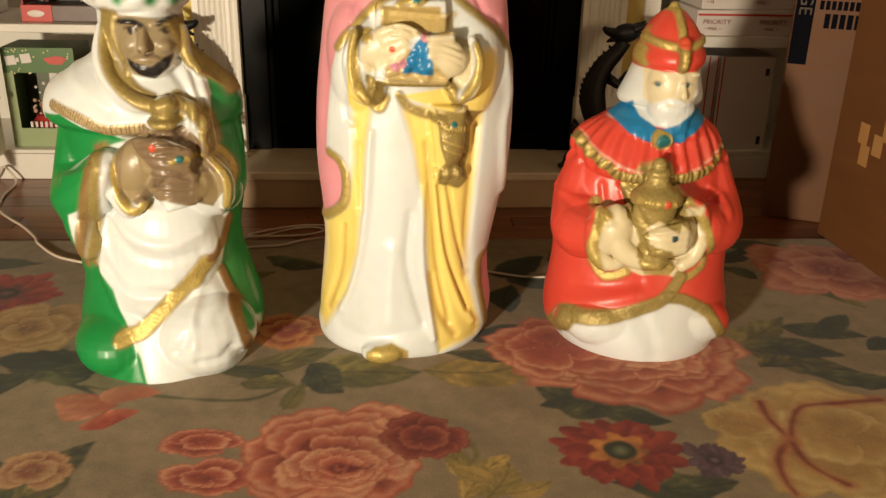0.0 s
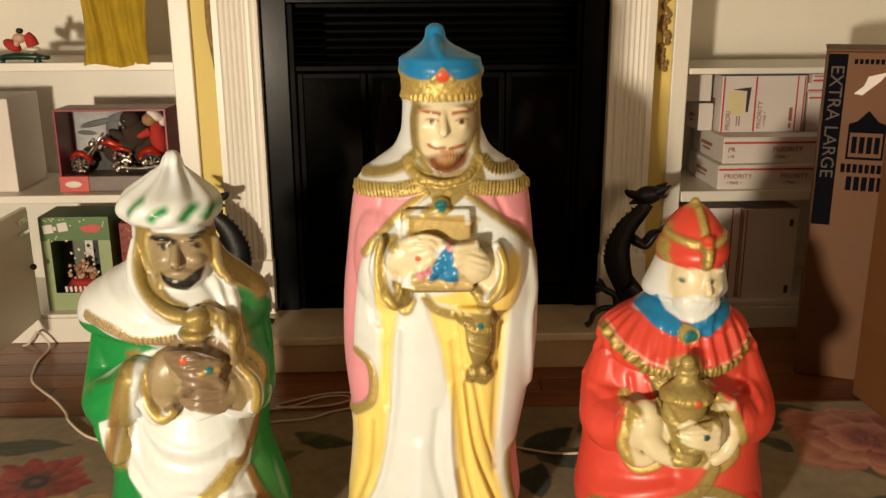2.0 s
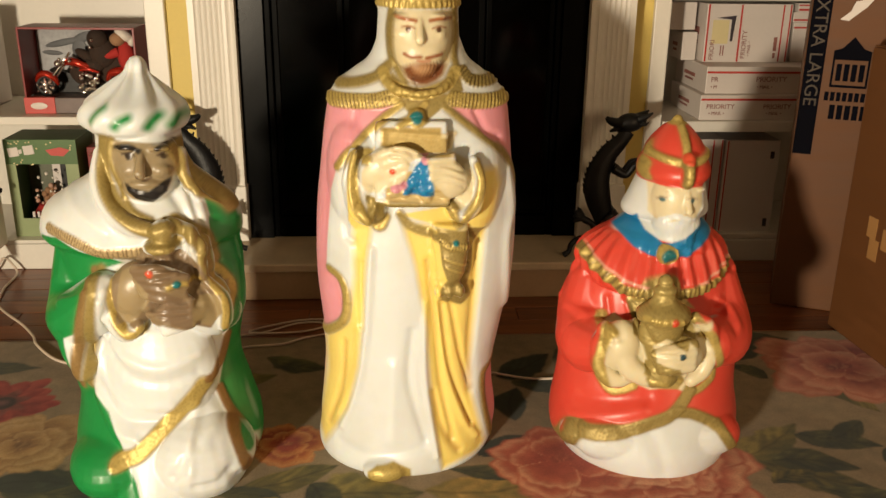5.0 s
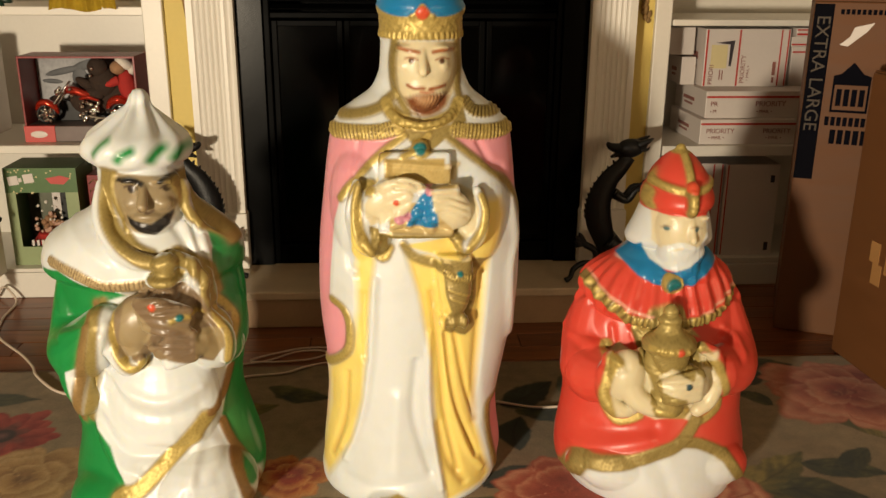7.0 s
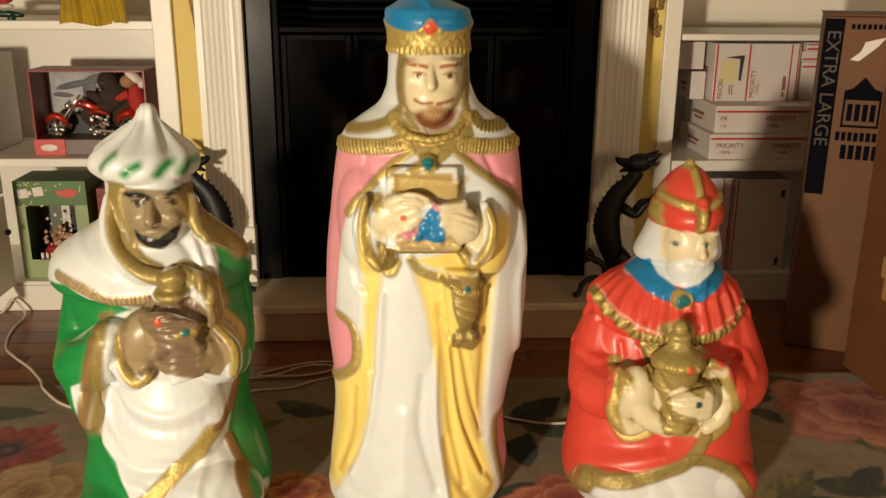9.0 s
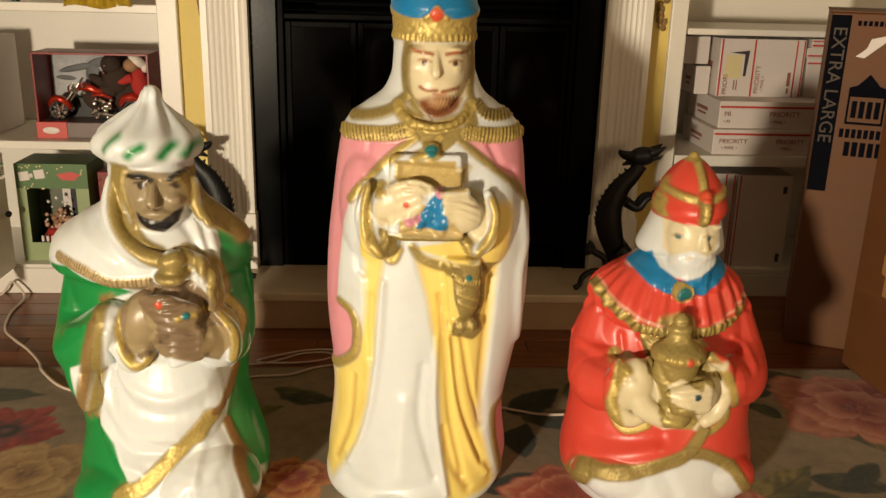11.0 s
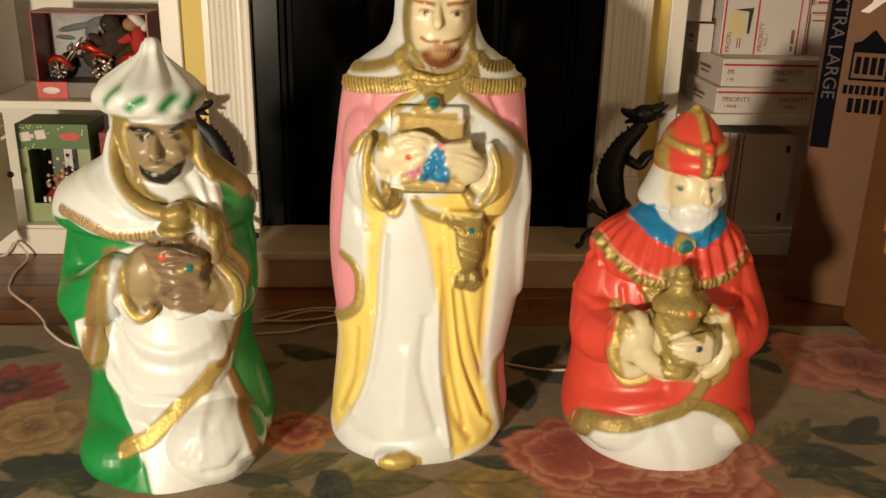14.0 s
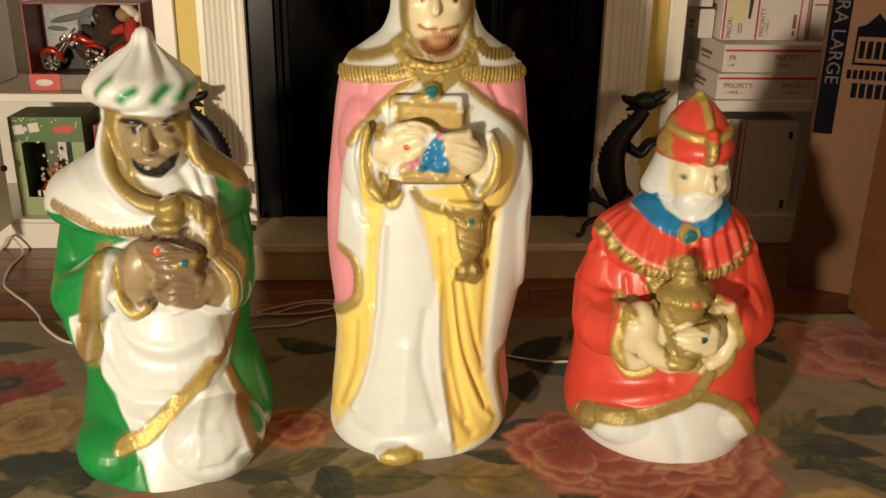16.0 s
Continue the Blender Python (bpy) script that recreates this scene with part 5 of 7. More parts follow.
def paint_red(f):
    z, y = f.co[:, 2], f.co[:, 1]
    f.coat(step(z - 0.095, 0.002) * step(y + 0.02, 0.02) * step(0.45 - z, 0.004), P_RED)
    f.area([(-0.300, 0.027), (-0.172, 0.027), (-0.158, 0.072), (-0.126, 0.081), (-0.076, 0.090), (-0.031, 0.106), (0.007, 0.120), (0.015, 0.125), (0.051, 0.118), (0.093, 0.095), (0.112, 0.076), (0.200, -0.052), (0.300, -0.052), (0.300, 0.440), (-0.300, 0.440)], P_RED, up=0.003)
    f.coat(step(z - 0.5385, 0.0015), P_RED)
    f.coat(step(-0.122 - y, 0.003) * step(z - 0.192, 0.003) * step(0.312 - z, 0.003) * step(0.092 - np.abs(f.co[:, 0] + 0.034), 0.003), IVORY)
    f.coat(step(0.050 - np.hypot(f.co[:, 0] + 0.032, y + 0.158), 0.001) * step(z - 0.196, 0.002) * step(-0.116 - y, 0.003), (0.40, 0.31, 0.105), 1.0)
    a = np.arctan2(f.co[:, 0] + 0.006, -(f.co[:, 1]))
    f.lift += 0.0032 * np.sin(a * 26 + np.sin(a * 5)) * step(z - 0.355, 0.006) * step(0.425 - z, 0.012) * step(np.hypot(f.co[:, 0], f.co[:, 1]) - 0.085, 0.01) * step(y + 0.138, 0.003)
    f.lift += 0.0005 * np.sin(f.co[:, 0] * 700 + 5 * np.sin(z * 70 + f.co[:, 0] * 130)) * step(0.484 - z, 0.006) * step(z - 0.41, 0.006) * step(-0.088 - y, 0.006)
    f.area([(-0.094, 0.446), (-0.061, 0.479), (-0.048, 0.452), (-0.022, 0.436), (0.012, 0.447), (0.048, 0.474), (0.086, 0.446), (0.048, 0.428), (0.012, 0.413), (-0.029, 0.411), (-0.069, 0.423)], P_BLUE, up=0.002)
    f.area([(-0.048, 0.541), (0.035, 0.552), (0.039, 0.508), (0.030, 0.485), (0.008, 0.485), (-0.015, 0.477), (-0.037, 0.478), (-0.048, 0.488)], IVORY)
    f.line([(-0.029, 0.478), (-0.008, 0.488), (0.013, 0.482)], 0.010, P_WHITE, up=0.001)
    f.dot((-0.031, 0.516), 0.0045, (0.08, 0.16, 0.17), up=0.001)
    f.dot((0.017, 0.517), 0.0045, (0.08, 0.16, 0.17), up=0.001)
    f.line([(-0.038, 0.515), (-0.031, 0.520), (-0.023, 0.518)], 0.002, (0.40, 0.30, 0.18), up=0.001)
    f.line([(0.006, 0.520), (0.017, 0.521), (0.027, 0.517)], 0.002, (0.40, 0.30, 0.18), up=0.001)
    f.line([(-0.135, 0.407), (-0.125, 0.393), (-0.098, 0.377), (-0.064, 0.364), (0.016, 0.358), (0.058, 0.368), (0.094, 0.384), (0.126, 0.398)], 0.005, (0.72, 0.35, 0.26), up=0.001, mask=step(y + 0.138, 0.003))
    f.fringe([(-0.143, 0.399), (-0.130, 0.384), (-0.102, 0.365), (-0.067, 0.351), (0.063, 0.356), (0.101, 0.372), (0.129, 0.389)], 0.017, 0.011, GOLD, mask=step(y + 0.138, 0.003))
    f.area([(-0.119, 0.233), (-0.119, 0.276), (-0.095, 0.299), (-0.061, 0.277), (-0.052, 0.249), (-0.062, 0.225), (-0.001, 0.166), (-0.029, 0.162), (-0.055, 0.171), (-0.108, 0.204)], IVORY)
    f.area([(0.028, 0.304), (0.050, 0.296), (0.070, 0.262), (0.072, 0.215), (0.058, 0.172), (0.036, 0.156), (0.006, 0.170), (0.004, 0.210), (0.020, 0.250), (0.034, 0.276)], IVORY)
    f.area([(-0.009, 0.379), (0.004, 0.355), (0.049, 0.308), (0.028, 0.315), (0.036, 0.271), (0.006, 0.291), (-0.009, 0.247), (0.035, 0.177), (0.023, 0.162), (-0.024, 0.165), (-0.058, 0.216), (-0.051, 0.232), (-0.046, 0.244), (-0.076, 0.326), (-0.068, 0.342), (-0.039, 0.371)], (0.40, 0.31, 0.105), 1.0)
    f.area([(-0.050, 0.279), (-0.033, 0.298), (0.031, 0.261), (0.044, 0.279), (0.054, 0.273), (0.053, 0.243), (0.014, 0.243), (-0.016, 0.247), (-0.045, 0.257)], IVORY)
    f.line([(-0.067, 0.331), (-0.047, 0.329), (-0.023, 0.329), (0.025, 0.317)], 0.010, GOLD, 1.0, up=0.001)
    f.dot((-0.058, 0.331), 0.004, GOLD, 1.0)
    f.dot((-0.047, 0.331), 0.004, GOLD, 1.0)
    f.dot((-0.036, 0.330), 0.004, GOLD, 1.0)
    f.dot((-0.009, 0.328), 0.004, GOLD, 1.0)
    f.dot((0.039, 0.284), 0.004, GOLD, 1.0)
    f.line([(-0.046, 0.212), (-0.024, 0.207), (0.026, 0.176)], 0.008, GOLD, 1.0)
    f.line([(-0.114, 0.294), (-0.123, 0.286), (-0.131, 0.257), (-0.132, 0.223), (-0.103, 0.161), (-0.082, 0.158), (-0.058, 0.168)], 0.016, GOLD, 1.0)
    f.line([(0.047, 0.285), (0.057, 0.290), (0.071, 0.261), (0.093, 0.185), (0.073, 0.163), (0.049, 0.155)], 0.013, GOLD, 1.0)
    f.line([(-0.172, 0.027), (-0.158, 0.072), (-0.126, 0.081), (-0.076, 0.090), (-0.031, 0.106), (0.007, 0.120), (0.032, 0.143), (0.044, 0.159)], 0.022, OLD_GOLD, 1.0)
    f.line([(0.015, 0.125), (0.051, 0.118), (0.093, 0.095), (0.112, 0.076), (0.200, -0.052)], 0.018, OLD_GOLD, 1.0)
    f.dot((-0.006, 0.269), 0.0056, (0.02, 0.06, 0.08))
    f.dot((-0.023, 0.329), 0.0058, P_CORAL)
    f.fold([(-0.170, 0.296), (-0.148, 0.291), (-0.115, 0.290)], 0.008, 0.004)
    f.fold([(-0.165, 0.287), (-0.146, 0.284), (-0.116, 0.284)], 0.007, -0.004)
    f.fold([(-0.107, 0.324), (-0.102, 0.287), (-0.107, 0.301)], 0.006, -0.004)
    f.fold([(-0.073, 0.319), (-0.068, 0.301), (-0.063, 0.282)], 0.005, 0.004)
    f.fold([(-0.058, 0.321), (-0.076, 0.333), (-0.052, 0.288)], 0.005, -0.004)
    f.fold([(0.096, 0.319), (0.121, 0.299), (0.125, 0.283)], 0.008, 0.004)
    f.fold([(0.091, 0.301), (0.106, 0.293), (0.115, 0.280)], 0.007, -0.004)
    f.fold([(-0.140, 0.131), (-0.087, 0.139), (-0.034, 0.149)], 0.012, -0.004)
    f.fold([(-0.160, 0.092), (-0.104, 0.109), (-0.044, 0.127)], 0.012, 0.004)
    f.fold([(-0.027, 0.086), (-0.014, 0.060), (-0.003, 0.020)], 0.016, -0.005)
    f.fold([(-0.048, 0.286), (-0.028, 0.290), (0.001, 0.289)], 0.003, -0.003)
    f.fold([(-0.048, 0.276), (-0.031, 0.284), (-0.005, 0.287)], 0.003, -0.003)
    f.fold([(-0.048, 0.271), (-0.031, 0.273), (-0.009, 0.274)], 0.003, -0.003)
    f.coat(step(z - 0.5375, 0.001) * step(0.62 - z, 0.002), P_RED)
    f.line([(-0.050, 0.589), (-0.028, 0.583), (0.006, 0.578), (0.040, 0.583), (0.062, 0.589)], 0.013, GOLD, 1.0, up=0.001)
    f.line([(0.006, 0.582), (0.006, 0.605), (0.006, 0.640)], 0.014, GOLD, 1.0, up=0.001)
    f.line([(-0.038, 0.610), (-0.043, 0.597), (-0.047, 0.582)], 0.006, GOLD, 1.0, up=0.001)
    f.line([(0.050, 0.610), (0.055, 0.597), (0.059, 0.582)], 0.006, GOLD, 1.0, up=0.001)
    f.coat(step(z - 0.6335, 0.0015), GOLD, 1.0)
    f.line([(0.006, 0.574), (0.006, 0.546)], 0.018, OLD_GOLD, 1.0, smooth=False)
    for h in (0.570, 0.560, 0.550):
        f.dot((0.006, h), 0.0055, GOLD, 1.0)
    f.line([(-0.050, 0.572), (-0.054, 0.558), (-0.050, 0.546)], 0.011, GOLD, 1.0)
    f.dot((0.008, 0.586), 0.0105, P_CORAL)
    a = np.arctan2(f.p[:, 1] - 0.417, f.p[:, 0] + 0.016)
    f.dot((-0.016, 0.417), 0.0175, GOLD, 1.0)
    f.lift += 0.001 * np.sin(a * 14) * step(0.0175 - np.hypot(f.p[:, 0] + 0.016, f.p[:, 1] - 0.417), 0.001) * f.front
    f.dot((-0.015, 0.417), 0.0095, P_TEAL)
standing = Skin("standing_king_figurine", standing_king(), (-0.046, 1.83, 0.008), "tall plastic king in pink cape and blue crown holding chest", P_WHITE, smooth=8)
green = Skin("kneeling_king_figurine", green_king(), (-0.512, 1.80, 0.006), "kneeling plastic king in green robe and white turban holding flask", P_WHITE)
red = Skin("kneeling_king_figurine", red_king(), (0.414, 1.83, 0.006), "kneeling plastic king in red robe and blue collar holding urn", P_WHITE, spray=0.08)
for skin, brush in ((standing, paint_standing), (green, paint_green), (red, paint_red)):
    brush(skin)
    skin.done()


# ---- the rug ----
def grow(p, seed):
    """Slow wobble of a point set, for drawn outlines."""
    r = np.random.RandomState(seed)
    out = np.zeros(len(p))
    for k in range(5):
        a, b, c = r.uniform(-1, 1, 3)
        out += np.sin((p[:, 0] * a + p[:, 1] * b) * (40 + 28 * k) + c * 6) / (k + 1.5)
    return out


class Weave:
    def __init__(self, xs, ys):
        self.xs, self.ys = xs, ys
        gx, gy = np.meshgrid(xs, ys)
        self.p = np.stack([gx.ravel(), gy.ravel()], 1)
        w = grow(self.p, 3)
        self.col = np.array([0.230, 0.174, 0.103]) * (1 + 0.05 * w[:, None])

    def lay(self, w, c):
        self.col = self.col * (1 - w[:, None]) + np.array(c) * w[:, None]

    def near(self, cx, cy, r):
        return np.nonzero(np.hypot(self.p[:, 0] - cx, self.p[:, 1] - cy) < r)[0]

    def leaf(self, cx, cy, length, width, turn, c1, c2, seed=0, veins=True):
        i = self.near(cx, cy, length)
        q = self.p[i] - (cx, cy)
        t = radians(turn)
        n1, n2 = grow(q, seed), grow(q * 2.6, seed + 50)
        u = (q[:, 0] * math.cos(t) + q[:, 1] * math.sin(t)) / length + 0.5 + 0.015 * n1
        v = (-q[:, 0] * math.sin(t) + q[:, 1] * math.cos(t)) / width - 0.22 * np.sin(u * 3 + seed) + 0.05 * n1
        half = 0.5 * np.clip(np.sin(np.clip(u, 0, 1) ** (0.7 + 0.08 * (seed % 5)) * math.pi), 0, 1) ** 0.9 * (1 + 0.09 * n2)
        w = step(half - np.abs(v), 0.035) * step(u, 0.01) * step(1 - u, 0.01)
        vein = 0.5 + 0.5 * np.sin((u * 5 - np.abs(v) * 3.5 + 0.15 * n2) * 2 * math.pi)
        shade = np.clip(0.28 + (0.28 if veins else 0.08) * vein + 0.75 * v + 0.26 * n1 + 0.22 * n2, 0, 1)
        light = np.clip((shade - 0.62) * 2.2, 0, 1)[:, None]
        c = np.array(c1) * (1 - shade[:, None]) + np.array(c2) * shade[:, None]
        c = c * (1 + 0.55 * light)
        if veins:
            c = c * (1 - 0.4 * step(0.03 - np.abs(v), 0.02)[:, None])
        self.col[i] = self.col[i] * (1 - w[:, None]) + c * w[:, None]

    def rose(self, cx, cy, r, deep, mid, pale, seed=0, petals=None, squash=0.9, rim=None, heart=(0, 0)):
        """A full-blown rose: rings of ruffled petals from the rim inwards, pale at the lip and deep in the folds."""
        rnd = np.random.RandomState(seed)
        deep, mid, pale = np.array(deep), np.array(mid), np.array(pale)
        i = self.near(cx, cy, r * 1.35)
        q = (self.p[i] - (cx, cy)) / r
        q = q + 0.045 * np.stack([grow(q * 0.10, seed + 3), grow(q * 0.10, seed + 9)], 1)
        fine = grow(q * 0.5, seed + 21)
        for ring, (rr, count) in enumerate(petals or ((1.0, 7), (0.86, 8), (0.72, 7), (0.57, 7), (0.43, 6), (0.30, 5), (0.19, 4))):
            for k in rnd.permutation(count):
                a = 2 * math.pi * (k + 0.5 * (ring % 2) + rnd.uniform(-0.25, 0.25)) / count
                half = math.pi / count * rnd.uniform(1.25, 1.75)
                size, tone, ph = rr * rnd.uniform(0.90, 1.08), rnd.uniform(-0.16, 0.16), rnd.uniform(0, 6)
                off = (1 - rr) * np.array(heart)
                x, y = q[:, 0] - off[0], (q[:, 1] - off[1]) / squash
                rho, th = np.hypot(x, y), np.arctan2(y, x)
                d = (th - a + math.pi) % (2 * math.pi) - math.pi
                u = np.clip(np.abs(d) / half, 0, 1)
                edge = size * (1 - u ** 3.2) ** 0.42 * (1 + 0.035 * np.sin(d * 9 + ph) + 0.022 * np.sin(d * 21 + 2 * ph) + 0.012 * fine)
                sc = rho / np.maximum(edge, 1e-3)
                w = step(1 - sc, 0.03) * step(1 - np.abs(d) / half, 0.02)
                inner = (sc - 1 + 0.52 / (0.55 + rr)) / (0.52 / (0.55 + rr))
                lip = 0.74 * np.clip(inner, 0, 1) ** 0.8 + 0.16 + tone + 0.05 * np.sin(d * 34 + ph + fine) * np.clip(inner, 0, 1) + 0.06 * fine
                lip = lip - 0.22 * np.clip(u - 0.55, 0, 1) / 0.45 - 0.38 * step(sc - 0.95, 0.03) + 0.12 * step(0.05 - np.abs(sc - 0.90), 0.04)
                lip = np.clip(lip - 0.30 * np.clip(-inner, 0, 1.5), 0, 1)
                c = deep + (mid - deep) * np.clip(lip * 2, 0, 1)[:, None] + (pale - mid) * np.clip(lip * 2 - 1, 0, 1)[:, None]
                if rim is not None:
                    line = (step(sc - 0.93, 0.03) * step(0.55 + 0.4 * np.sin(d * 3 + ph), 0.3))[:, None]
                    c = c * (1 - line) + np.array(rim) * line
                self.col[i] = self.col[i] * (1 - w[:, None]) + c * w[:, None]
        x, y = q[:, 0] - 0.85 * heart[0], (q[:, 1] - 0.85 * heart[1]) / squash
        w = step(0.13 - np.hypot(x * 0.8, y * 1.5) * (1 + 0.25 * fine), 0.03)
        stripe = np.clip(0.5 + 0.5 * np.sin(x * 40 + 3 * fine), 0, 1)
        c = deep * 0.8 + (mid - deep) * 0.7 * stripe[:, None] ** 2
        self.col[i] = self.col[i] * (1 - w[:, None]) + c * w[:, None]

    def daisy(self, cx, cy, r, petal, tip, ring, eye, count=16, seed=0):
        rnd = np.random.RandomState(seed + 40)
        for layer, (scale, shift) in enumerate(((1.0, 0.0), (0.84, 0.5))):
            for k in rnd.permutation(count):
                a = 2 * math.pi * (k + shift + rnd.uniform(-0.2, 0.2)) / count
                length, wide = r * scale * rnd.uniform(0.78, 1.12), r * rnd.uniform(0.13, 0.20)
                i = self.near(cx, cy, length * 1.1)
                q = self.p[i] - (cx, cy)
                out = (q[:, 0] * math.cos(a) + q[:, 1] * math.sin(a)) / length
                side = (-q[:, 0] * math.sin(a) + q[:, 1] * math.cos(a)) / wide + 0.3 * np.sin(out * 4 + k)
                n1 = grow(q * 3, k + seed)
                w = step(np.sin(np.clip(out, 0, 1) ** 1.7 * math.pi) ** 0.6 - np.abs(side), 0.10) * step(out, 0.02) * step(1 - out, 0.03)
                sh = np.clip(0.45 + 0.45 * side + 0.25 * n1 + rnd.uniform(-0.2, 0.2), 0, 1)[:, None]
                c = np.array(petal) * (1 - sh) + np.array(tip) * sh
                self.col[i] = self.col[i] * (1 - w[:, None]) + c * w[:, None]
        i = self.near(cx, cy, r * 0.6)
        q = self.p[i] - (cx, cy)
        a, d, n1 = np.arctan2(q[:, 1], q[:, 0]), np.hypot(q[:, 0], q[:, 1]) / r, grow(q * 3, seed)
        w = step(0.42 + 0.08 * np.cos(a * 7 + seed) + 0.05 * n1 - d, 0.03)[:, None]
        self.col[i] = self.col[i] * (1 - w) + np.array(ring) * (0.85 + 0.3 * n1[:, None]) * w
        w = step(0.25 + 0.02 * n1 - d, 0.03)[:, None]
        core = np.array(eye) * (0.5 + 3.2 * np.clip(0.16 - d, 0, 1)[:, None] * 6)
        self.col[i] = self.col[i] * (1 - w) + core * w

    def stem(self, pts, width, c, soft=0.003):
        line = glide(pts, 8)
        mid = line.mean(0)
        i = self.near(mid[0], mid[1], 0.5)
        w = step(width * (1 + 0.3 * grow(self.p[i] * 1.5, 5)) - to_line(self.p[i], line), soft)
        self.col[i] = self.col[i] * (1 - w[:, None]) + np.array(c) * w[:, None]


def rug():
    xs = np.concatenate([np.linspace(-1.9, -1.16, 10), np.arange(-1.15, 1.25, 0.0036), np.linspace(1.26, 2.1, 10)])
    ys = np.concatenate([np.linspace(-0.9, 1.2, 12), np.arange(1.21, 1.75, 0.0036), np.arange(1.75, 2.295, 0.0055)])
    w = Weave(xs, ys)
    deep, mid, pale = (0.15, 0.014, 0.009), (0.39, 0.095, 0.052), (0.60, 0.30, 0.175)
    dark, moss, olive, gold = (0.022, 0.030, 0.020), (0.070, 0.070, 0.026), (0.16, 0.13, 0.035), (0.36, 0.24, 0.065)
    # stems and leaves lie under the blooms
    w.stem([(-0.62, 1.60), (-0.45, 1.56), (-0.33, 1.55), (-0.26, 1.60)], 0.004, moss)
    w.stem([(-0.72, 1.64), (-0.60, 1.58), (-0.55, 1.50)], 0.004, dark)
    w.stem([(0.02, 1.33), (0.05, 1.38), (0.03, 1.43)], 0.004, olive)
    w.leaf(-0.13, 1.63, 0.20, 0.12, 12, moss, olive, 1)
    w.leaf(-0.20, 1.62, 0.12, 0.08, -40, dark, moss, 2)
    w.leaf(0.09, 1.655, 0.24, 0.10, 8, olive, gold, 3)
    w.leaf(0.11, 1.70, 0.18, 0.05, -14, dark, moss, 4)
    w.leaf(0.13, 1.79, 0.12, 0.05, 24, dark, dark, 5)
    w.leaf(0.25, 1.545, 0.17, 0.10, 150, dark, moss, 6)
    w.leaf(0.31, 1.56, 0.15, 0.09, 30, dark, moss, 7)
    w.leaf(0.70, 1.66, 0.22, 0.085, -18, dark, olive, 8)
    w.leaf(0.78, 1.60, 0.20, 0.06, -12, dark, moss, 9)
    w.leaf(0.65, 1.79, 0.22, 0.10, 28, moss, olive, 10)
    w.leaf(0.80, 1.78, 0.16, 0.07, -30, dark, moss, 11)
    w.leaf(0.90, 1.95, 0.16, 0.06, -60, moss, olive, 12)
    w.leaf(1.0, 1.70, 0.2, 0.08, -20, dark, moss, 13)
    w.leaf(0.82, 2.25, 0.16, 0.07, 10, dark, moss, 14)
    w.leaf(0.76, 2.19, 0.12, 0.06, 60, dark, dark, 15)
    w.leaf(0.73, 2.08, 0.10, 0.05, 130, dark, moss, 16)
    w.leaf(0.22, 2.13, 0.18, 0.09, 30, dark, dark, 17)
    w.leaf(0.26, 2.02, 0.17, 0.08, -30, dark, moss, 18)
    w.leaf(0.18, 1.95, 0.14, 0.07, 80, dark, dark, 19)
    w.leaf(0.33, 2.18, 0.12, 0.06, 100, dark, moss, 20)
    w.leaf(-0.71, 1.67, 0.20, 0.12, 170, dark, moss, 21)
    w.leaf(-0.80, 1.62, 0.18, 0.09, 20, dark, moss, 22)
    w.leaf(-0.28, 1.69, 0.20, 0.07, 14, moss, olive, 23)
    w.leaf(-0.34, 1.64, 0.14, 0.05, -20, moss, dark, 24)
    w.leaf(-0.58, 1.345, 0.18, 0.09, 65, dark, olive, 25)
    w.leaf(-0.66, 1.33, 0.14, 0.06, 120, dark, moss, 26)
    w.leaf(-0.45, 2.08, 0.22, 0.09, 20, moss, olive, 27)
    w.leaf(-0.30, 2.16, 0.16, 0.07, -20, dark, moss, 28)
    w.leaf(-0.95, 1.80, 0.22, 0.09, 30, moss, olive, 29)
    w.leaf(-0.98, 2.15, 0.20, 0.08, -10, moss, dark, 30)
    w.leaf(-0.70, 2.18, 0.22, 0.08, 10, moss, olive, 31)
    w.leaf(0.06, 1.325, 0.14, 0.05, 60, olive, gold, 32)
    w.leaf(0.02, 1.36, 0.10, 0.04, 120, olive, gold, 33)
    w.leaf(0.34, 1.30, 0.20, 0.07, 5, dark, moss, 34)
    w.leaf(0.56, 1.86, 0.14, 0.06, 130, dark, moss, 35)
    for x, y, size, turn, c1, c2, k in ((0.225, 1.535, 0.11, 200, dark, moss, 51), (0.325, 1.487, 0.13, -12, dark, moss, 52), (-0.735, 1.685, 0.15, 185, dark, dark, 53), (-0.64, 1.675, 0.12, 10, dark, moss, 54),
                                        (-0.25, 1.56, 0.09, 60, olive, moss, 55), (-0.30, 1.60, 0.10, -15, moss, olive, 56), (0.715, 1.695, 0.16, -8, dark, moss, 57), (0.655, 1.66, 0.10, 35, dark, olive, 58),
                                        (0.075, 1.31, 0.10, 75, olive, gold, 59), (0.12, 1.295, 0.08, 20, gold, olive, 60), (0.035, 1.33, 0.08, 130, gold, olive, 61), (0.83, 1.82, 0.12, 200, dark, moss, 62), (0.90, 1.72, 0.10, 20, dark, dark, 63)):
        w.leaf(x, y, size, 0.5 * size, turn, c1, c2, k)
    # blooms
    w.rose(0.375, 1.69, 0.255, deep, mid, pale, 4, squash=0.74)
    w.rose(0.24, 1.73, 0.14, (0.28, 0.05, 0.03), mid, pale, 5, ((1.0, 7), (0.7, 5)))
    straw = ((0.34, 0.20, 0.060), (0.42, 0.28, 0.095), (0.50, 0.37, 0.16))
    w.rose(0.650, 1.40, 0.195, *straw, 6, ((1.0, 5), (0.82, 4)))
    w.rose(0.660, 1.415, 0.105, *straw, 16, ((1.0, 2),))
    w.rose(0.50, 1.455, 0.060, *straw, 17, ((1.0, 4),))
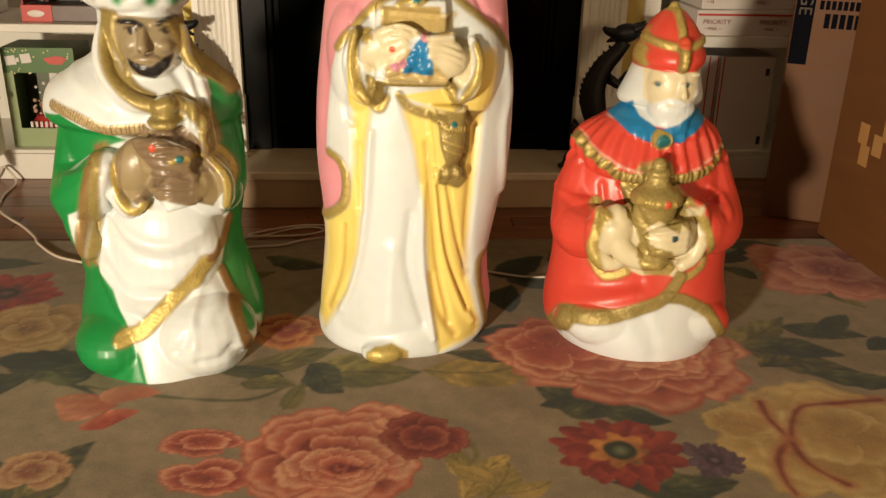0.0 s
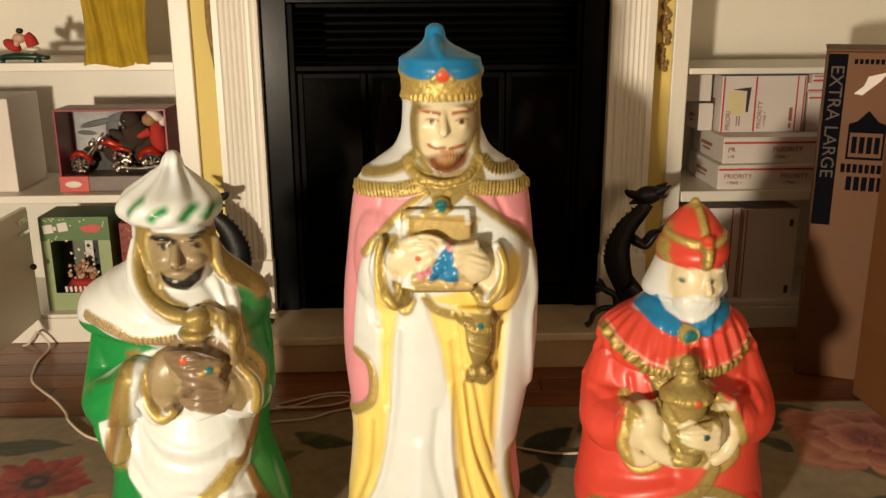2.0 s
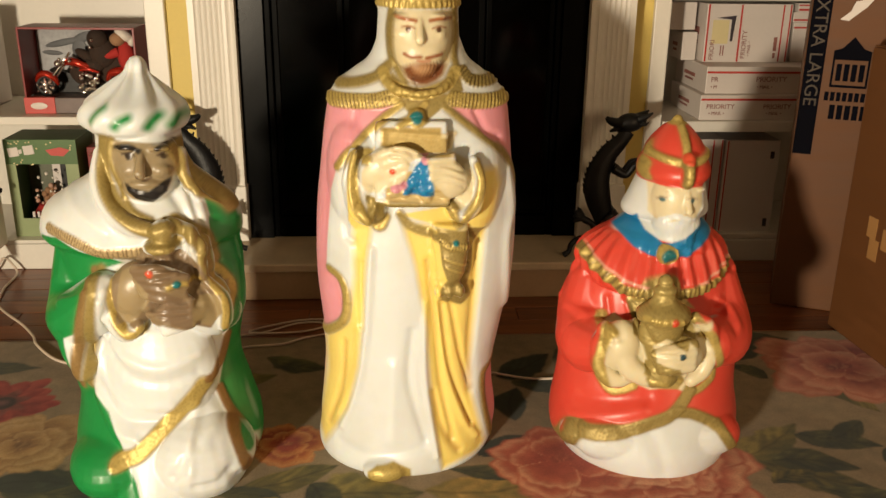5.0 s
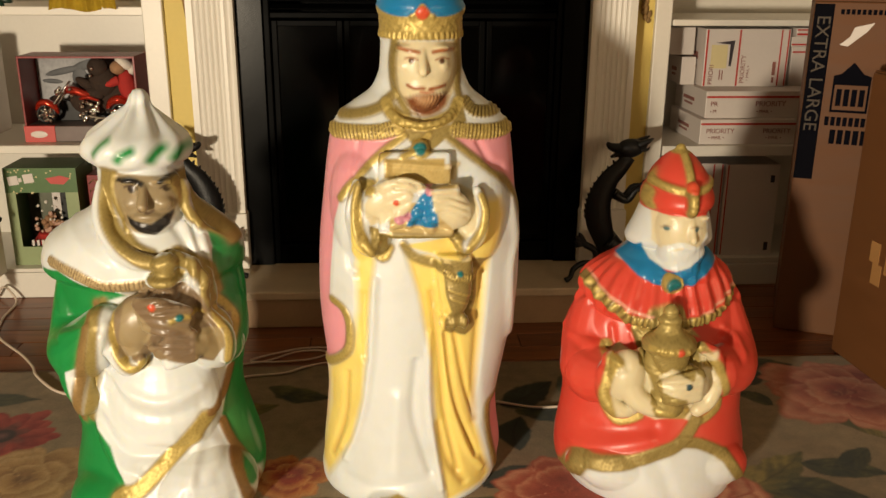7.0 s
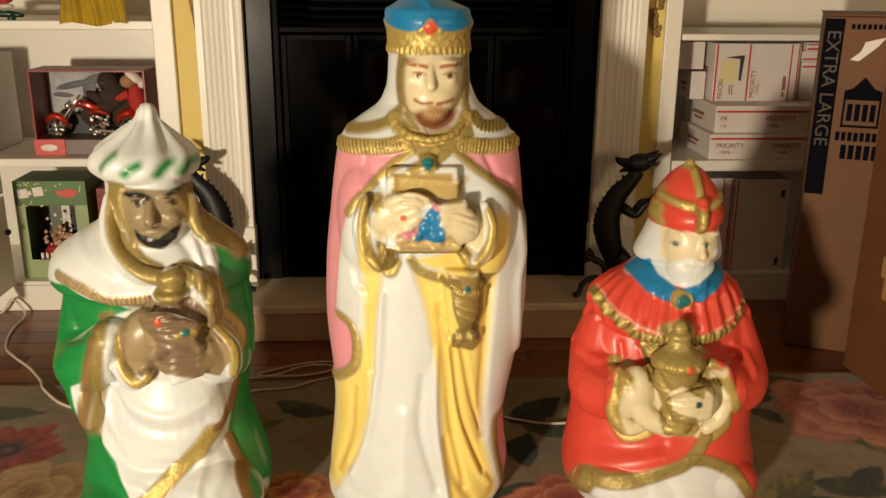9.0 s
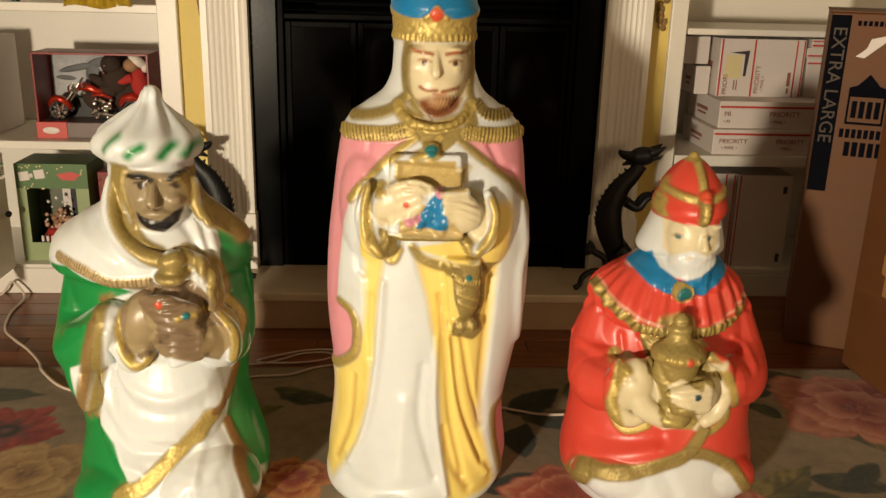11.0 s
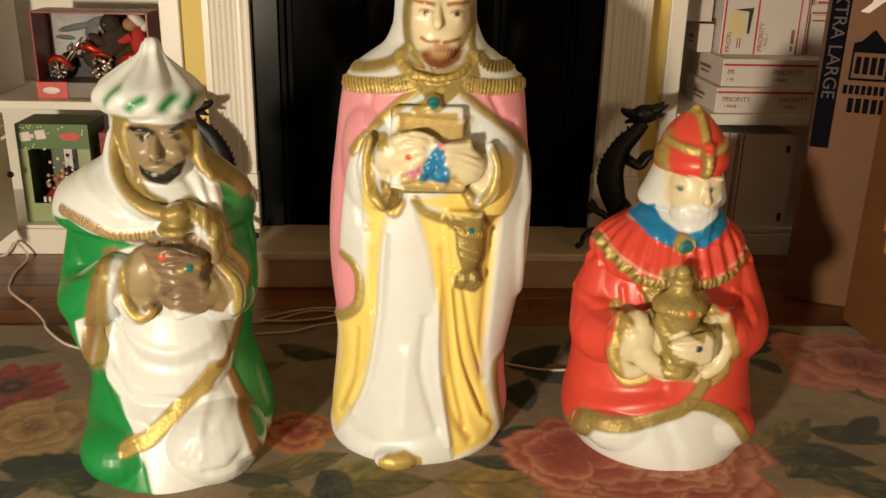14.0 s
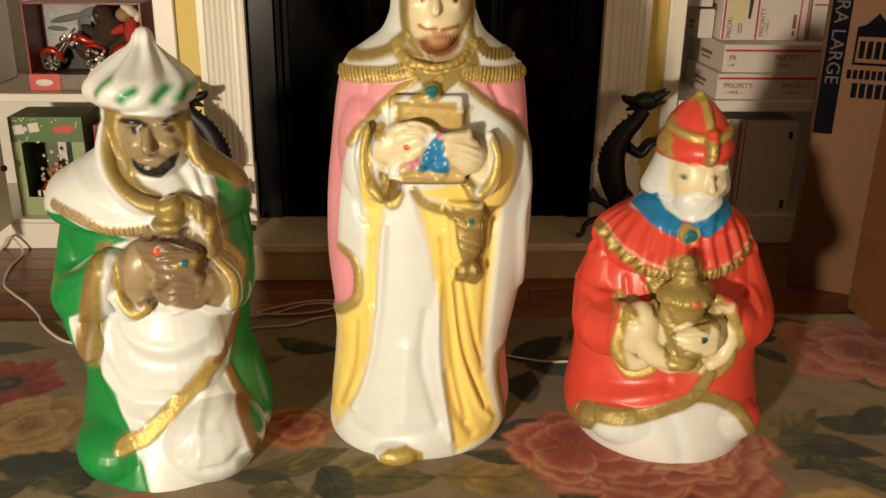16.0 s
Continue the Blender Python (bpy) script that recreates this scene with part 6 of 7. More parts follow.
    for run in (((0.560, 1.518), (0.555, 1.468), (0.562, 1.427), (0.566, 1.402)), ((0.566, 1.402), (0.592, 1.458), (0.629, 1.503), (0.694, 1.512), (0.781, 1.521)),
                ((0.566, 1.402), (0.541, 1.379), (0.522, 1.349), (0.512, 1.299), (0.514, 1.265)), ((0.565, 1.395), (0.565, 1.348), (0.580, 1.314), (0.602, 1.285))):
        w.stem(run, 0.010, (0.36, 0.13, 0.045), 0.010)
        w.stem(run, 0.0045, (0.17, 0.030, 0.012), 0.004)
    w.daisy(0.279, 1.382, 0.104, (0.15, 0.010, 0.008), (0.30, 0.040, 0.020), (0.42, 0.16, 0.035), (0.040, 0.045, 0.020), 18, 1)
    w.daisy(0.421, 1.353, 0.055, (0.060, 0.030, 0.045), (0.12, 0.065, 0.085), (0.09, 0.04, 0.06), (0.05, 0.03, 0.04), 9, 2)
    w.rose(-0.380, 1.425, 0.070, (0.22, 0.03, 0.018), mid, pale, 31, ((1.0, 5), (0.6, 4)), squash=0.6)
    w.rose(-0.360, 1.335, 0.075, (0.22, 0.03, 0.018), mid, pale, 32, ((1.0, 5), (0.6, 4)), squash=0.6)
    w.rose(-0.172, 1.398, 0.160, deep, mid, pale, 7, ((1.0, 6), (0.84, 6), (0.68, 5), (0.52, 5), (0.36, 4), (0.22, 4)), heart=(0.10, -0.34))
    w.rose(-0.03, 1.43, 0.075, (0.12, 0.008, 0.006), (0.22, 0.03, 0.016), (0.32, 0.09, 0.045), 8, ((1.0, 6), (0.6, 4)))
    w.leaf(-0.545, 1.495, 0.10, 0.05, 20, (0.28, 0.02, 0.012), (0.46, 0.15, 0.07), 43, False)
    w.leaf(-0.60, 1.55, 0.12, 0.08, 170, (0.30, 0.08, 0.04), (0.44, 0.18, 0.10), 44, False)
    w.leaf(-0.53, 1.57, 0.10, 0.06, 20, (0.34, 0.10, 0.05), (0.44, 0.18, 0.10), 45, False)
    w.daisy(-0.90, 1.99, 0.115, (0.20, 0.012, 0.010), (0.36, 0.055, 0.035), (0.20, 0.04, 0.03), (0.05, 0.02, 0.02), 12, 3)
    w.rose(-0.80, 1.82, 0.14, (0.20, 0.10, 0.035), (0.34, 0.20, 0.075), (0.44, 0.29, 0.13), 9, ((1.0, 7), (0.7, 5), (0.4, 4)))
    w.rose(-0.29, 1.81, 0.085, (0.24, 0.03, 0.01), (0.42, 0.14, 0.035), (0.50, 0.24, 0.08), 10, ((1.0, 7), (0.6, 5)))
    w.rose(0.96, 2.10, 0.20, (0.24, 0.035, 0.022), (0.40, 0.13, 0.075), (0.48, 0.22, 0.14), 11, ((1.0, 8), (0.75, 7), (0.5, 5)))
    w.rose(-0.62, 1.36, 0.06, (0.2, 0.06, 0.03), (0.34, 0.18, 0.08), (0.42, 0.27, 0.13), 12, ((1.0, 6), (0.6, 4)))
    nx, ny = len(xs), len(ys)
    idx = np.arange(nx * ny).reshape(ny, nx)
    faces = np.stack([idx[:-1, :-1], idx[:-1, 1:], idx[1:, 1:], idx[1:, :-1]], -1).reshape(-1, 4)
    z = 0.0098 + 0.0006 * grow(w.p, 8) * np.clip((w.p[:, 1] - 1.2) * 5, 0, 1)
    me = bpy.data.meshes.new("woven_top")
    me.from_pydata(np.column_stack([w.p, z]), [], faces.tolist())
    layer = me.color_attributes.new("paint", "FLOAT_COLOR", "POINT")
    layer.data.foreach_set("color", np.column_stack([w.col, np.ones(len(w.col))]).ravel())
    me.materials.append(RUG)
    top = thing("rug", (0, 0, 0), "worn beige wool rug woven with large pink and red roses", "rug")
    woven = new("woven_top", me)
    woven.parent = top
    part("binding", block(-1.91, 2.11, -0.91, 2.305, -0.001, 0.0078, 0.003), RUG_EDGE, top, "brown bound edge")


rug()


# ---- cardboard boxes ----
near = thing("cardboard_carton", (1.040, 2.335, 0.0102), "large plain brown cardboard carton with taped seams", "box", turn=-86)
part("carton_body", block(0, 0.55, 0, 0.42, 0, 0.705, 0.005), CARTON, near)
part("top_flap", block(0.003, 0.27, 0.003, 0.417, 0.7055, 0.7095, 0.001), CARTON, near)
part("top_flap", block(0.276, 0.547, 0.003, 0.417, 0.7055, 0.7095, 0.001), CARTON, near)
part("packing_tape", block(0.24, 0.305, -0.0012, 0.0, 0.60, 0.704, 0), TAPE, near, "glossy clear tape")
for x, z in ((0.10, 0.275), (0.16, 0.26), (0.115, 0.225), (0.19, 0.30)):
    part("tape_patch", block(x, x + 0.035, -0.0016, -0.0002, z, z + 0.05, 0), TAPE, near, "glossy tape patch")

tall = thing("moving_carton", (0.958, 2.50, 0.0002), "tall brown moving carton with dark printed stripe and taped top", "box", turn=-24)
part("carton_body", block(0, 0.46, 0, 0.29, 0.0, 0.868, 0.004), CARTON, tall)
part("top_flap", block(-0.003, 0.46, 0.0, 0.145, 0.8685, 0.8725, 0.001), CARTON, tall)
part("top_flap", block(-0.003, 0.46, 0.148, 0.29, 0.8685, 0.8725, 0.001), CARTON, tall)
part("printed_stripe", block(0.002, 0.047, -0.0015, 0, 0.425, 0.862, 0), CARTON_DARK, tall, "near-black printed stripe")
lettering("stripe_lettering", "EXTRA LARGE", 0.044, STRIPE_WORDS, tall, (0.011, -0.0024, 0.835), (90, 90, 0), 1.02)
emblem = part("printed_emblem", outline([(0.066, 0.668), (0.066, 0.690), (0.084, 0.696), (0.109, 0.724), (0.134, 0.696), (0.152, 0.690), (0.152, 0.668)], -0.0015, 0), CARTON_DARK, tall, "dark blue printed house shape")
for row in ((0.066, 0.152, 0.600, 0.606), (0.066, 0.071, 0.606, 0.668), (0.147, 0.152, 0.606, 0.668), *((0.077 + 0.0175 * k, 0.089 + 0.0175 * k, 0.616, 0.658) for k in range(4))):
    part("print_bar", block(row[0], row[1], -0.0015, 0, row[2], row[3], 0), CARTON_DARK, emblem)
for count, x, pitch, wide, z0, z1 in ((7, 0.058, 0.014, 0.010, 0.566, 0.588), (5, 0.074, 0.018, 0.013, 0.520, 0.556), (9, 0.062, 0.012, 0.008, 0.838, 0.850)):
    for k in range(count):
        part("print_bar", block(x + pitch * k, x + pitch * k + wide, -0.0015, 0, z0, z1, 0), CARTON_DARK, tall, "dark unreadable print")
bm = outline([(0.068, 0.765), (0.090, 0.785), (0.098, 0.808), (0.142, 0.820), (0.126, 0.797), (0.105, 0.778), (0.088, 0.762)], -0.0022, -0.0005)
part("tape_scrap", bm, MAILER, tall, "torn scrap of pale shiny tape")


def mailer(at, w, d, h, stripes, label, turn=0, words=()):
    m = thing("postal_box", at, label, "box", "postal boxes on the shelf", turn=turn)
    part("box_body", block(0, w, 0, d, 0, h, 0.002), MAILER, m)
    for x0, x1, z0, z1 in stripes:
        part("red_stripe", block(x0, x1, -0.0012, 0, z0, z1, 0), RED_INK, m, "red printed stripe")
    for text, x, z, size, rot in words:
        lettering("lettering", text, size, GREY_INK, m, (x, -0.0018, z), rot)
    for a, b, z0, z1 in ((0.35, 0.7, 0.45, 0.58), (0.40, 0.66, 0.28, 0.36)):
        part("end_print", block(-0.0012, 0, d * a, d * b, h * z0, h * z1, 0), GREY_INK, m, "faint print on the end")
    return m


UP = (90, -90, 0)
mailer((0.832, 2.862, 0.4405), 0.345, 0.29, 0.074, ((0.002, 0.343, 0.058, 0.064),), "flat white postal box with a red stripe", words=(("PRIORITY", 0.018, 0.034, 0.020, (90, 0, 0)), ("\u2022 MAIL \u2022", 0.026, 0.016, 0.014, (90, 0, 0)), ("PRIORITY", 0.19, 0.034, 0.020, (90, 0, 0)), ("\u2022 MAIL \u2022", 0.20, 0.016, 0.014, (90, 0, 0))))
mailer((0.850, 2.885, 0.5150), 0.345, 0.29, 0.080, ((0.002, 0.343, 0.060, 0.066),), "flat white postal box with a red stripe", words=(("PR", 0.014, 0.036, 0.020, (90, 0, 0)), ("\u2022 M", 0.014, 0.016, 0.014, (90, 0, 0)), ("PRIORITY", 0.15, 0.036, 0.022, (90, 0, 0)), ("\u2022 MAIL \u2022", 0.155, 0.016, 0.014, (90, 0, 0))))
front = mailer((0.868, 2.985, 0.5955), 0.262, 0.16, 0.172, ((0.003, 0.008, 0.002, 0.17), (0.103, 0.108, 0.002, 0.17), (0.232, 0.236, 0.002, 0.17), (0.254, 0.258, 0.002, 0.17)), "white postal box on its side with a yellow note", words=(("PRIORITY", 0.128, 0.010, 0.020, UP), ("\u2022 MAIL \u2022", 0.142, 0.018, 0.013, UP), ("PRIORI", 0.030, 0.006, 0.020, UP)))
part("paper_note", block(0.020, 0.070, -0.002, -0.0003, 0.055, 0.125, 0), NOTE, front, "pale yellow paper note")
part("corner_strip", outline([(0.032, 0.131), (0.090, 0.138), (0.084, 0.062), (0.077, 0.062), (0.077, 0.126)], -0.0016, -0.0002), DARK_INK, front, "dark strip around the upper right of the note")
for row in ((0.050, 0.053, 0.02, 0.05), (0.058, 0.061, 0.02, 0.05), (0.215, 0.222, 0.012, 0.028), (0.214, 0.224, 0.034, 0.075)):
    part("print_bar", block(row[0], row[1], -0.0012, 0, row[2], row[3], 0), GREY_INK, front)
tall_mail = mailer((0.930, 2.872, 0.0885), 0.168, 0.28, 0.288, ((0.004, 0.008, 0.002, 0.286),), "large white postal box standing in the cupboard")
for x, z, wide, high in ((0.140, 0.232, 0.012, 0.022), (0.142, 0.016, 0.012, 0.026)):
    part("print_mark", block(x, x + wide, -0.0014, 0, z, z + high, 0), DARK_INK, tall_mail, "small dark printed mark")
mailer((0.742, 2.880, 0.0885), 0.184, 0.28, 0.290, ((0.150, 0.154, 0.002, 0.288), (0.176, 0.180, 0.002, 0.288)), "white postal box with red edge stripes in the cupboard")
mailer((0.765, 3.03, 0.687), 0.085, 0.15, 0.082, (), "white postal box end with grey print")
mailer((0.815, 3.03, 0.5955), 0.045, 0.13, 0.085, (), "small white postal box standing on end")
mailer((1.145, 3.0, 0.5955), 0.24, 0.18, 0.118, ((0.002, 0.238, 0.100, 0.105),), "white postal box with a thin red stripe")
mailer((1.140, 3.0, 0.714), 0.24, 0.18, 0.030, ((0.002, 0.238, 0.004, 0.009),), "thin white postal box with a red edge")
mailer((1.148, 2.99, 0.7445), 0.24, 0.18, 0.026, ((0.002, 0.238, 0.004, 0.010), (0.002, 0.238, 0.018, 0.022)), "thin white and red postal box lid")
block_box = thing("white_carton", (-1.52, 2.90, 0.4525), "plain white box standing on the bookcase shelf", "box")
part("box_body", block(0, 0.265, 0, 0.22, 0, 0.275, 0.003), MAILER, block_box)

# ---- motorcycle toy in its window box ----
toy = thing("toy_motorcycle_box", (-1.128, 2.895, 0.4525), "dark red window box with a plush bear on a toy motorcycle", "toy box")
W, D, Hh = 0.325, 0.13, 0.242
part("box_frame", blocks(((0, W, D - 0.004, D, 0, Hh), (0, 0.006, 0, D - 0.004, 0.046, Hh), (W - 0.006, W, 0, D - 0.004, 0.046, Hh), (0.006, W - 0.006, 0, D - 0.004, Hh - 0.006, Hh)), 0.001), TOY_RED, toy)
part("scene_card", block(0.007, W - 0.007, D - 0.008, D - 0.005, 0.046, Hh - 0.007, 0), TOY_SCENE, toy, "grey printed snowy landscape")
for x, z, rx, rz, tip in ((0.085, 0.188, 0.055, 0.010, -12), (0.050, 0.158, 0.030, 0.007, 4), (0.130, 0.170, 0.022, 0.030, 0), (0.150, 0.205, 0.040, 0.014, -18)):
    part("printed_hill", ball((x, D - 0.009, z), (rx, 0.002, rz), (0, tip, 0), None, 14), TOY_HILL, toy, "dark printed hill")
# black sheet added to stand for the dark bottom of the box
bm = outline([(0.008, 0.046), (0.008, 0.078), (0.040, 0.092), (0.075, 0.106), (0.105, 0.100), (0.128, 0.150), (0.165, 0.170), (0.318, 0.150), (0.318, 0.046)], D - 0.030, D - 0.012)
part("black_backing", bm, RUBBER, toy, "black sheet in place of the dark lower interior")
part("front_panel", block(0, W, 0.0, D, 0, 0.045, 0.002), TOY_FRONT, toy, "brown lower panel of the box")
tag = part("brand_tag", block(-0.003, 0.083, -0.003, 0.02, -0.0002, 0.046, 0.001), TOY_TAG, toy, "red corner panel with a pale oval")
part("oval", ball((0.038, -0.0035, 0.022), (0.024, 0.002, 0.010)), MAILER, tag)


def wheel(cx, z, r, parent):
    bm = bmesh.new()
    n, m = 28, 8
    rings = [[bm.verts.new((cx + (r + 0.006 * math.cos(b)) * math.cos(a), 0.045 + 0.009 * math.sin(b), z + (r + 0.006 * math.cos(b)) * math.sin(a))) for b in np.arange(m) * 2 * math.pi / m] for a in np.arange(n) * 2 * math.pi / n]
    for i in range(n):
        for k in range(m):
            bm.faces.new((rings[i][k], rings[i][(k + 1) % m], rings[(i + 1) % n][(k + 1) % m], rings[(i + 1) % n][k]))
    w = part("wheel", bm, RUBBER, parent, "black toy tyre", True)
    bm = bmesh.new()
    ball((cx, 0.040, z), 0.008, bm=bm, n=10)
    for a in np.arange(8) * math.pi / 4 + 0.2:
        sweep([(cx, 0.042, z), (cx + r * 0.5 * math.cos(a), 0.040, z + r * 0.5 * math.sin(a)), (cx + r * math.cos(a), 0.042, z + r * math.sin(a))], [0.003, 0.0022, 0.003], 6, bm, steps=2)
    part("spokes", bm, CHROME, w, "chrome spokes", True)


bike = part("motorcycle", sweep([(0.095, 0.05, 0.135), (0.13, 0.045, 0.142), (0.165, 0.045, 0.130), (0.20, 0.05, 0.125)], [0.006, 0.012, 0.010, 0.006]), CANDY, toy, "candy red toy motorcycle tank", True)
wheel(0.050, 0.075, 0.024, bike)
wheel(0.262, 0.076, 0.026, bike)
bm = sweep([(0.022, 0.042, 0.086), (0.035, 0.040, 0.104), (0.055, 0.040, 0.108), (0.076, 0.042, 0.094), (0.084, 0.044, 0.075)], [0.004, 0.009, 0.010, 0.009, 0.004], flat=1.6)
part("mudguard", bm, CANDY, bike, "glossy red mudguard", True)
bm = sweep([(0.225, 0.042, 0.090), (0.24, 0.040, 0.110), (0.265, 0.040, 0.115), (0.29, 0.042, 0.100)], [0.006, 0.012, 0.013, 0.006], flat=1.5)
part("mudguard", bm, CANDY, bike, "glossy red mudguard", True)
bm = sweep([(0.150, 0.036, 0.118), (0.175, 0.034, 0.122), (0.205, 0.036, 0.112)], [0.004, 0.006, 0.003])
part("side_panel", bm, CANDY, bike, "glossy red side panel", True)
bm = sweep([(0.058, 0.036, 0.082), (0.085, 0.036, 0.115), (0.112, 0.040, 0.150), (0.125, 0.045, 0.168)], 0.0035)
sweep([(0.066, 0.052, 0.082), (0.092, 0.052, 0.115), (0.118, 0.050, 0.150)], 0.0035, bm=bm)
ball((0.092, 0.032, 0.138), (0.010, 0.009, 0.010), bm=bm, n=12)
for _ in range(26):
    ball((random.uniform(0.150, 0.205), random.uniform(0.024, 0.040), random.uniform(0.056, 0.112)), random.uniform(0.003, 0.009), bm=bm, n=8)
for _ in range(18):
    ball((random.uniform(0.025, 0.075), random.uniform(0.026, 0.036), random.uniform(0.054, 0.090)), random.uniform(0.0025, 0.006), bm=bm, n=8)
for x, z in ((0.100, 0.150), (0.110, 0.140), (0.128, 0.146), (0.132, 0.128), (0.190, 0.185), (0.196, 0.205)):
    ball((x, 0.026, z), 0.0055, bm=bm, n=10)
for _ in range(5):
    ball((random.uniform(0.232, 0.25), 0.032, random.uniform(0.066, 0.088)), random.uniform(0.004, 0.008), bm=bm, n=8)
sweep([(0.17, 0.034, 0.068), (0.21, 0.030, 0.062), (0.25, 0.030, 0.064), (0.285, 0.03, 0.07)], 0.005, bm=bm)
tagged(part("engine_and_fork", bm, CHROME, bike, "chrome engine, fork and exhaust", True), kind="stuff")
bm = ball((0.215, 0.062, 0.165), (0.040, 0.030, 0.045))
ball((0.205, 0.055, 0.205), (0.030, 0.028, 0.030), bm=bm)
ball((0.165, 0.055, 0.160), (0.030, 0.014, 0.014), (0, 30, 0), bm)
ball((0.19, 0.052, 0.130), (0.028, 0.016, 0.020), bm=bm)
ball((0.170, 0.070, 0.110), (0.060, 0.020, 0.045), bm=bm)
ball((0.250, 0.068, 0.110), (0.050, 0.022, 0.050), bm=bm)
part("plush_rider", bm, FUR_DARK, toy, "dark plush rider on the toy", True)
bm = ball((0.282, 0.062, 0.150), (0.026, 0.028, 0.050), (0, -8, 0))
sweep([(0.262, 0.05, 0.170), (0.235, 0.045, 0.160), (0.212, 0.042, 0.158)], [0.014, 0.011, 0.009], bm=bm)
part("plush_passenger", bm, FUR_RED, toy, "red felt clothes of the second rider", True)
part("plush_face", ball((0.262, 0.052, 0.205), (0.022, 0.022, 0.020)), TAN, toy, "tan plush face", True)
bm = ball((0.280, 0.060, 0.218), (0.030, 0.026, 0.016), (0, 35, 0))
ball((0.300, 0.058, 0.200), (0.012, 0.014, 0.016), bm=bm)
part("fur_cap", bm, FUR_WHITE, toy, "white fur cap", True)

# ---- green sweets box in the cupboard ----
sweet = thing("sweets_gift_box", (-1.196, 2.862, 0.0905), "green printed sweets box with a clear window on a shelf", "box")
W, D, Hh = 0.205, 0.15, 0.292
part("box_front", blocks(((0, 0.028, 0, 0.003, 0, 0.220), (W - 0.036, W, 0, 0.003, 0, 0.220), (0.028, W - 0.036, 0, 0.003, 0, 0.056)), 0), PALE_GREEN, sweet, "pale green frame of the window")
part("box_top_panel", block(0, W, 0, 0.003, 0.220, Hh, 0), GREEN_CARD, sweet, "dark green printed upper panel")
part("box_sides", blocks(((0, 0.003, 0.003, D, 0, Hh), (W - 0.003, W, 0.003, D, 0, Hh), (0.003, W - 0.003, 0.003, D, Hh - 0.003, Hh), (0.003, W - 0.003, 0.003, D, 0, 0.003)), 0), GREEN_CARD, sweet)
part("box_back", block(0.003, W - 0.003, D - 0.004, D, 0.003, Hh - 0.003, 0), DARK_WINDOW, sweet, "dark inside of the box")
bm = bmesh.new()
for k, (x, hgt) in enumerate(((0.012, 0.030), (0.042, 0.018), (0.056, 0.030))):
    if k == 1:
        block(x, x + 0.009, -0.0014, -0.0002, 0.252, 0.264, 0, bm)
        continue
    block(x, x + 0.029, -0.0014, -0.0002, 0.246, 0.246 + hgt - 0.004, 0, bm)
bmesh.ops.rotate(bm, verts=bm.verts, cent=(0.05, 0, 0.255), matrix=Matrix.Rotation(radians(-8), 3, "Y"))
part("emblem", bm, MAILER, sweet, "white printed emblem shapes")
bm = bmesh.new()
outline([(0.118, 0.262), (0.132, 0.246), (0.168, 0.244), (0.186, 0.262), (0.160, 0.270)], -0.0014, -0.0002, bm)
part("red_flash", bm, TOY_TAG, sweet, "red printed flash")
bm = bmesh.new()
for _ in range(22):
    ball((random.uniform(0.01, 0.195), -0.0006, random.uniform(0.218, 0.288)), (0.0025, 0.0008, 0.0025), bm=bm, n=6)
tagged(part("printed_dots", bm, NOTE, sweet, "small pale printed dots"), kind="stuff")
snow = part("snow_globe_base", sweep([(0.098, 0.075, 0.048), (0.098, 0.075, 0.062), (0.098, 0.075, 0.074), (0.098, 0.075, 0.082)], [0.055, 0.058, 0.050, 0.046], 28), FUR_RED, sweet, "striped red base of the ornament", True)
part("base_stripe", blocks([(0.050 + 0.014 * k, 0.057 + 0.014 * k, 0.014, 0.020, 0.055, 0.072) for k in range(7)], 0), MAILER, snow)
bm = bmesh.new()
for _ in range(42):
    a, r = random.uniform(0, 6.28), random.uniform(0, 0.045)
    ball((0.098 + r * math.cos(a), 0.070 + 0.6 * r * math.sin(a), 0.088 + random.uniform(0, 0.062) * (1 - r / 0.07)), random.uniform(0.006, 0.013), bm=bm, n=8)
part("ornament_pieces", bm, TAN, sweet, "heap of small brown and pink toys", True)
bm = bmesh.new()
for _ in range(16):
    ball((0.098 + random.uniform(-0.04, 0.04), 0.045 + random.uniform(-0.012, 0.01), 0.09 + random.uniform(0, 0.055)), random.uniform(0.004, 0.008), bm=bm, n=8)
part("ornament_details", bm, SANTA_PINK, sweet, "small pink details", True)
part("pale_card", block(0.092, 0.116, 0.10, 0.104, 0.06, 0.217, 0), MAILER, sweet, "pale printed card inside the box")
# panel added for the dark right part of the window
part("dark_panel", block(0.118, 0.168, 0.098, 0.104, 0.06, 0.217, 0), RUBBER, sweet, "dark panel at the right inside the box")
bm = bmesh.new()
for _ in range(14):
    ball((0.098 + random.uniform(-0.055, 0.055), 0.045 + random.uniform(-0.012, 0.02), 0.10 + random.uniform(0, 0.095)), random.uniform(0.0025, 0.006), bm=bm, n=8)
tagged(part("snow_flecks", bm, FUR_WHITE, sweet, "white snow flecks", True), kind="stuff")
part("red_seal", block(0.150, 0.185, -0.0016, 0.0, 0.012, 0.040, 0.0005), TOY_TAG, sweet, "small red seal")
redbox = thing("red_gift_box", (-0.975, 2.90, 0.0905), "dark red patterned box beside the sweets box", "box")
part("box_body", block(0, 0.16, 0, 0.16, 0, 0.262, 0.002), TOY_RED, redbox)
bm = bmesh.new()
for k in range(10):
    z = 0.02 + 0.024 * k
    sweep([(0.006, -0.0005, z), (0.020, -0.0005, z + 0.012), (0.034, -0.0005, z), (0.048, -0.0005, z + 0.012)], 0.0016, 5, bm, steps=3)
part("gold_scrolls", bm, BRASS, redbox, "thin gilt scrolls", True)

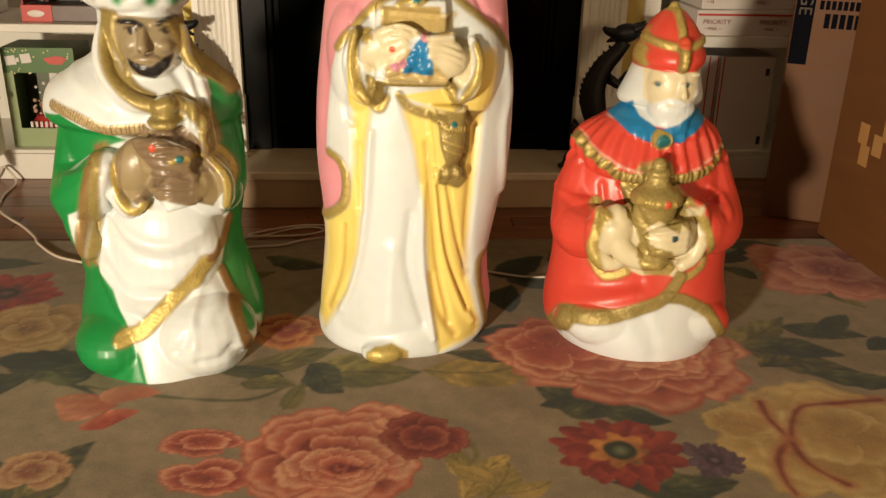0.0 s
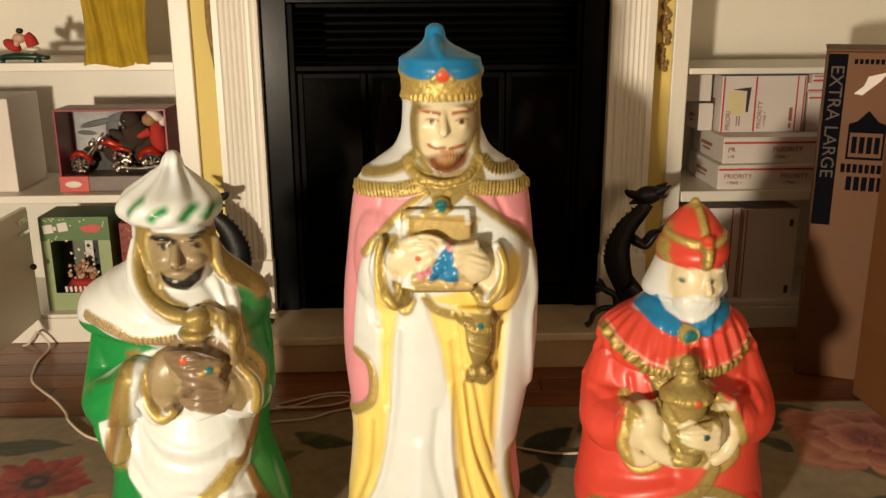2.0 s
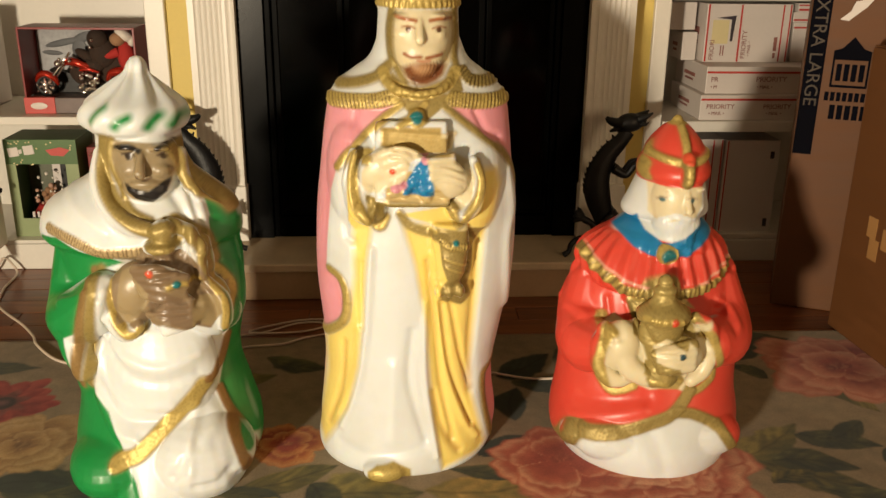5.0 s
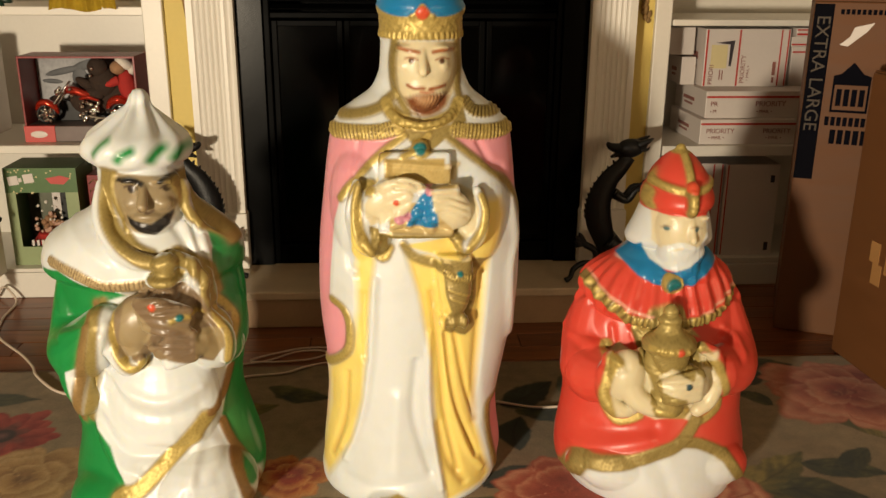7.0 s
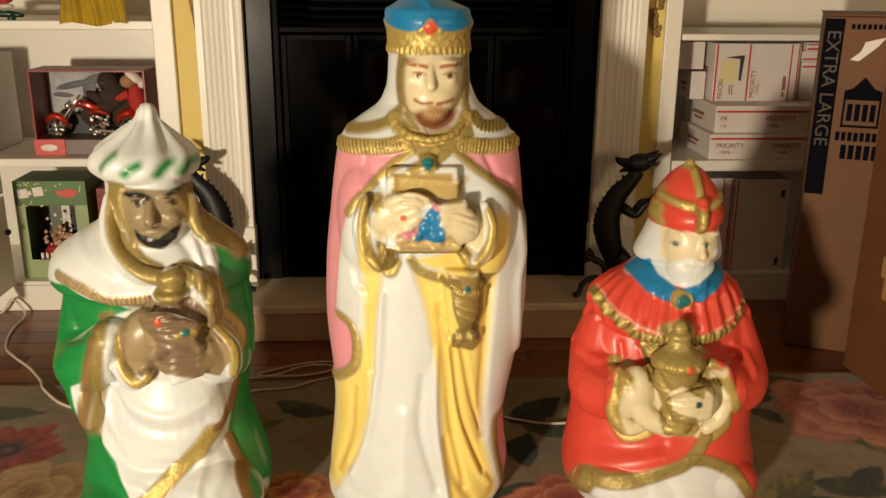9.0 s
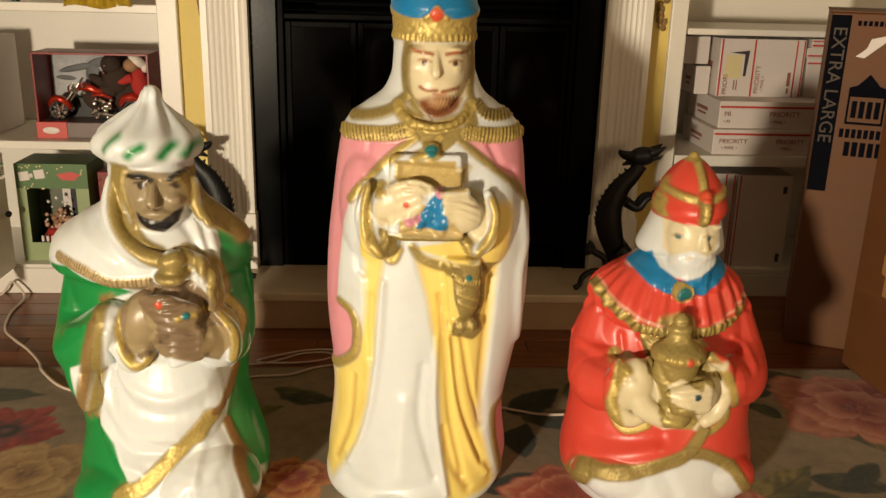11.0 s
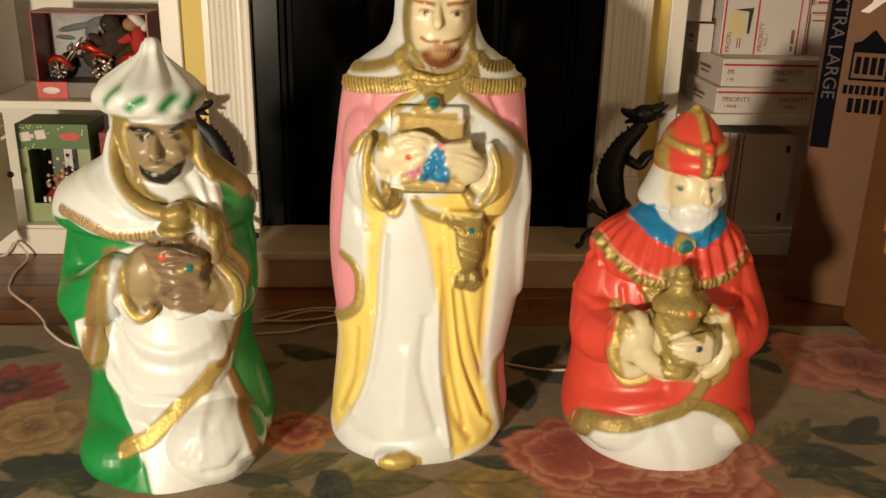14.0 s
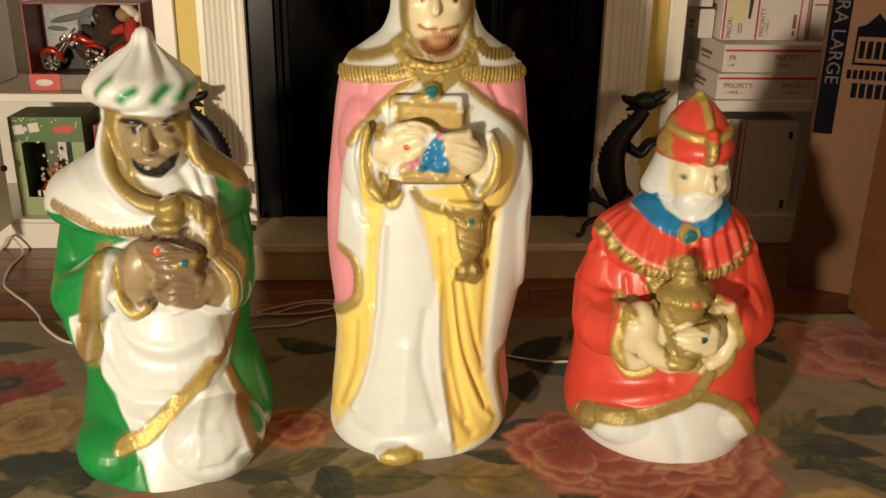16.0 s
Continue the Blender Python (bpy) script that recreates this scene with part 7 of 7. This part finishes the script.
# ---- ornament and cloth on the upper shelf ----
sleigh = thing("santa_ornament", (-1.185, 2.875, 0.8325), "small painted resin santa ornament on a dark green stand", "ornament")
bm = sweep([(-0.065, 0, 0.012), (-0.03, 0, 0.016), (0.03, 0, 0.016), (0.075, 0, 0.012)], [0.007, 0.010, 0.010, 0.006], flat=2.0)
for x in (-0.050, 0.052):
    ball((x, -0.020, 0.004), (0.011, 0.010, 0.012), bm=bm)
part("stand", bm, DARK_GREEN, sleigh, "", True)
bm = ball((-0.022, 0, 0.046), (0.026, 0.020, 0.015), (0, 32, 0))
sweep([(0.020, 0, 0.075), (0.030, 0, 0.062), (0.036, 0, 0.044)], [0.013, 0.016, 0.017], bm=bm)
part("red_suit", bm, FUR_RED, sleigh, "painted red suit", True)
bm = ball((0.002, -0.008, 0.066), (0.018, 0.014, 0.014))
ball((-0.006, -0.008, 0.052), (0.008, 0.008, 0.016), (0, 30, 0), bm)
part("painted_body", bm, SANTA_PINK, sleigh, "", True)
bm = ball((0.036, -0.004, 0.036), (0.020, 0.020, 0.007))
ball((0.030, -0.004, 0.018), (0.010, 0.010, 0.009), bm=bm)
part("white_trim", bm, FUR_WHITE, sleigh, "white trim", True)
part("cap", ball((0.004, -0.002, 0.086), (0.010, 0.010, 0.008)), RUBBER, sleigh, "black cap", True)

cloth_bm = bmesh.new()
nx, nz = 46, 60
rows = []
for j in range(nz + 1):
    v = j / nz
    row = []
    for i in range(nx + 1):
        u = i / nx
        x = -1.000 + 0.180 * u + 0.006 * math.sin(v * 7 + u * 3)
        yy = WALL_Y - 0.020 + 0.006 * math.sin(u * 19 + 2 * math.sin(v * 4)) + 0.004 * math.sin(u * 43 + v * 9) + 0.06 * max(0, v - 0.06)
        z = 0.823 + 0.005 * math.sin(u * 9) + 0.40 * v
        row.append(cloth_bm.verts.new((x, yy, z)))
    rows.append(row)
for a, b in zip(rows, rows[1:]):
    for k in range(nx):
        cloth_bm.faces.new((a[k], a[k + 1], b[k + 1], b[k]))
g = bmesh.ops.solidify(cloth_bm, geom=cloth_bm.faces[:], thickness=0.012)
tagged(link("folded_cloth", cloth_bm, FOLDED, smooth=True), "folded yellow cotton cloth hanging over the shelf edge", "cloth")


# ---- iron dragons on the hearth ----
def dragon():
    d = thing("dragon_andiron", (0, 0, 0.1062), "black wrought-iron dragon andiron sitting on the hearth", "andiron", "dragon andirons on the hearth")
    bm = sweep([(0.030, 0, 0.060), (0.012, 0, 0.115), (-0.008, 0, 0.175), (-0.010, 0, 0.230), (0.012, 0, 0.285), (0.042, 0, 0.320), (0.066, 0, 0.352)], [0.021, 0.029, 0.036, 0.034, 0.028, 0.022, 0.018], 16, flat=0.65)
    part("body", bm, IRON, d, "", True)
    bm = ball((0.066, 0, 0.374), (0.038, 0.022, 0.026), (0, -6, 0))
    sweep([(0.050, 0, 0.372), (0.030, 0, 0.374), (0.012, 0, 0.380), (0.002, 0, 0.388)], [0.018, 0.014, 0.010, 0.005], bm=bm)
    sweep([(0.045, 0, 0.360), (0.028, 0, 0.356), (0.014, 0, 0.350)], [0.010, 0.007, 0.003], bm=bm)
    for y in (-0.012, 0.012):
        sweep([(0.085, y, 0.385), (0.105, y * 1.4, 0.394), (0.122, y * 1.6, 0.404)], [0.012, 0.008, 0.002], bm=bm)
        sweep([(0.092, y, 0.372), (0.108, y, 0.372), (0.116, y, 0.380)], [0.007, 0.004, 0.001], bm=bm)
    part("head", bm, IRON, d, "", True)
    for k in range(12):
        u = k / 11
        x, z = -0.045 + 0.085 * u ** 1.6 - 0.012 * math.sin(u * 3.14), 0.18 + 0.165 * u
        bm = sweep([(x + 0.010, 0, z - 0.004), (x + 0.001, 0, z + 0.004), (x - 0.004, 0, z + 0.012)], [0.009, 0.005, 0.001], 6)
        part("spine_scale", bm, IRON, d)
    for s in (-1, 1):
        bm = sweep([(0.030, 0.012 * s, 0.250), (0.062, 0.016 * s, 0.235), (0.085, 0.02 * s, 0.262), (0.112, 0.02 * s, 0.268)], [0.014, 0.011, 0.008, 0.005])
        for k in (-1, 0, 1):
            sweep([(0.106, 0.02 * s, 0.267), (0.122, 0.02 * s, 0.268 + 0.012 * k), (0.132, 0.02 * s, 0.258 + 0.014 * k)], [0.005, 0.004, 0.001], 6, bm)
        part("foreleg", bm, IRON, d, "", True)
        bm = sweep([(0.022, 0.014 * s, 0.120), (0.052, 0.02 * s, 0.085), (0.034, 0.02 * s, 0.052), (0.066, 0.02 * s, 0.020)], [0.026, 0.020, 0.012, 0.008])
        for k in (-1, 0, 1):
            sweep([(0.062, 0.02 * s, 0.022), (0.084, 0.02 * s + 0.008 * k, 0.016), (0.096, 0.02 * s + 0.012 * k, 0.004)], [0.006, 0.005, 0.002], 6, bm)
        part("hind_leg", bm, IRON, d, "", True)
    bm = sweep([(0.030, 0, 0.070), (0.002, 0, 0.058), (-0.016, 0, 0.088), (-0.038, 0, 0.102), (-0.052, 0, 0.112)], [0.014, 0.010, 0.009, 0.010, 0.006])
    for a in (-40, 0, 40, 80):
        sweep([(-0.040, 0, 0.106), (-0.052 - 0.012 * math.cos(radians(a)), 0, 0.112 + 0.016 * math.sin(radians(a))), (-0.058 - 0.016 * math.cos(radians(a)), 0, 0.112 + 0.028 * math.sin(radians(a)))], [0.006, 0.007, 0.001], 6, bm)
    part("tail", bm, IRON, d, "leaf-tipped iron tail", True)
    bm = sweep([(0.080, 0, 0.040), (0.020, 0, 0.046), (-0.040, 0, 0.050), (-0.072, -0.01, 0.036), (-0.082, -0.016, 0.014), (-0.096, -0.02, 0.006)], [0.008, 0.008, 0.008, 0.008, 0.007, 0.008])
    sweep([(0.060, 0, 0.044), (0.095, -0.01, 0.034), (0.112, -0.016, 0.010), (0.122, -0.02, 0.006)], [0.008, 0.008, 0.007, 0.008], bm=bm)
    sweep([(0.020, 0.0, 0.046), (0.020, 0.06, 0.046), (0.020, 0.12, 0.03), (0.020, 0.13, 0.006)], 0.008, bm=bm)
    part("foot_bar", bm, IRON, d, "bent iron foot", True)
    return d


right_dragon = dragon()
right_dragon.location = (0.492, 2.62, 0.1062)
left_dragon = copy_thing(right_dragon, pose(-0.585, 2.655, 0.1062, 0, 0, 180))

# ---- electric cords ----
def cord(pts, r, label):
    tagged(link("power_cord", sweep(pts, r, 8), CORD, smooth=True), label, "cord")


cord([(-1.26, 2.795, 0.004), (-1.240, 2.795, 0.012), (-1.214, 2.795, 0.046), (-1.190, 2.79, 0.030), (-1.172, 2.77, 0.005), (-1.165, 2.66, 0.004), (-1.133, 2.545, 0.004), (-1.085, 2.48, 0.004), (-1.02, 2.41, 0.004), (-0.965, 2.335, 0.005), (-0.932, 2.27, 0.0135), (-0.866, 2.193, 0.0135), (-0.80, 2.155, 0.0135), (-0.70, 2.11, 0.0135), (-0.60, 2.02, 0.020), (-0.56, 1.97, 0.035)], 0.0034, "white power cord running from the bookcase to a figurine")
cord([(-0.52, 1.97, 0.035), (-0.50, 2.08, 0.0135), (-0.48, 2.18, 0.0135), (-0.443, 2.235, 0.0135), (-0.35, 2.252, 0.0135), (-0.30, 2.285, 0.0135), (-0.251, 2.322, 0.006), (-0.15, 2.36, 0.004), (-0.06, 2.32, 0.006), (-0.03, 2.15, 0.0135), (-0.04, 1.96, 0.04)], 0.0030, "pale power cord lying across the rug and floor")
cord([(-0.46, 2.325, 0.004), (-0.40, 2.345, 0.004), (-0.33, 2.395, 0.004), (-0.27, 2.40, 0.0045), (-0.255, 2.375, 0.004), (-0.31, 2.345, 0.004), (-0.40, 2.328, 0.0085), (-0.44, 2.35, 0.004), (-0.38, 2.39, 0.004), (-0.30, 2.42, 0.004), (-0.18, 2.41, 0.004)], 0.0026, "loosely coiled pale cord on the wooden floor")
cord([(0.0, 1.955, 0.05), (0.05, 2.04, 0.045), (0.11, 2.085, 0.020), (0.168, 2.075, 0.0135), (0.229, 2.054, 0.0135), (0.307, 2.055, 0.0135), (0.38, 2.03, 0.02), (0.41, 1.985, 0.035)], 0.0030, "pale power cord between two figurines on the rug")

# ---- floor boards ----
rnd = random.Random(4)
meshes = {}
for j in range(-2, 9):
    y0 = 2.165 + 0.0826 * j
    x, size = -2.4, rnd.choice((0.25, 0.40, 0.60, 0.85))
    while x < 2.59:
        size = round(min(size, 2.6 - x), 3)
        if size not in meshes:
            bm = block(0, size - 0.0016, 0, 0.0810, -0.012, 0.0, 0.0012, seg=1)
            me = bpy.data.meshes.new("board")
            bm.to_mesh(me)
            bm.free()
            me.materials.append(BOARD)
            meshes[size] = me
        ob = new("board", meshes[size])
        ob.parent = floor
        ob.location = (x, y0, rnd.uniform(-0.0006, 0))
        x += size
        size = rnd.choice((0.55, 0.75, 0.95, 1.25))
bm = blocks([(-2.4, 2.6, -2.0 + 0.0826 * k, -2.0 + 0.0826 * k + 0.081, -0.012, -0.0022) for k in range(48)], 0)
tagged(part("far_boards", bm, BOARD, floor), kind="stuff")
